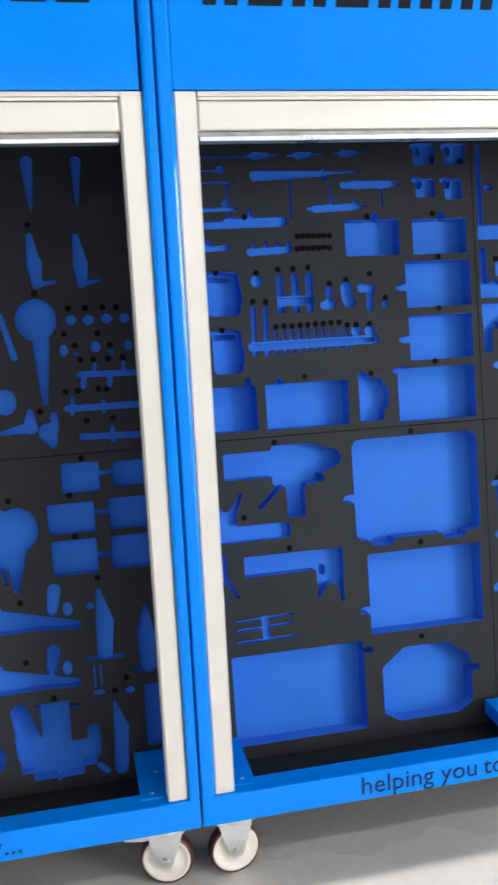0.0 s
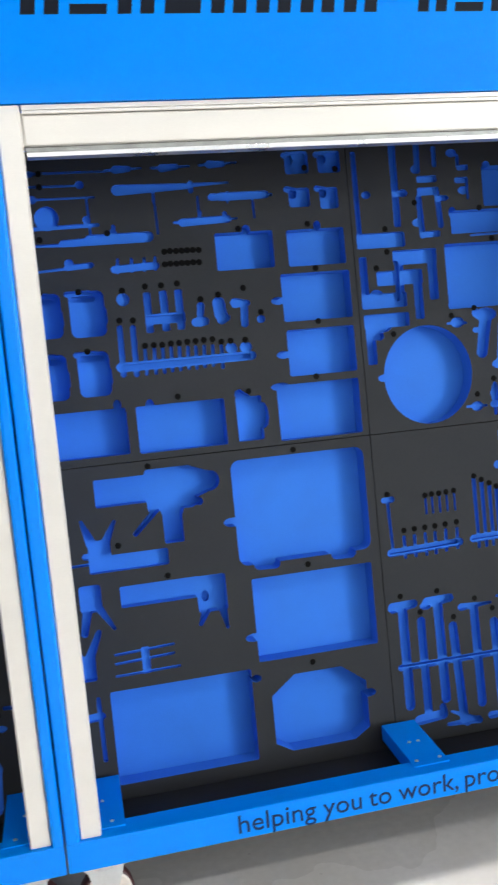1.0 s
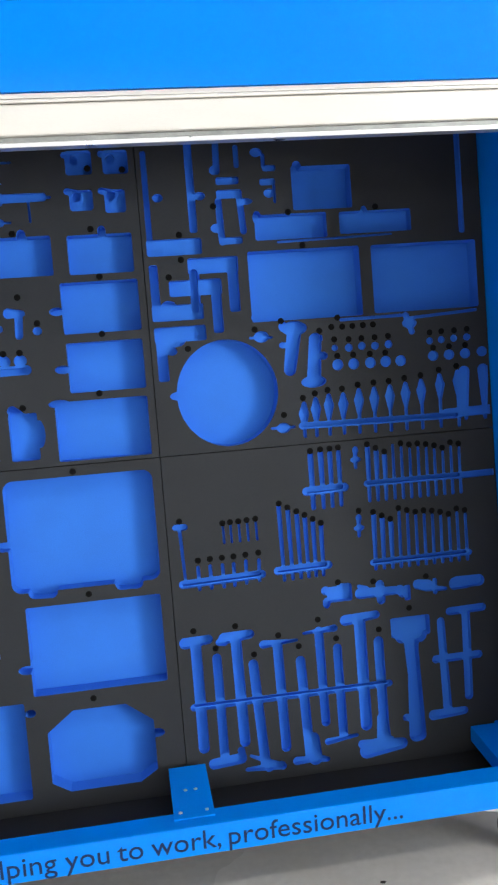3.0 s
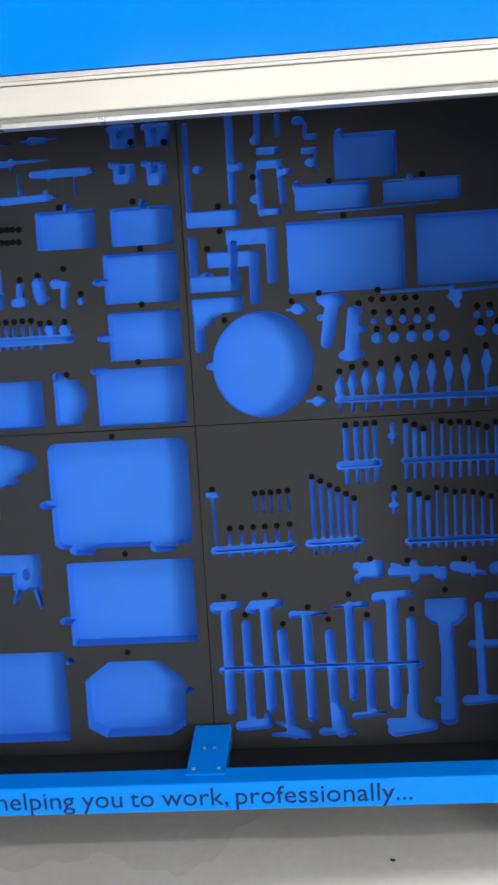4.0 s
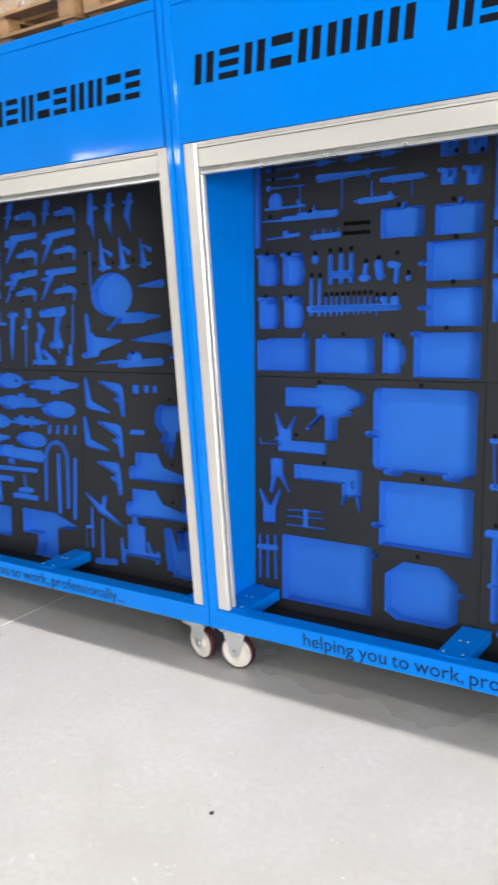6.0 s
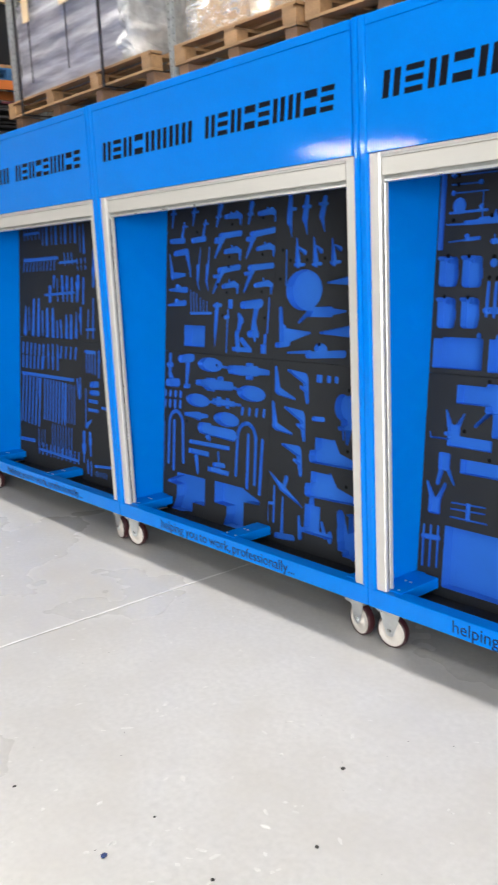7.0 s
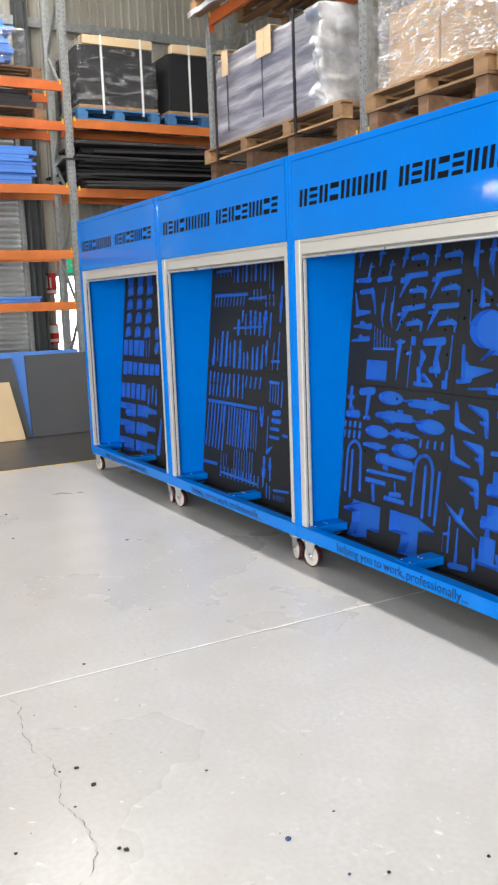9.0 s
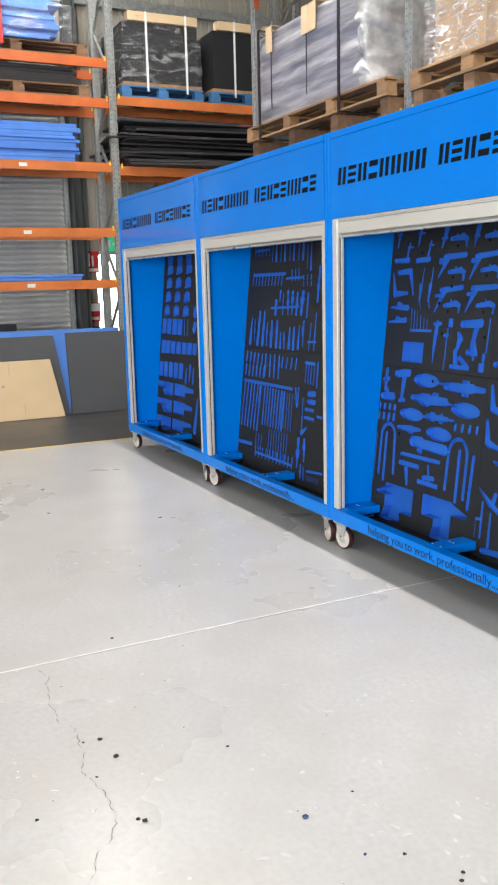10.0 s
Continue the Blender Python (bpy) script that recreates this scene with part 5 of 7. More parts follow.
    bar(72.3, 62.6, 72.3, 37.5, 2.1)
    bar(82.6, 61.4, 81.6, 36.1, 2.1)
    bar(7.2, 30.3, 19.1, 32.2, 1.5, 6.8)
    box(14.7, 17.1, 28.8, 36.2, 0.5)
    box(27.3, 22.2, 39.4, 36.3, 0.8)
    bar(11.8, 15.7, 28.1, 18.8, 2.4, 2.4)
    bar(16.3, 23.0, 12.8, 16.8, 3.0, 1.8)
    box(47.4, 25.6, 70.4, 36.8, 0.8)
    bar(69.5, 33.1, 80.9, 31.6, 6.5, 2.4)
    box(57.3, 16.4, 70.4, 28.7, 0.8)
    bar(55.8, 15.2, 69.8, 17.6, 2.2, 2.2)
    bar(59.1, 21.6, 56.2, 16.5, 2.9, 1.7)
    dot(46.6, 94.2)
    dot(22.7, 64.1)


def foam_b_lr(box, bar, oval, dot, row, scoops, well, well_bar, chamfered):
    bar(98.7, 95.2, 109.1, 92.4, 1.2, 4.8)
    bar(109.9, 92.0, 111.5, 82.3, 3.8, 2.2)
    bar(107.2, 88.3, 109.0, 87.5, 1.7, 1.7)
    bar(97.4, 78.4, 107.9, 75.7, 1.2, 5.0)
    bar(108.7, 75.3, 110.3, 65.5, 3.8, 2.2)
    bar(106.0, 71.5, 107.8, 70.7, 1.8, 1.8)
    bar(96.4, 61.6, 106.6, 59.9, 1.2, 5.0)
    bar(107.4, 59.5, 109.0, 49.6, 3.8, 2.2)
    bar(104.6, 55.6, 106.5, 54.8, 1.8, 1.8)
    bar(90.4, 95.9, 92.1, 85.8, 1.8, 3.8)
    bar(92.9, 85.4, 103.5, 82.8, 3.8, 1.2)
    bar(89.3, 79.9, 91.0, 69.7, 1.8, 3.8)
    bar(91.8, 69.3, 102.5, 67.0, 3.8, 1.2)
    oval(132.9, 81.9, 4.6, 5.6)
    bar(133.3, 76.5, 134.2, 68.6, 2.4, 0.9)
    bar(131.7, 72.9, 135.7, 73.4, 1.9)
    box(116.8, 91.0, 120.3, 94.6)
    box(123.0, 91.4, 125.5, 94.6)
    box(127.5, 91.6, 129.9, 94.5)
    bar(115.9, 75.3, 121.8, 75.6, 2.2)
    bar(88.2, 48.0, 96.8, 42.0, 0.5, 3.1)
    bar(99.8, 46.5, 98.4, 41.3, 2.8, 2.1)
    bar(96.8, 42.0, 111.0, 35.1, 3.5, 0.5)
    bar(87.6, 40.3, 87.9, 24.5, 1.3)
    bar(92.0, 41.6, 92.1, 24.9, 1.3)
    bar(88.1, 33.0, 92.2, 33.6, 1.4)
    bar(97.9, 37.5, 98.1, 19.8, 1.1, 2.1)
    bar(94.4, 19.0, 105.4, 20.0, 2.9)
    bar(115.5, 60.5, 118.0, 60.7, 2.5)
    box(117.5, 59.9, 129.5, 67.5)
    bar(128.9, 67.3, 131.3, 61.1, 1.1, 3.3)
    bar(115.7, 57.5, 139.7, 57.2, 3.1, 1.6)
    bar(115.6, 58.9, 135.8, 59.7, 3.4, 2.7)
    bar(113.4, 45.5, 116.1, 45.8, 2.5)
    box(115.6, 45.4, 128.1, 52.4)
    bar(127.5, 52.6, 130.9, 46.2, 1.1, 3.3)
    bar(113.6, 42.2, 141.2, 42.4, 3.2, 1.6)
    bar(113.5, 43.9, 135.5, 44.5, 3.4, 2.7)
    box(112.6, 25.4, 122.4, 37.3)
    bar(109.1, 30.4, 110.3, 21.4, 1.6, 2.8)
    bar(123.6, 30.5, 125.7, 25.0, 1.8, 2.7)
    box(110.3, 24.1, 127.8, 26.4)
    bar(116.9, 42.3, 116.9, 35.1, 2.3, 4.1)
    bar(134.5, 36.4, 136.9, 26.5, 4.4, 6.5)
    box(149.4, 89.7, 158.7, 97.1)
    box(162.0, 90.4, 171.1, 96.7)
    bar(159.0, 94.1, 161.8, 94.1, 1.3)
    box(145.3, 79.8, 156.8, 87.3)
    box(160.3, 79.8, 170.7, 87.6)
    bar(157.2, 84.4, 160.0, 84.4, 1.3)
    box(145.6, 69.4, 156.7, 78.1)
    box(160.2, 69.7, 170.2, 78.0)
    bar(157.0, 73.7, 159.9, 73.7, 1.4)
    oval(137.7, 81.7, 5.1, 5.6)
    bar(137.0, 76.9, 136.5, 67.1, 5.3, 1.6)
    oval(134.0, 73.3, 1.3, 1.0)
    bar(131.8, 59.8, 150.1, 56.8, 5.3, 2.4)
    bar(144.5, 61.1, 145.3, 66.0, 2.7, 3.4)
    oval(148.2, 61.0, 1.2, 1.8)
    bar(130.5, 45.1, 148.9, 42.2, 5.4, 2.4)
    bar(143.3, 46.2, 144.0, 50.8, 2.7, 3.4)
    oval(147.0, 46.1, 1.2, 1.9)
    bar(156.0, 64.8, 157.1, 56.7, 1.0, 4.5)
    bar(157.1, 56.7, 156.6, 48.8, 4.5, 3.8)
    bar(152.2, 47.9, 161.0, 47.6, 1.0)
    oval(153.8, 61.1, 1.0, 0.9)
    bar(167.3, 59.8, 167.1, 52.5, 1.0, 4.5)
    bar(167.1, 52.5, 167.2, 44.4, 4.6, 3.9)
    bar(163.2, 43.5, 169.7, 43.4, 1.0)
    oval(154.3, 39.0, 1.5, 0.7)
    oval(161.9, 38.5, 1.3, 0.9)
    bar(153.5, 45.9, 153.5, 40.4, 0.4)
    bar(155.1, 45.7, 155.1, 40.2, 0.4)
    box(165.4, 23.6, 169.6, 39.5)
    box(139.5, 23.1, 146.6, 38.0)
    bar(138.4, 37.1, 148.8, 36.4, 1.0)
    bar(134.5, 30.1, 134.9, 25.0, 3.4)
    bar(152.1, 29.6, 152.0, 24.1, 3.2)
    box(133.8, 20.7, 152.4, 27.7)
    box(136.6, 18.7, 149.1, 24.0)
    bar(143.3, 20.7, 142.9, 18.6, 1.4)
    bar(157.9, 35.8, 159.1, 28.6, 0.8, 4.0)
    bar(159.1, 28.6, 158.4, 19.0, 3.6)
    bar(153.1, 20.2, 154.8, 18.5, 1.7)
    oval(128.8, 25.2, 1.6, 2.9)
    dot(154.5, 98.1)
    dot(151.0, 89.2)
    dot(151.5, 78.9)
    dot(136.3, 89.2)
    dot(156.2, 68.0)
    dot(137.0, 63.8)
    dot(137.1, 48.8)
    dot(143.0, 39.0)
    dot(161.3, 41.9)
    dot(158.2, 39.0)


def foam_b_ul(box, bar, oval, dot, row, scoops, well, well_bar, chamfered):
    bar(7.7, 170.3, 6.7, 162.3, 2.5, 0.9)
    bar(5.6, 168.9, 9.6, 168.9, 1.3)
    bar(25.7, 170.1, 24.5, 162.3, 2.7, 0.8)
    bar(23.6, 168.6, 28.9, 168.6, 1.2)
    bar(17.2, 163.9, 15.0, 154.9, 1.2, 2.2)
    bar(5.7, 155.3, 16.8, 155.3, 2.5, 3.0)
    bar(16.0, 162.0, 19.6, 162.1, 1.2)
    bar(34.9, 164.1, 32.7, 154.8, 1.2, 2.1)
    bar(24.5, 154.9, 34.4, 155.4, 2.7, 2.9)
    bar(33.5, 162.3, 36.9, 162.4, 1.2)
    bar(46.7, 170.1, 43.9, 160.7, 3.7, 1.0)
    bar(43.6, 165.2, 47.1, 165.2, 1.4)
    bar(50.7, 164.7, 58.9, 164.9, 2.3, 3.0)
    bar(58.9, 165.4, 62.1, 164.2, 3.4, 2.5)
    bar(62.1, 164.2, 62.1, 160.9, 2.3, 1.6)
    bar(55.0, 166.1, 55.8, 165.1, 1.6)
    dot(55.9, 161.0)
    bar(70.0, 169.0, 68.0, 160.6, 3.6, 1.0)
    bar(67.7, 164.8, 70.8, 164.8, 1.3)
    bar(75.4, 164.5, 83.9, 165.1, 2.2, 3.1)
    bar(83.9, 165.3, 86.5, 164.0, 3.2, 2.4)
    bar(86.8, 164.0, 86.7, 160.8, 2.2, 1.5)
    bar(81.0, 166.7, 81.5, 165.3, 1.1)
    dot(78.3, 162.6)
    bar(47.3, 156.0, 62.2, 156.6, 3.0, 2.8)
    bar(49.3, 155.3, 43.0, 146.0, 3.5, 1.0)
    bar(43.3, 153.4, 47.8, 153.4, 1.9)
    box(42.6, 154.1, 48.4, 155.6)
    bar(70.6, 155.5, 86.3, 156.8, 2.9, 2.7)
    bar(72.4, 155.2, 66.8, 145.1, 3.3, 1.0)
    bar(67.4, 153.3, 71.6, 153.4, 1.8)
    box(66.9, 153.3, 72.2, 154.8)
    bar(51.0, 148.5, 59.2, 149.1, 2.3, 3.0)
    bar(59.2, 149.4, 62.4, 148.3, 3.2, 2.3)
    bar(62.4, 148.3, 62.2, 144.9, 2.0, 1.5)
    bar(56.0, 150.9, 56.5, 149.4, 1.2)
    dot(54.3, 145.9)
    bar(74.7, 148.9, 82.9, 149.9, 2.2, 2.9)
    bar(82.9, 149.9, 86.1, 148.9, 3.1, 2.2)
    bar(86.1, 148.9, 86.0, 145.7, 2.0, 1.4)
    bar(80.0, 151.4, 80.4, 149.8, 1.1)
    dot(78.5, 146.4)
    bar(46.7, 139.7, 61.7, 141.1, 3.1, 2.8)
    bar(48.8, 139.1, 42.4, 129.2, 3.5, 1.1)
    bar(42.7, 137.0, 47.3, 137.2, 1.9)
    bar(69.7, 140.5, 85.6, 141.3, 2.9, 2.7)
    bar(72.0, 140.0, 65.9, 129.6, 3.4, 1.0)
    bar(66.5, 137.9, 71.0, 138.1, 1.8)
    bar(50.0, 132.2, 57.9, 133.2, 2.3, 3.1)
    bar(57.9, 133.4, 61.1, 132.4, 3.2, 2.3)
    bar(61.1, 132.4, 60.9, 129.3, 2.1, 1.5)
    bar(54.7, 134.9, 55.2, 133.4, 1.2)
    dot(53.0, 129.3)
    bar(74.0, 132.5, 82.6, 133.5, 2.2, 2.9)
    bar(82.6, 133.5, 85.5, 132.6, 3.1, 2.2)
    bar(85.5, 132.6, 85.1, 129.1, 2.0, 1.4)
    bar(79.6, 135.4, 80.1, 133.6, 1.1)
    dot(78.8, 129.6)
    bar(4.7, 148.8, 7.7, 137.4, 0.8, 3.3)
    bar(7.7, 137.9, 18.3, 138.3, 3.8, 1.8)
    bar(9.6, 149.0, 19.4, 149.7, 2.8, 3.3)
    bar(19.9, 148.9, 23.2, 139.2, 3.2, 1.2)
    bar(22.8, 139.2, 23.5, 137.5, 1.2)
    bar(31.2, 151.1, 30.1, 141.0, 0.6, 1.1)
    bar(29.6, 142.0, 29.2, 134.3, 2.7, 1.2)
    bar(29.2, 134.6, 30.8, 130.7, 1.1, 0.6)
    bar(38.5, 151.1, 37.8, 141.8, 0.6, 1.1)
    bar(37.4, 142.3, 36.6, 134.3, 2.6, 1.2)
    bar(37.0, 134.5, 38.1, 130.5, 1.1, 0.6)
    bar(5.2, 130.7, 19.7, 130.7, 1.3, 3.3)
    bar(11.8, 132.1, 14.1, 131.4, 3.3)
    bar(4.3, 122.9, 18.7, 124.2, 1.3, 3.1)
    bar(11.3, 124.9, 13.6, 124.1, 3.0)
    box(18.9, 102.4, 36.4, 113.1)
    bar(24.0, 119.0, 40.9, 119.4, 1.4)
    bar(23.7, 130.7, 24.4, 119.6, 0.6)
    bar(26.2, 129.7, 26.8, 119.6, 0.6)
    bar(28.7, 128.9, 29.3, 119.7, 0.6)
    bar(31.9, 126.9, 32.3, 119.7, 0.6)
    bar(34.6, 125.6, 34.9, 119.8, 0.6)
    bar(37.4, 124.9, 37.7, 119.8, 0.6)
    bar(43.2, 123.0, 48.6, 123.3, 1.7, 1.9)
    bar(45.7, 123.3, 44.8, 111.9, 3.1, 2.4)
    bar(44.8, 111.9, 44.5, 103.3, 2.4, 0.5)
    box(54.4, 121.7, 57.9, 126.1)
    bar(54.4, 120.9, 53.7, 100.8, 1.1, 0.8)
    bar(54.6, 117.8, 52.2, 117.5, 1.9)
    bar(62.8, 118.9, 64.5, 116.3, 2.3, 3.9)
    bar(64.1, 116.5, 62.2, 110.1, 3.7, 1.8)
    bar(61.4, 110.1, 62.7, 102.8, 3.0, 3.5)
    box(58.3, 101.6, 72.8, 103.8)
    bar(65.3, 107.2, 70.8, 103.2, 2.8)
    bar(65.2, 123.5, 77.9, 124.4, 3.7, 4.3)
    bar(76.0, 124.4, 73.1, 112.9, 3.8, 2.5)
    bar(74.2, 116.5, 76.7, 109.5, 2.0)
    bar(70.9, 110.2, 75.9, 110.6, 3.4)
    bar(74.0, 110.6, 75.0, 107.3, 2.5, 1.6)
    bar(84.2, 126.7, 83.5, 111.0, 1.0)
    bar(82.2, 109.7, 82.0, 106.7, 2.0)
    box(79.2, 101.5, 83.1, 105.8)
    dot(54.2, 141.5)
    dot(50.1, 118.3)
    dot(81.4, 117.9)
    dot(45.7, 133.2)
    dot(28.2, 158.8)


def foam_b_ur(box, bar, oval, dot, row, scoops, well, well_bar, chamfered):
    bar(96.2, 169.8, 95.9, 159.8, 2.7, 3.6)
    bar(96.2, 160.7, 97.8, 153.1, 2.7, 0.5)
    bar(95.2, 165.0, 99.5, 164.9, 1.5)
    bar(106.7, 168.9, 105.7, 160.3, 2.7, 3.5)
    bar(105.7, 160.6, 107.5, 153.7, 2.7, 0.5)
    bar(104.4, 165.4, 108.8, 165.3, 1.5)
    bar(117.6, 168.0, 116.0, 160.8, 2.6, 3.4)
    bar(116.0, 160.8, 118.0, 154.3, 2.6, 0.5)
    bar(114.4, 165.8, 119.0, 165.6, 1.4)
    bar(94.8, 147.6, 95.2, 132.5, 0.9)
    bar(101.1, 152.4, 102.3, 141.3, 0.8, 3.6)
    bar(102.4, 148.5, 106.6, 146.1, 1.0, 2.3)
    bar(100.5, 141.0, 106.2, 141.1, 1.5)
    bar(111.7, 152.2, 113.5, 141.4, 0.8, 3.5)
    bar(113.5, 148.6, 116.5, 146.4, 1.0, 2.3)
    bar(111.6, 141.0, 116.6, 141.3, 1.4)
    bar(122.8, 151.1, 124.2, 141.6, 0.8, 3.4)
    bar(124.5, 148.5, 127.6, 146.9, 1.0, 2.2)
    bar(122.5, 141.4, 127.7, 141.7, 1.4)
    oval(106.7, 130.3, 11.4, 8.8)
    bar(104.4, 116.5, 112.7, 122.2, 1.3, 3.0)
    bar(110.9, 120.9, 123.3, 121.2, 4.2, 4.6)
    bar(121.8, 121.1, 132.2, 121.6, 3.5, 1.0)
    bar(92.2, 122.2, 93.7, 106.8, 2.2, 3.3)
    bar(94.6, 113.7, 97.0, 107.8, 3.3, 4.8)
    bar(96.9, 110.4, 111.6, 112.1, 6.5, 0.9)
    bar(90.3, 105.9, 96.4, 106.7, 2.6)
    bar(117.9, 112.3, 134.6, 113.4, 1.0, 4.8)
    bar(97.7, 102.9, 112.2, 103.9, 1.1, 1.5)
    bar(110.7, 102.5, 132.1, 104.0, 3.0, 3.2)
    oval(118.4, 105.6, 4.0, 2.4)
    bar(121.2, 133.3, 133.0, 133.9, 0.8, 3.5)
    dot(92.4, 147.7)
    dot(97.5, 143.1)
    dot(108.0, 143.0)
    dot(118.9, 143.4)
    dot(91.3, 135.1)
    dot(117.6, 107.4)
    bar(147.4, 169.9, 147.6, 158.6, 3.0, 0.7)
    bar(159.0, 169.7, 158.6, 159.6, 2.6, 0.7)
    bar(146.6, 152.4, 147.2, 145.4, 1.6, 3.6)
    bar(147.3, 146.0, 147.5, 141.0, 3.6, 2.4)
    bar(147.5, 141.0, 151.6, 141.4, 1.6, 1.1)
    bar(157.6, 152.0, 158.3, 145.0, 1.6, 3.6)
    bar(158.3, 145.6, 158.3, 140.8, 3.6, 2.4)
    bar(158.3, 140.8, 162.1, 141.3, 1.5, 1.0)
    oval(146.5, 132.4, 4.9, 5.1)
    bar(147.3, 126.9, 147.1, 112.1, 4.1, 1.3)
    oval(154.9, 132.0, 1.3, 1.2)
    oval(159.1, 131.8, 1.3, 1.2)
    oval(163.5, 131.9, 1.3, 1.2)
    oval(167.8, 131.8, 1.2, 1.2)
    oval(152.5, 124.7, 1.1, 1.4)
    oval(160.3, 125.2, 1.2, 1.4)
    oval(168.3, 125.1, 1.0, 1.3)
    oval(155.4, 123.8, 0.6, 0.6)
    oval(164.0, 123.6, 0.8, 0.6)
    bar(155.8, 118.7, 170.4, 118.3, 1.5)
    bar(157.0, 118.6, 156.6, 115.7, 1.4)
    bar(163.2, 118.2, 163.0, 115.7, 1.4)
    bar(159.7, 121.0, 159.5, 118.4, 1.0)
    bar(166.8, 120.9, 166.6, 118.3, 1.0)
    bar(152.3, 110.5, 170.2, 110.4, 1.7)
    bar(153.7, 113.0, 153.4, 109.1, 0.9)
    bar(161.1, 111.8, 161.0, 109.2, 1.1)
    bar(155.2, 103.4, 169.6, 102.9, 1.6)
    bar(162.8, 105.1, 162.8, 101.8, 1.1)
    bar(135.7, 105.6, 143.3, 106.6, 0.9, 3.0)
    bar(143.2, 110.5, 143.1, 106.6, 1.3, 3.7)
    bar(148.9, 109.1, 149.0, 106.2, 1.8)
    bar(147.3, 105.0, 148.1, 102.3, 4.9, 2.2)
    bar(138.2, 133.8, 140.7, 123.8, 1.2, 1.6)
    oval(137.6, 113.1, 2.7, 3.2)
    dot(146.7, 138.8)
    dot(146.5, 155.2)
    dot(154.4, 134.8)
    dot(158.5, 134.7)
    dot(162.8, 134.7)
    dot(166.0, 134.6)
    dot(152.9, 128.7)
    dot(155.3, 125.8)
    dot(161.0, 128.4)
    dot(163.8, 125.5)
    dot(156.4, 122.2)
    dot(159.5, 122.2)
    dot(163.1, 122.1)
    dot(166.7, 122.2)
    dot(152.2, 114.7)
    dot(155.2, 114.7)
    dot(160.2, 114.9)
    dot(162.2, 114.7)
    dot(145.7, 110.3)
    dot(156.7, 107.3)
    dot(163.2, 107.4)


def foam_c_ll(box, bar, oval, dot, row, scoops, well, well_bar, chamfered):
    row(6, 5.90, -0.19, 7.5, 96.3, 6.8, 90.1, 2.1)
    row(6, 5.59, -0.00, 7.2, 87.4, 6.7, 80.5, 2.1)
    bar(36.5, 96.0, 36.6, 81.6, 2.0)
    bar(36.6, 88.3, 36.6, 86.0, 3.0, 2.3)
    bar(43.3, 96.1, 43.8, 81.6, 1.9)
    bar(43.5, 90.6, 43.5, 88.3, 3.0, 2.3)
    bar(49.9, 96.5, 49.9, 81.5, 1.9)
    bar(49.9, 88.4, 49.9, 86.0, 2.9, 2.2)
    bar(56.4, 96.4, 56.5, 81.4, 1.8)
    bar(56.5, 90.7, 56.5, 88.3, 2.8, 2.2)
    row(4, 6.32, 0.04, 61.4, 95.7, 60.5, 89.3, 1.8)
    bar(5.8, 75.9, 76.9, 76.0, 2.2)
    row(6, 5.03, -0.23, 7.5, 75.1, 4.9, 43.6, 1.9)
    row(4, 0.58, 0.06, 30.5, 73.8, 30.0, 61.8, 0.7)
    row(8, 4.02, -0.14, 38.7, 73.9, 37.9, 48.1, 1.7)
    row(5, 3.47, -0.15, 64.2, 73.2, 64.7, 49.1, 0.8)
    row(8, 3.65, -0.01, 49.2, 45.7, 49.2, 27.2, 0.8)
    bar(3.0, 30.7, 23.4, 31.4, 2.5)
    bar(30.2, 26.7, 82.3, 26.2, 1.7)
    row(11, 5.36, 0.04, 30.5, 30.9, 30.3, 24.0, 1.3)
    row(3, 4.16, 0.06, 29.7, 40.2, 29.8, 29.4, 0.7)
    bar(81.8, 76.9, 84.8, 65.5, 1.7, 2.0)
    bar(83.4, 70.7, 83.9, 68.9, 2.6, 2.0)
    bar(85.4, 77.8, 85.9, 66.8, 1.3)
    bar(85.6, 73.6, 85.7, 71.9, 2.1, 1.6)


def foam_c_lr(box, bar, oval, dot, row, scoops, well, well_bar, chamfered):
    bar(92.0, 94.4, 103.4, 94.3, 2.0)
    row(4, 3.39, -0.24, 93.3, 95.4, 93.4, 82.2, 1.1)
    bar(92.5, 71.8, 93.0, 49.3, 1.0)
    bar(92.8, 59.7, 92.8, 56.1, 1.5, 1.2)
    bar(99.3, 75.0, 106.2, 75.7, 3.7)
    bar(98.8, 70.1, 107.0, 70.4, 3.3)
    box(95.8, 63.9, 106.9, 66.2)
    box(95.4, 58.6, 107.7, 60.7)
    bar(93.5, 49.4, 99.0, 53.2, 3.3, 1.5)
    bar(90.5, 44.7, 90.7, 26.7, 3.3, 1.3)
    bar(90.6, 36.4, 90.6, 33.5, 5.2, 4.0)
    bar(97.8, 45.2, 99.0, 31.9, 2.6, 1.6)
    bar(98.1, 41.2, 98.3, 39.1, 4.1, 3.1)
    bar(95.3, 28.8, 95.9, 20.3, 1.3)
    bar(95.6, 24.9, 95.7, 23.5, 2.1, 1.6)
    bar(99.2, 27.7, 99.9, 19.8, 1.3)
    bar(104.3, 26.1, 122.2, 27.7, 1.7)
    row(7, 2.15, 0.04, 104.7, 23.2, 104.7, 20.1, 0.5)
    bar(111.8, 62.1, 117.0, 62.0, 1.9)
    bar(107.9, 95.3, 107.9, 80.0, 1.6)
    bar(107.9, 90.7, 107.9, 88.2, 2.4, 1.9)


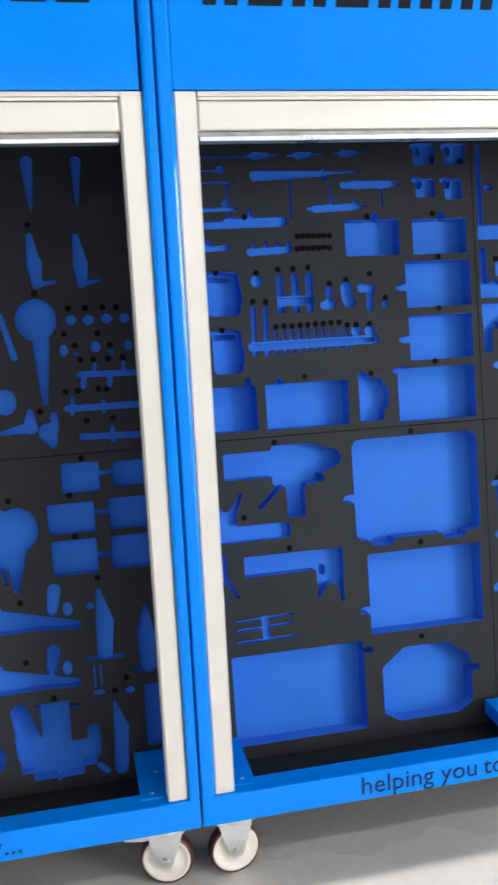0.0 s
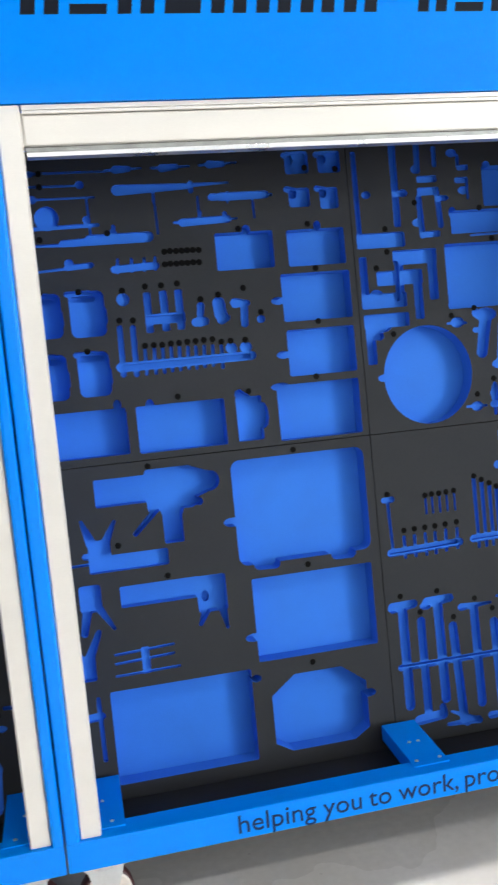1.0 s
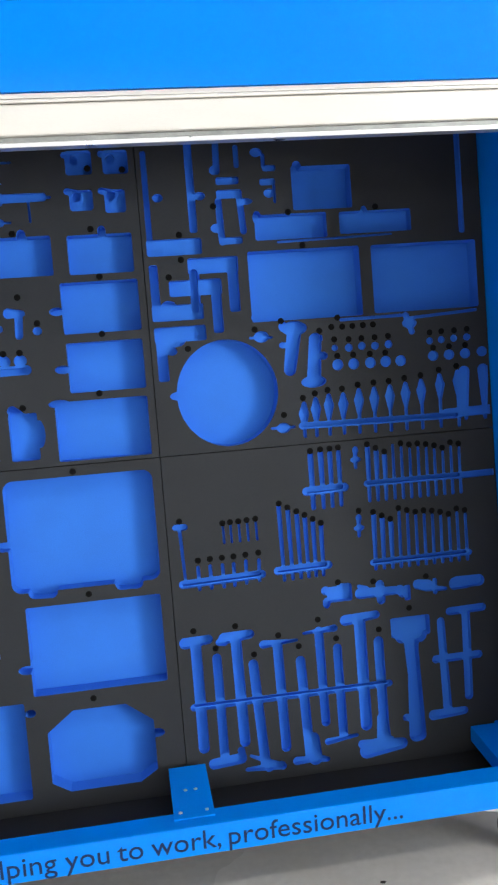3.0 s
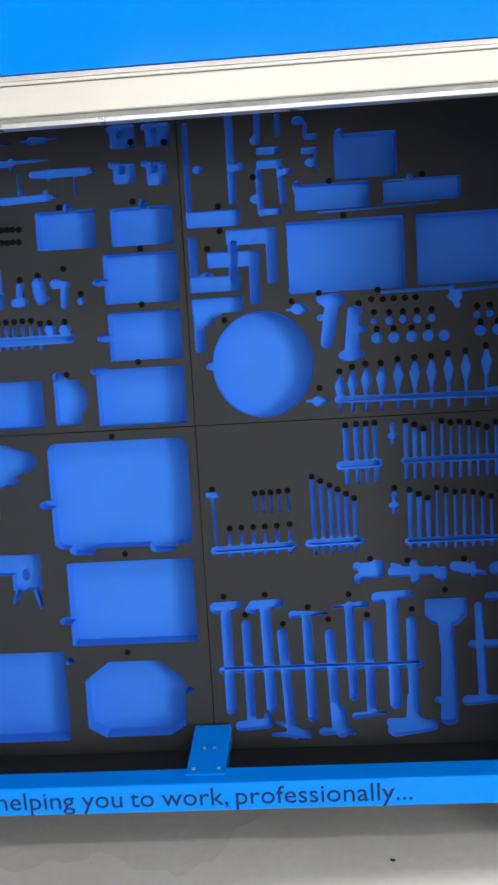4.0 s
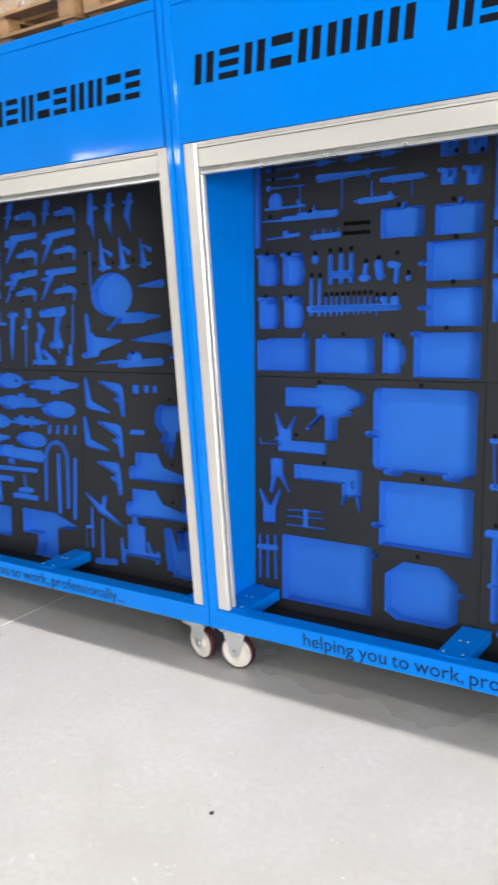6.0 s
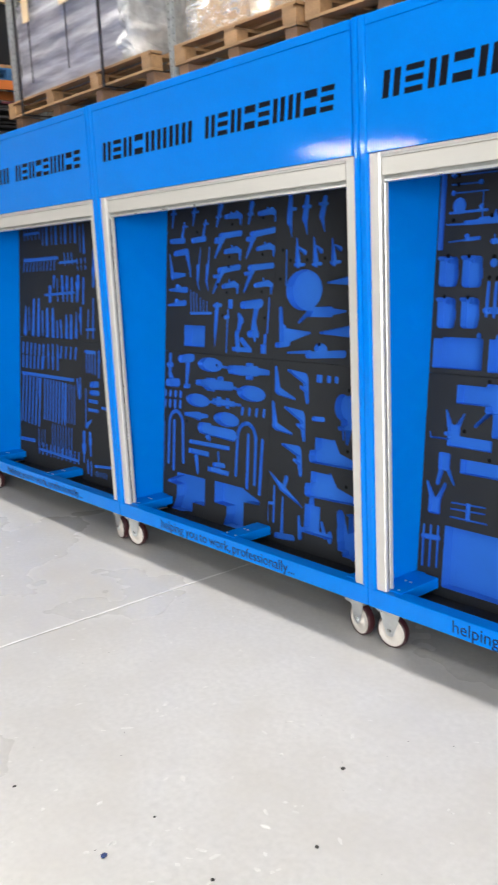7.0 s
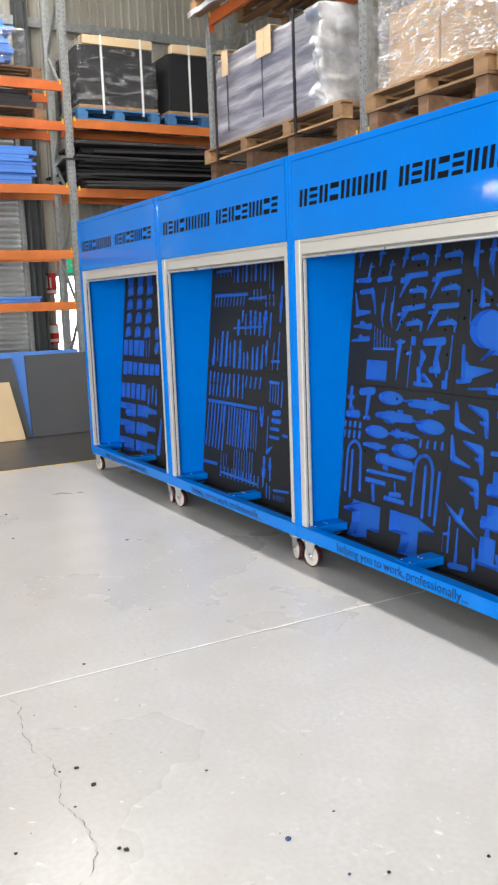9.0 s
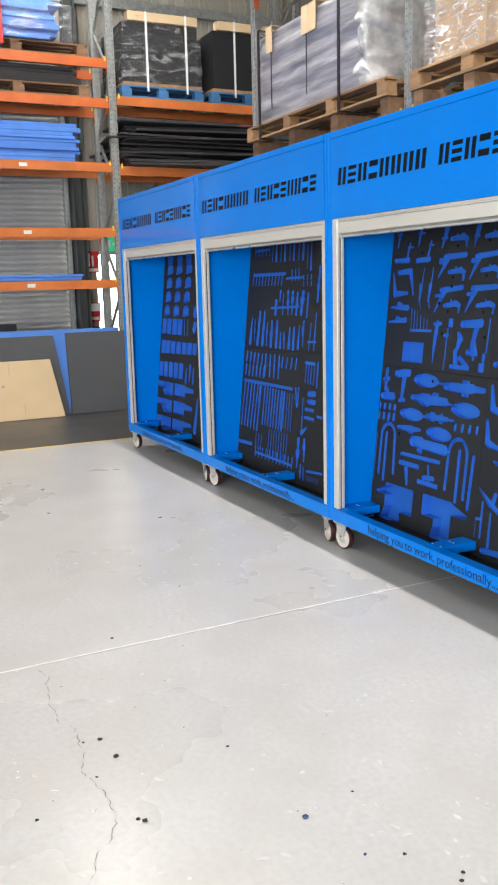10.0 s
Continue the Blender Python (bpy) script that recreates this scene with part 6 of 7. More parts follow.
def foam_c_ul(box, bar, oval, dot, row, scoops, well, well_bar, chamfered):
    bar(9.3, 167.4, 31.3, 167.7, 1.7)
    row(5, 5.35, 0.01, 9.4, 170.8, 10.4, 163.8, 0.9)
    row(4, 12.25, 0.03, 36.0, 170.4, 36.5, 159.7, 1.0)
    row(4, 12.32, -0.00, 41.3, 171.4, 41.9, 160.1, 2.5)
    bar(9.4, 150.6, 56.5, 151.0, 2.0)
    row(10, 4.79, 0.04, 9.8, 152.0, 8.7, 143.4, 1.1)
    bar(58.8, 147.9, 79.7, 148.3, 1.6)
    row(3, 4.55, 0.13, 65.2, 153.3, 66.2, 146.6, 1.2)
    bar(39.6, 128.1, 77.6, 129.6, 1.6)
    row(3, 0.55, 0.00, 45.8, 133.0, 45.7, 124.4, 2.5)
    bar(51.6, 139.3, 51.2, 133.0, 2.6, 1.5)
    bar(55.8, 138.0, 56.5, 124.3, 1.1)
    bar(56.0, 133.9, 56.1, 131.7, 1.7, 1.3)
    bar(62.2, 139.3, 63.9, 124.5, 2.5, 1.4)
    bar(62.9, 132.5, 63.2, 130.1, 3.9, 3.0)
    bar(68.7, 138.7, 69.0, 124.6, 2.8, 1.4)
    bar(68.8, 134.4, 68.8, 132.2, 4.3, 3.4)
    bar(75.1, 138.0, 75.1, 124.7, 2.4)
    bar(75.1, 131.9, 75.1, 129.8, 3.7, 2.9)
    bar(82.4, 138.6, 81.5, 124.9, 3.7, 2.7)
    bar(82.1, 134.5, 82.0, 132.3, 5.7, 4.4)
    bar(11.5, 120.7, 10.4, 103.2, 1.3, 4.6)
    bar(11.2, 115.5, 11.0, 112.7, 1.9, 1.5)
    bar(16.2, 119.5, 16.9, 104.9, 1.2)
    bar(16.5, 112.8, 16.6, 110.4, 1.9, 1.5)
    bar(23.4, 124.9, 22.1, 102.5, 2.4, 4.0)
    bar(23.0, 118.2, 22.8, 114.6, 3.7, 2.9)
    bar(30.4, 125.1, 29.7, 102.9, 2.4, 3.9)
    bar(30.1, 114.9, 29.9, 111.3, 3.7, 2.8)
    bar(35.5, 117.4, 36.1, 102.5, 1.6)
    bar(35.7, 113.0, 35.8, 110.6, 2.4, 1.9)
    bar(42.1, 118.9, 42.5, 100.9, 2.7, 3.8)
    bar(42.3, 110.6, 42.4, 107.8, 4.1, 3.2)
    bar(49.8, 119.1, 50.3, 101.4, 2.6, 3.7)
    bar(49.9, 113.8, 50.0, 111.0, 4.0, 3.1)
    bar(55.7, 111.8, 56.3, 101.1, 1.5, 2.2)
    bar(56.0, 106.9, 56.1, 105.1, 2.3, 1.8)
    bar(60.5, 112.0, 61.5, 102.0, 1.8)
    bar(60.8, 109.0, 61.0, 107.4, 2.8, 2.2)
    bar(67.8, 115.3, 68.3, 101.8, 2.1, 3.5)
    bar(68.1, 109.1, 68.2, 106.9, 3.3, 2.5)
    bar(74.0, 115.6, 74.0, 102.1, 2.1, 3.5)
    bar(74.0, 111.5, 74.0, 109.4, 3.2, 2.5)
    bar(80.7, 117.6, 80.4, 103.1, 1.0, 3.1)
    bar(80.5, 110.9, 80.5, 108.6, 1.6, 1.2)
    bar(86.5, 119.6, 86.3, 104.6, 3.3, 1.0)
    bar(86.4, 115.1, 86.4, 112.7, 5.2, 4.0)
    bar(83.9, 168.7, 85.5, 153.4, 0.7)
    bar(84.5, 162.9, 84.7, 160.5, 1.0, 0.8)
    row(3, 4.81, 0.15, 81.3, 149.4, 81.6, 147.0, 1.3)
    row(3, 4.81, 0.18, 81.9, 145.0, 82.2, 143.0, 1.3)


def foam_c_ur(box, bar, oval, dot, row, scoops, well, well_bar, chamfered):
    bar(89.2, 138.0, 88.5, 123.8, 1.6, 3.0)
    bar(88.9, 131.5, 88.8, 129.2, 2.5, 2.0)
    bar(88.5, 169.7, 89.8, 153.3, 0.7, 2.6)
    bar(89.2, 160.8, 89.4, 158.2, 1.0, 0.8)
    row(3, 4.81, 0.15, 81.3, 149.4, 81.6, 147.0, 1.3)
    row(3, 4.81, 0.18, 81.9, 145.0, 82.2, 143.0, 1.3)
    bar(101.3, 154.2, 101.0, 133.4, 2.5)
    bar(101.1, 143.0, 101.1, 139.6, 3.9, 3.0)
    bar(95.4, 119.3, 94.6, 102.7, 1.0)
    bar(95.1, 113.0, 95.0, 110.3, 1.5, 1.2)
    bar(101.0, 125.9, 100.9, 103.0, 1.3)
    bar(100.9, 113.5, 100.9, 109.9, 2.0, 1.5)
    bar(93.1, 107.6, 102.5, 108.0, 1.5)


def foam_d_ll(box, bar, oval, dot, row, scoops, well, well_bar, chamfered):
    box(2.7, 64.1, 12.5, 77.3)
    box(14.3, 64.4, 23.9, 77.8)
    box(26.5, 64.7, 35.9, 78.3)
    box(38.5, 64.6, 47.7, 78.5)
    box(5.2, 84.6, 15.7, 96.7)
    box(16.7, 85.3, 26.9, 96.8)
    box(28.9, 85.7, 38.7, 96.7)
    box(41.6, 86.2, 52.0, 96.7)
    box(15.0, 50.1, 39.0, 60.2)
    bar(4.7, 57.2, 19.3, 56.9, 5.8)
    bar(18.6, 49.0, 38.1, 50.0, 2.0)
    box(14.4, 35.0, 38.5, 44.8)
    bar(4.0, 41.6, 18.7, 41.5, 5.8)
    bar(18.0, 33.6, 37.6, 34.9, 2.0)
    box(13.8, 19.6, 38.1, 29.3)
    bar(3.4, 25.9, 18.1, 26.0, 5.8)
    bar(17.4, 17.7, 37.2, 19.4, 2.0)
    box(50.1, 64.9, 60.0, 78.6)
    bar(67.5, 75.1, 67.0, 63.9, 1.9, 4.4)
    bar(75.6, 77.3, 74.5, 64.6, 4.3, 1.8)
    bar(82.7, 76.3, 82.8, 64.6, 1.8, 4.2)
    box(54.8, 86.7, 64.9, 96.7)
    box(66.8, 87.1, 76.6, 96.9)
    box(78.4, 87.6, 88.7, 97.1)
    box(42.9, 50.2, 67.4, 60.7)
    bar(65.5, 57.3, 84.0, 57.0, 5.7, 4.1)
    box(42.5, 34.6, 67.1, 45.5)
    bar(65.1, 42.5, 82.9, 42.0, 5.7, 4.1)
    box(42.1, 20.1, 67.6, 29.8)
    bar(64.7, 27.5, 83.4, 27.5, 5.7, 4.1)


def foam_d_lr(box, bar, oval, dot, row, scoops, well, well_bar, chamfered):
    bar(95.6, 52.6, 92.7, 25.6, 2.3, 7.0)


def foam_d_ul(box, bar, oval, dot, row, scoops, well, well_bar, chamfered):
    bar(15.5, 170.9, 16.1, 167.2, 12.5)
    bar(38.2, 170.0, 38.7, 166.5, 11.9)
    bar(58.5, 169.2, 59.0, 165.8, 11.3)
    scoops(3, 21.8, 17.4, 158.5)
    scoops(3, 21.8, 16.8, 146.6)
    scoops(3, 21.9, 15.8, 134.7)
    scoops(3, 22.0, 14.7, 122.7)
    box(4.8, 102.2, 14.9, 115.8)
    box(16.7, 102.2, 26.7, 116.1)
    box(29.2, 102.1, 40.3, 116.1)
    box(41.8, 102.2, 52.7, 116.1)
    bar(57.1, 115.9, 58.3, 102.4, 1.3)
    bar(63.5, 116.1, 64.2, 102.7, 1.3)
    bar(78.8, 124.2, 79.4, 120.3, 7.2)
    bar(80.6, 111.9, 79.1, 108.7, 7.2)


def foam_d_ur(box, bar, oval, dot, row, scoops, well, well_bar, chamfered):
    pass


LEFT, MID, RIGHT = 1.8, W * 50 + 0.05, W * 100 - 1.8
TRAYS = [
    (0, foam_a_ll, foam_a_lr, foam_a_ul, foam_a_ur, 99.5, 0.25, 0.03, "drill, case and box shaped pockets", "hammer and chisel shaped pockets", "case and driver shaped pockets", "square, round case and tool shaped pockets"),
    (1, foam_b_ll, foam_b_lr, foam_b_ul, foam_b_ur, 99.3, 0.25, 0.03, "sander, pipe and anvil shaped pockets", "air tool and fixture shaped pockets", "drill and gun shaped pockets", "air tool and disc shaped pockets"),
    (2, foam_c_ll, foam_c_lr, foam_c_ul, foam_c_ur, 100.5, 0.3, 0.05, "spanner shaped pockets in long rows", "socket bar shaped pockets", "plier and screwdriver shaped pockets", "slim tool shaped pockets"),
    (3, foam_d_ll, foam_d_lr, foam_d_ul, foam_d_ur, 101.5, 0.35, 0.06, "dolly and block shaped pockets", "slim block shaped pockets", "rounded block shaped pockets", "small round pockets"),
]
for col, ll, lr, ul, ur, mid_z, step, tol, w0, w1, w2, w3 in TRAYS:
    for cuts, x0, x1, z0, z1, words in ((ll, LEFT, MID - 0.1, 15.4, mid_z - 0.1, w0), (lr, MID + 0.1, RIGHT, 15.4, mid_z - 0.1, w1),
                                        (ul, LEFT, MID - 0.1, mid_z + 0.1, 175.5, w2), (ur, MID + 0.1, RIGHT, mid_z + 0.1, 175.5, w3)):
        foam_tray(col, x0, z0, x1, z1, cuts, "black foam tool tray with " + words, step, tol)


# ---------------------------------------------------------------- racking and what it holds


def pallet(m, length, depth, material, label, group=""):
    """Deck boards on three bearers, with boards below."""
    p = thing("pallet", m, label, "pallet", group)
    n = max(4, round(depth / 0.15))
    board = mesh_of(block(0, 0, 0, length, 0.098, 0.018, 0.002), "deck_board", material)
    for i in range(n):
        y = i * (depth - 0.098) / (n - 1)
        part("deck_board", board, None, p).location = (0, y, 0.112)
    foot = mesh_of(block(0, 0, 0, length, 0.098, 0.018, 0.002), "bottom_board", material)
    for y in (0, depth / 2 - 0.049, depth - 0.098):
        part("bottom_board", foot, None, p).location = (0, y, 0)
    blk = mesh_of(block(0, 0, 0, 0.12, 0.098, 0.075, 0.003), "spacer_block", material)
    bear = mesh_of(block(0, 0, 0, 0.098, depth, 0.019, 0.002), "bearer", material)
    k = 3 if length < 1.4 else 4
    for i in range(k):
        x = i * (length - 0.12) / (k - 1)
        part("bearer", bear, None, p).location = (x, 0, 0.093)
        for y in (0, depth / 2 - 0.049, depth - 0.098):
            part("spacer_block", blk, None, p).location = (x, y, 0.018)
    return p


def rough_block(x0, y0, z0, x1, y1, z1, seed, amp, cuts=10, fold=(1, 1, 1)):
    """A block whose faces are lightly pushed in and out, as wrapped goods are."""
    b = block(x0, y0, z0, x1, y1, z1)
    bmesh.ops.subdivide_edges(b, edges=list(b.edges), cuts=cuts, use_grid_fill=True)
    bm_n = [Vector((v.co.x * fold[0], v.co.y * fold[1], v.co.z * fold[2])) + Vector((seed * 7.1, seed * 3.3, seed)) for v in b.verts]
    for v, q in zip(b.verts, bm_n):
        d = Vector((noise.noise(q * 3), noise.noise(q * 3 + Vector((9, 2, 5))), 0.5 * noise.noise(q * 3 + Vector((1, 7, 3)))))
        v.co += d * amp + Vector((noise.noise(q * 11), noise.noise(q * 11 + Vector((3, 3, 3))), 0)) * amp * 0.4
    return b


def film_skin(parent, x0, y0, z0, x1, y1, z1, seed, amp=0.03, film=FILM):
    b = rough_block(x0, y0, z0, x1, y1, z1, seed, amp, 34, (1.5, 1.5, 2.4))
    return part("stretch_film", b, film, parent, "crumpled clear stretch film", True)


def upright_frame(name, m, height, depth, label, group):
    """Two perforated steel posts, tied by a zigzag lacing."""
    f = thing(name, m, label, "rack upright", group)
    for y in (0, depth):
        b = bmesh.new()
        block(-0.045, y - 0.003, 0, 0.045, y, height, 0, b)
        block(-0.045, y, 0, -0.042, y + 0.06, height, 0, b)
        block(0.042, y, 0, 0.045, y + 0.06, height, 0, b)
        block(-0.009, y - 0.011, 0, 0.009, y - 0.003, height, 0, b)
        part("post", b, GALV, f)
    # black slabs on the face, coloured as the shade in punched slots
    hole = bmesh.new()
    for i in range(int(height / 0.05)):
        for x in (-0.027, 0.027):
            block(x - 0.004 + 0.003 * (i % 2), -0.0036, 0.02 + i * 0.05, x + 0.002 + 0.003 * (i % 2), -0.0031, 0.033 + i * 0.05, 0, hole)
    tagged(part("perforation", hole, LINER, f, "dark slabs standing for the shade in punched slots"), kind="stuff")
    lace = mesh_of(block(-0.014, 0, -0.014, 0.014, math.hypot(depth, 0.6), 0.014), "lacing", GALV)
    k = int(height / 0.6)
    for i in range(k):
        o = part("lacing", lace, None, f)
        up = i % 2 == 0
        o.location = (0, 0.03 if up else depth + 0.03, 0.2 + i * 0.6)
        o.rotation_euler = (math.atan2(0.6, depth) if up else math.pi - math.atan2(0.6, depth), 0, 0)
    return f


def rack_beam(m, length, label="orange painted steel rack beam", group="rack beams", paint=ORANGE):
    """A box beam with a step along its top and end plates."""
    b = thing("rack_beam", m, label, "rack beam", group)
    pts = [(0.0, 0.0), (0.0, 0.1), (0.018, 0.1), (0.018, 0.075), (0.04, 0.075), (0.04, 0.0)]
    bm = bmesh.new()
    ends = [[bm.verts.new((x, y, z)) for y, z in pts] for x in (0, length)]
    for i in range(6):
        bm.faces.new((ends[0][i], ends[0][(i + 1) % 6], ends[1][(i + 1) % 6], ends[1][i]))
    bm.faces.new(ends[0])
    bm.faces.new(ends[1])
    bmesh.ops.recalc_face_normals(bm, faces=bm.faces)
    part("beam", bm, paint, b)
    for x in (-0.004, length):
        part("end_plate", block(x, -0.006, -0.06, x + 0.004, 0.05, 0.12, 0.001), paint, b)
    for x in (0.012, length - 0.032):
        part("safety_clip", block(x, -0.012, 0.07, x + 0.02, -0.004, 0.125, 0.002), YELLOW, b, "yellow safety clip")
    return b


def sheets(name, m, sx, sy, count, thick, material, label, seed, jut=0.05, odd=None):
    """A loose stack of foam sheets."""
    rnd = random.Random(seed)
    s = thing(name, m, label, "sheet stack")
    z = 0
    for i in range(count):
        t = thick * rnd.uniform(0.75, 1.25)
        dx, dy = rnd.uniform(-jut, jut), rnd.uniform(-jut, jut)
        b = block(dx, dy, z, dx + sx * rnd.uniform(0.94, 1.0), dy + sy * rnd.uniform(0.94 if jut < 0.06 else 0.66, 1.0), z + t, min(0.009, t * 0.22))
        if jut > 0.06:
            b.transform(pose(0, 0, 0, rnd.uniform(-0.8, 0.8), 0, rnd.uniform(-9, 9)))
        mat_here = odd if odd and rnd.random() < 0.12 else material
        part("sheet", b, mat_here, s)
        z += t + 0.0008
    return s


RY = 1.5                                   # front of the rack behind the cabinets
for x in (-5.52, -3.09, -0.55, 2.0):
    upright_frame("rack_upright", pose(x, RY, 0), 5.6, 0.9, "galvanised perforated steel rack upright", "uprights of the rack behind the cabinets")
for x0, x1 in ((-5.47, -3.14), (-3.04, -0.6), (-0.5, 1.95)):
    for z in (2.565, 4.05):
        for y in (RY - 0.005, RY + 0.9):
            rack_beam(pose(x0, y, z - 0.02), x1 - x0)

for x0, x1, top in ((-5.45, -3.25, 2.764), (-2.95, -1.79, 2.739), (-1.68, -0.57, 2.739), (-0.43, 0.73, 2.739)):
    for k in range(4 if x1 - x0 > 1.5 else 3):
        x = x0 + k * (x1 - x0 - 0.1) / (3 if x1 - x0 > 1.5 else 2)
        tagged(part("timber_bearer", block(x, RY - 0.06, 2.626, x + 0.1, RY + 0.95, top, 0.003), WOOD_DARK), "rough timber bearer laid across the rack beams under a pallet", "bearer", "bearers on the rack")

# strapped stack of grey wrapped sheets
pallet(pose(-5.50, RY - 0.10, 2.765), 2.28, 1.1, WOOD, "long worn pine pallet under a grey wrapped stack")
stack = thing("wrapped_stack", pose(0, 0, 0), "strapped stack of sheets wrapped in grey plastic on a pallet", "wrapped stack")
part("wrapped_block", rough_block(-5.34, RY - 0.035, 2.90, -3.62, RY + 0.95, 3.66, 1, 0.03, 30, (0.5, 0.5, 3.2)), WRAP_GREY, stack, smooth=True)
part("crumpled_end", rough_block(-3.66, RY - 0.07, 2.895, -3.53, RY + 0.97, 3.665, 5, 0.06, 34, (1.6, 1.6, 4.0)), PALE_FILM, stack, "crumpled pale plastic end", True)
for x in (-5.22, -3.86):
    b = bmesh.new()
    block(x, RY - 0.115, 2.76, x + 0.035, RY - 0.108, 3.69, 0, b)
    block(x, RY - 0.115, 3.69, x + 0.035, RY + 1.0, 3.697, 0, b)
    block(x, RY - 0.115, 2.757, x + 0.035, RY + 0.5, 2.764, 0, b)
    part("strap", b, STRAP, stack, "black ratchet strap")
for x in (-5.05, -4.42):
    part("strap", block(x, RY - 0.07, 3.0, x + 0.012, RY - 0.066, 3.66), STRAP, stack, "thin black band")
for x in (-5.12, -4.48, -4.36):
    b = bmesh.new()
    block(x, RY - 0.078, 3.48, x + 0.11, RY - 0.072, 3.70, 0, b)
    block(x, RY - 0.078, 3.694, x + 0.11, RY + 0.1, 3.70, 0, b)
    part("corner_pad", b, CARD_PALE, stack, "brown cardboard corner pad")


def carton(m, sx, sy, sz, label):
    c = thing("carton", m, label, "box", "cartons on the rack")
    part("body", block(0, 0, 0, sx, sy, sz, 0.004), CARD, c)
    part("tape", block(sx / 2 - 0.025, -0.0012, sz - 0.1, sx / 2 + 0.025, 0.02, sz + 0.0012), CARD_PALE, c, "strip of brown tape")
    part("flap_joint", block(sx / 2 - 0.001, -0.0016, 0.0, sx / 2 + 0.001, 0.0, sz - 0.1), STRAP, c)
    return c


pallet(pose(-2.97, RY - 0.08, 2.74), 1.2, 1.1, WOOD, "worn pine pallet carrying wrapped cartons")
pallet(pose(-1.70, RY - 0.08, 2.74), 1.15, 1.1, WOOD, "worn pine pallet carrying wrapped cartons")
pallet(pose(-0.45, RY - 0.08, 2.74), 1.2, 1.1, WOOD, "worn pine pallet carrying wrapped cartons")
rnd = random.Random(11)
DECK = 2.874
for x, w, d, hs in ((-2.90, 0.52, 0.5, (0.30, 0.22)), (-2.36, 0.50, 0.5, (0.36, 0.34, 0.2)), (-1.68, 0.56, 0.5, (0.44, 0.30)), (-1.10, 0.52, 0.5, (0.40, 0.34)),
                    (-0.44, 0.56, 0.5, (0.36, 0.36)), (0.14, 0.55, 0.5, (0.4, 0.3)), (-2.9, 1.04, 0.5, (0.42, 0.4)), (-1.68, 1.1, 0.5, (0.5, 0.42)), (-0.44, 1.13, 0.5, (0.5, 0.4))):
    z = DECK
    back = w > 0.8
    for h in hs:
        carton(pose(x + rnd.uniform(0, 0.02), RY + (0.5 if back else -0.04) + (0.1 if x < -2 else 0) + rnd.uniform(0, 0.02), z, 0, 0, 0), w, d, h, "brown cardboard carton stacked on a pallet")
        z += h + 0.001
for x0, x1, h, sd, y0 in ((-2.96, -1.80, 0.86, 8, 0.035), (-1.72, -0.54, 0.80, 9, -0.07), (-0.48, 0.74, 0.76, 10, -0.07)):
    wrap = thing("film_wrap", pose(0, 0, 0), "crumpled clear stretch film round stacked cartons", "stretch film", "film round the pallets")
    film_skin(wrap, x0, RY + y0, DECK + 0.001, x1, RY + 1.09 + y0, DECK + h, sd, 0.035)
# boards on the level above
pallet(pose(-5.62, RY - 0.12, 4.14), 2.5, 1.1, WOOD, "long pine pallet on the upper rack level")
upper = thing("wrapped_load", pose(0, 0, 0), "pale wrapped load on the upper rack level", "wrapped stack")
part("wrapped_block", rough_block(-5.5, RY, 4.275, -3.3, RY + 0.9, 4.9, 4, 0.03), WRAP_GREY, upper, smooth=True)

part("film_skirt", rough_block(-5.64, RY - 0.15, 4.12, -3.1, RY - 0.122, 4.17, 6, 0.028, 30, (3.5, 1, 3)), PALE_FILM, upper, "torn pale film hanging off the load", True)

# rack along the far end
FX = -7.75
for y in (-1.95, 0.81, 3.25):
    upright_frame("rack_upright", pose(FX, y, 0, 0, 0, 90), 5.4, 0.6, "galvanised perforated steel rack upright at the far end", "uprights of the far rack")
for y0, y1, zs in ((-1.9, 0.76, (3.98, 3.55, 2.85, 2.12, 1.53)), (0.86, 3.2, (3.59, 2.82))):
    for z in zs:
        for x in (FX + 0.005, FX - 0.6):
            beam = rack_beam(pose(x, y0, z - 0.1, 0, 0, 90), y1 - y0, paint=ORANGE_PALE if z < 3 or y0 > 0 else ORANGE)
            if x > FX and z < 3:
                part("label", block(1.6, -0.0015, 0.03, 1.69, 0, 0.07), WHITE, beam, "small white paper label")
# left bay of the far rack
sheets("blue_sheet_stack", pose(FX - 0.85, -1.6, 2.853), 0.84, 2.04, 10, 0.042, FOAM_BLUE, "stack of bright blue foam sheets on an orange rack", 21, 0.015)
sheets("blue_sheet_stack", pose(FX - 0.85, -1.6, 1.533), 0.84, 2.06, 2, 0.033, FOAM_BLUE, "two thin blue foam sheets on a rack level", 22, 0.02)
pallet(pose(FX - 0.02, -1.75, 3.553, 0, 0, 90), 2.3, 0.85, WOOD_DARK, "flat old brown pallet on the far rack")
sheets("dark_sheet_stack", pose(FX - 0.85, -1.7, 3.690), 0.82, 2.2, 4, 0.045, FOAM_DARK, "thin stack of charcoal foam sheets under film", 23, 0.03)
pallet(pose(FX - 0.02, -1.75, 3.983, 0, 0, 90), 2.3, 0.85, WOOD_DARK, "flat old brown pallet on the far rack")
load = sheets("blue_sheet_stack", pose(FX - 0.85, -1.7, 4.118), 0.84, 1.95, 9, 0.05, FOAM_BLUE, "blue foam sheets loosely covered with clear film", 24, 0.04)
film_skin(load, -0.03, -0.05, 0.0, 0.9, 2.1, 0.36, 12, 0.02, FILM_TIGHT)
part("red_band", block(0.935, 1.25, -0.1, 0.94, 1.31, 0.5), RED, load, "red strap")
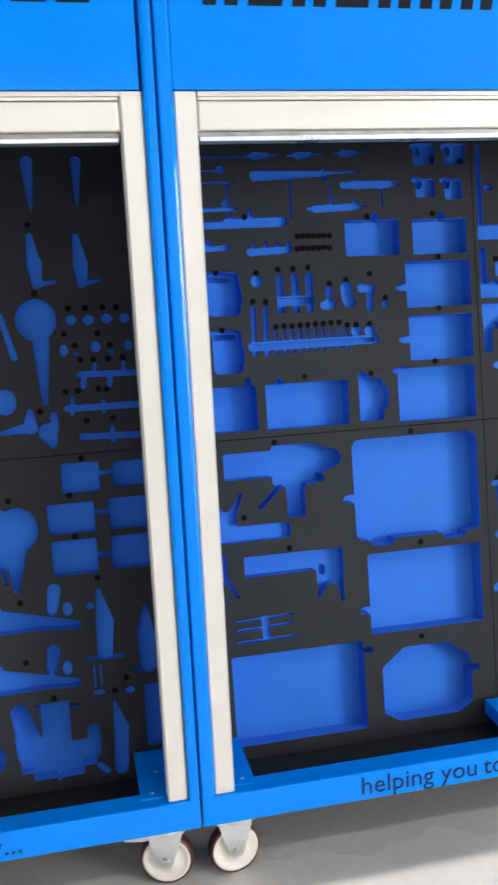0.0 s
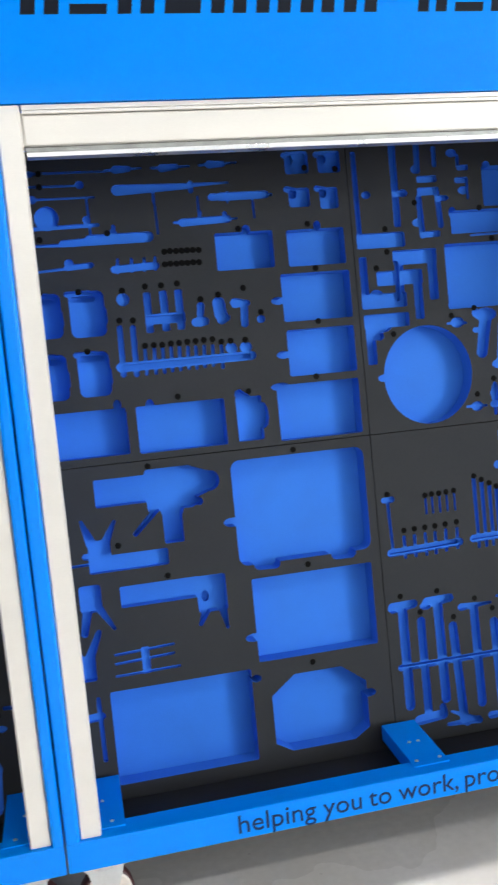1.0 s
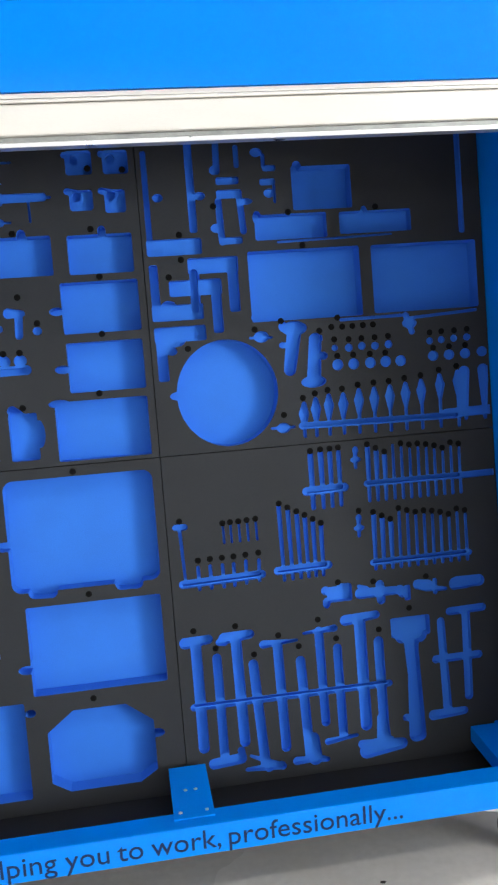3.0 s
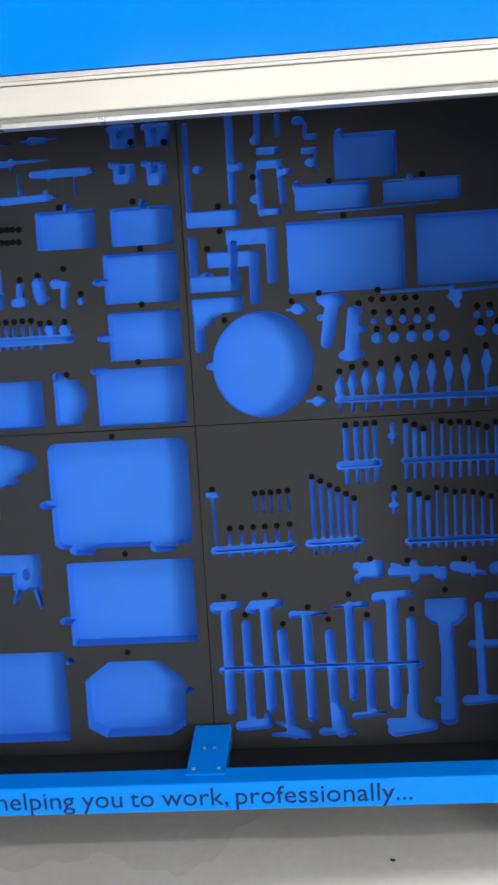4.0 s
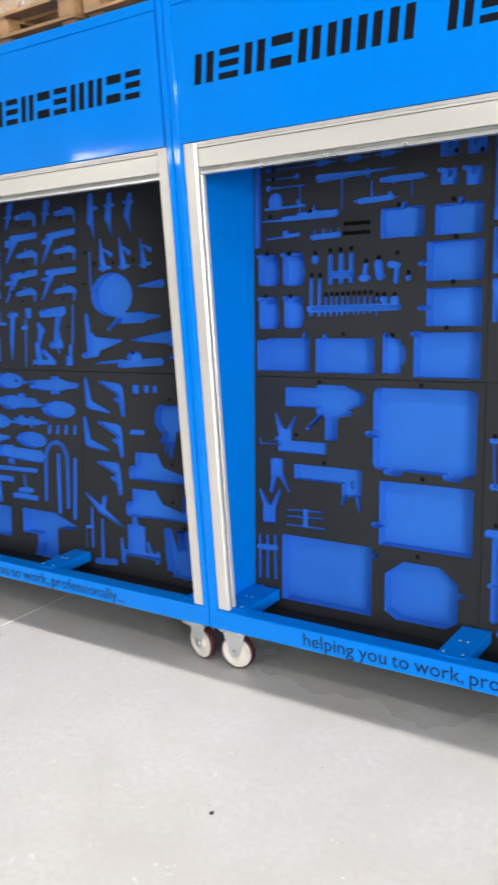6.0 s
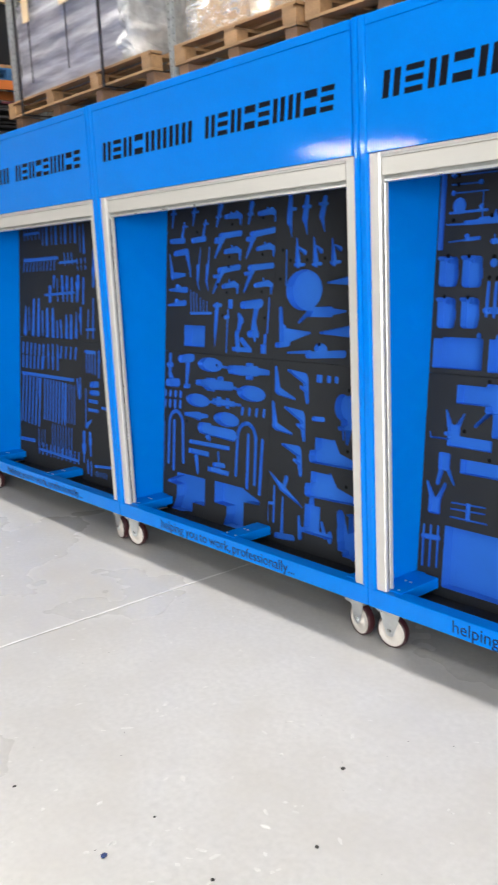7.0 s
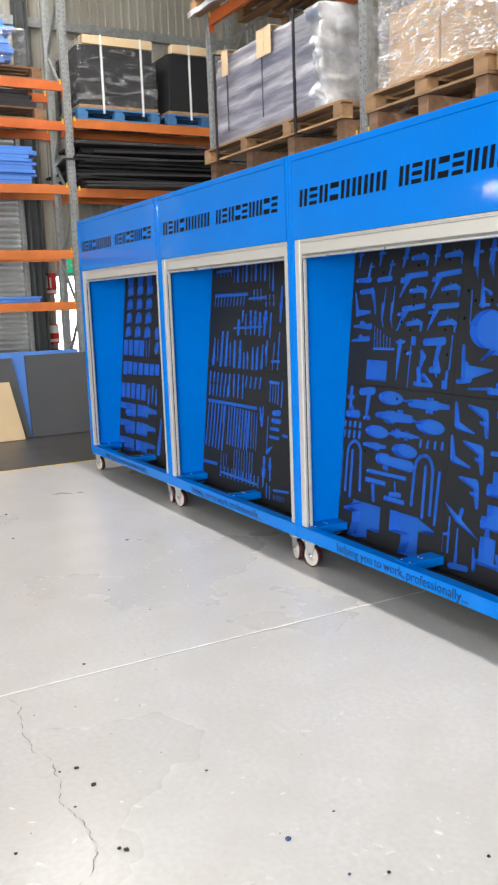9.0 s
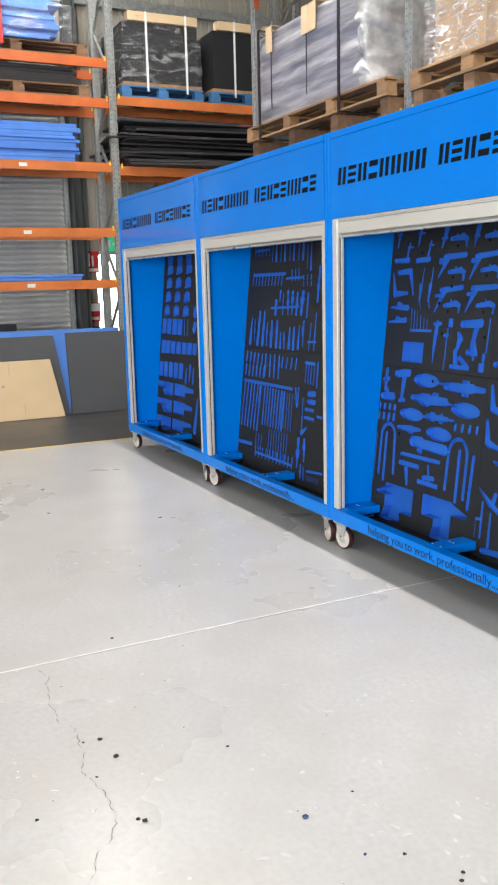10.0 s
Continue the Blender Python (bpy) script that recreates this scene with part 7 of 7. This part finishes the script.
# right bay of the far rack
for y0, wd in ((0.93, 1.02), (2.05, 1.02)):
    pallet(pose(FX - 0.0, y0, 3.592, 0, 0, 90), wd, 0.95, WOOD_BLUE, "blue painted pallet on the far rack", "blue pallets")
    blk = thing("wrapped_stack", pose(FX - 0.9, y0, 3.724), "black foam blocks strapped and wrapped in clear film", "wrapped stack", "wrapped black stacks")
    part("pine_board", block(0, 0.02, 0.0, 0.9, wd - 0.02, 0.035, 0.003), WOOD, blk)
    part("foam_block", block(0.02, 0.05, 0.037, 0.86, wd - 0.05, 0.70, 0.01), FOAM_BLACK, blk)
    part("top_board", block(0.78, 0.10, 0.702, 0.9, wd - 0.06, 0.80, 0.003), CARD_PALE, blk, "pale board along the top edge")
    for u in (0.3, 0.78):
        part("strap", block(0.902, u * wd, -0.06, 0.905, u * wd + 0.025, 0.81), STRAP_WHITE, blk, "white strap")
    if y0 < 1.5:
        film_skin(blk, 0.0, 0.02, 0.02, 0.895, wd - 0.02, 0.76, 14, 0.014, FILM_TIGHT)
sheets("dark_sheet_stack", pose(FX - 0.88, 0.95, 2.823), 0.88, 2.15, 19, 0.028, FOAM_DARK, "untidy stack of charcoal and maroon foam offcuts", 25, 0.2, FOAM_MAROON)

# boards leaning on the foot of the far rack


def leaning(name, y0, y1, h, foot_x, material, label, thick=0.03, skew=0.0, extra=0.0):
    b = bmesh.new()
    lo = [(0, y0, 0), (0, y1, 0), (0, y1 + skew, h), (0, y0 + extra, h)]
    vs = [b.verts.new(p) for p in lo]
    f = b.faces.new(vs)
    out = bmesh.ops.extrude_face_region(b, geom=[f])
    bmesh.ops.translate(b, vec=(-thick, 0, 0), verts=[v for v in out["geom"] if isinstance(v, bmesh.types.BMVert)])
    bmesh.ops.recalc_face_normals(b, faces=b.faces)
    bmesh.ops.bevel(b, geom=list(b.edges), offset=0.002, segments=1, affect="EDGES")
    ob = part(name, b, material)
    ob.matrix_world = pose(foot_x, 0, 0.004, 0, -7, 0)
    return tagged(ob, label, "board")


leaning("leaning_board", -2.0, 0.73, 0.98, -7.60, FOAM_BLUE, "bright blue foam board leaning on the rack behind grey boards", 0.05)
leaning("leaning_board", -1.6, 0.055, 0.92, -7.545, BOARD_GREY, "dark grey foam board with a slanted edge leaning on the rack", 0.03, -0.13)
leaning("leaning_board", 0.075, 1.35, 0.94, -7.548, BOARD_GREY, "plain dark grey foam board leaning on the rack", 0.03)
sheet = leaning("cardboard_sheet", -1.15, -0.03, 0.66, -7.46, CARD_PALE, "pale creased cardboard sheet leaning on grey boards", 0.008, -0.12)
for y, z0, z1 in ((-0.62, 0.5, 0.64), (-0.48, 0.05, 0.17)):
    part("crease", block(0.0, y, z0, 0.0012, y + 0.004, z1), CARD, sheet, "dark crease")
part("printed_mark", block(0.0, -0.71, 0.37, 0.0012, -0.68, 0.40), CLAD, sheet, "small grey printed mark")
part("cable_tub", block(-8.0, -1.0, 0.98, -7.75, -0.45, 1.06, 0.01), STRAP)
tagged(bpy.data.objects["cable_tub"], "low black plastic tub on the boards", "tub")

# ---------------------------------------------------------------- crumbs on the floor


def crumb_mesh(seed, size, flat):
    b = bmesh.new()
    bmesh.ops.create_icosphere(b, subdivisions=1, radius=size)
    r = random.Random(seed)
    for v in b.verts:
        v.co *= r.uniform(0.6, 1.25)
        v.co.z = v.co.z * flat + size * flat * 0.8
    return b


CRUMBS = [(0.339, -1.354, 0.011, "blue"), (-0.338, -1.737, 0.010, "dark"), (-0.215, -1.724, 0.011, "dark"), (-0.344, -1.792, 0.006, "dark"), (0.147, -1.753, 0.010, "dark"),
          (0.128, -1.768, 0.007, "dark"), (-0.002, -2.019, 0.006, "dark"), (-0.129, -1.81, 0.006, "dark"), (0.548, -1.297, 0.006, "blue"), (0.596, -1.208, 0.007, "dark"),
          (0.72, -1.121, 0.007, "dark"), (0.743, -1.144, 0.007, "dark"), (0.496, -0.656, 0.008, "dark"), (0.684, -0.945, 0.007, "dark"), (0.299, -1.174, 0.005, "dark"),
          (-0.097, -1.39, 0.006, "dark"), (-3.281, -1.213, 0.012, "dark"), (-2.803, -0.612, 0.012, "dark"), (-1.558, -0.975, 0.007, "dark"), (-1.953, -1.042, 0.007, "dark"),
          (-1.111, -1.456, 0.008, "dark"), (-3.974, -1.091, 0.012, "dark"), (1.3, 0.018, 0.007, "dark")]
for i, (x, y, s, tone) in enumerate(CRUMBS):
    ob = part("floor_crumb", crumb_mesh(i, s, 0.3), CRUMB_BLUE if tone == "blue" else GRIT)
    ob.location = (x, y, 0.0004)
    tagged(ob, "small blue foam crumb lying on the floor" if tone == "blue" else "small dark crumb of grit on the floor", "crumb", "crumbs on the floor")
rnd = random.Random(5)
for name, material, count, lo, hi, words in (("floor_grit", GRIT, 130, 0.0010, 0.0034, "fine dark grit scattered over the floor"), ("paint_chips", CHIP, 420, 0.002, 0.007, "pale chips and scars in the floor paint"),
                                             ("paint_flakes", CHIP, 150, 0.003, 0.008, "white flakes and scabs of lifted floor paint")):
    bm = bmesh.new()
    for i in range(count):
        s = rnd.uniform(lo, hi)
        b = crumb_mesh(i + 500, s, 0.22 if name == "floor_grit" else 0.15)
        a = rnd.uniform(0, 3.14)
        b.transform(Matrix.Translation((rnd.uniform(-5.4, 2.2) if name != "paint_flakes" else rnd.triangular(-2.6, 2.2, 0.6), rnd.uniform(-2.6, -0.2), 0.0003)) @ pose(0, 0, 0, 0, 0, math.degrees(a)) @ Matrix.Diagonal((1.0 + 2.2 * (name != "floor_grit") * rnd.random(), 1, 1, 1)))
        join(bm, b)
    tagged(part(name, bm, material), words, "debris", kind="stuff")
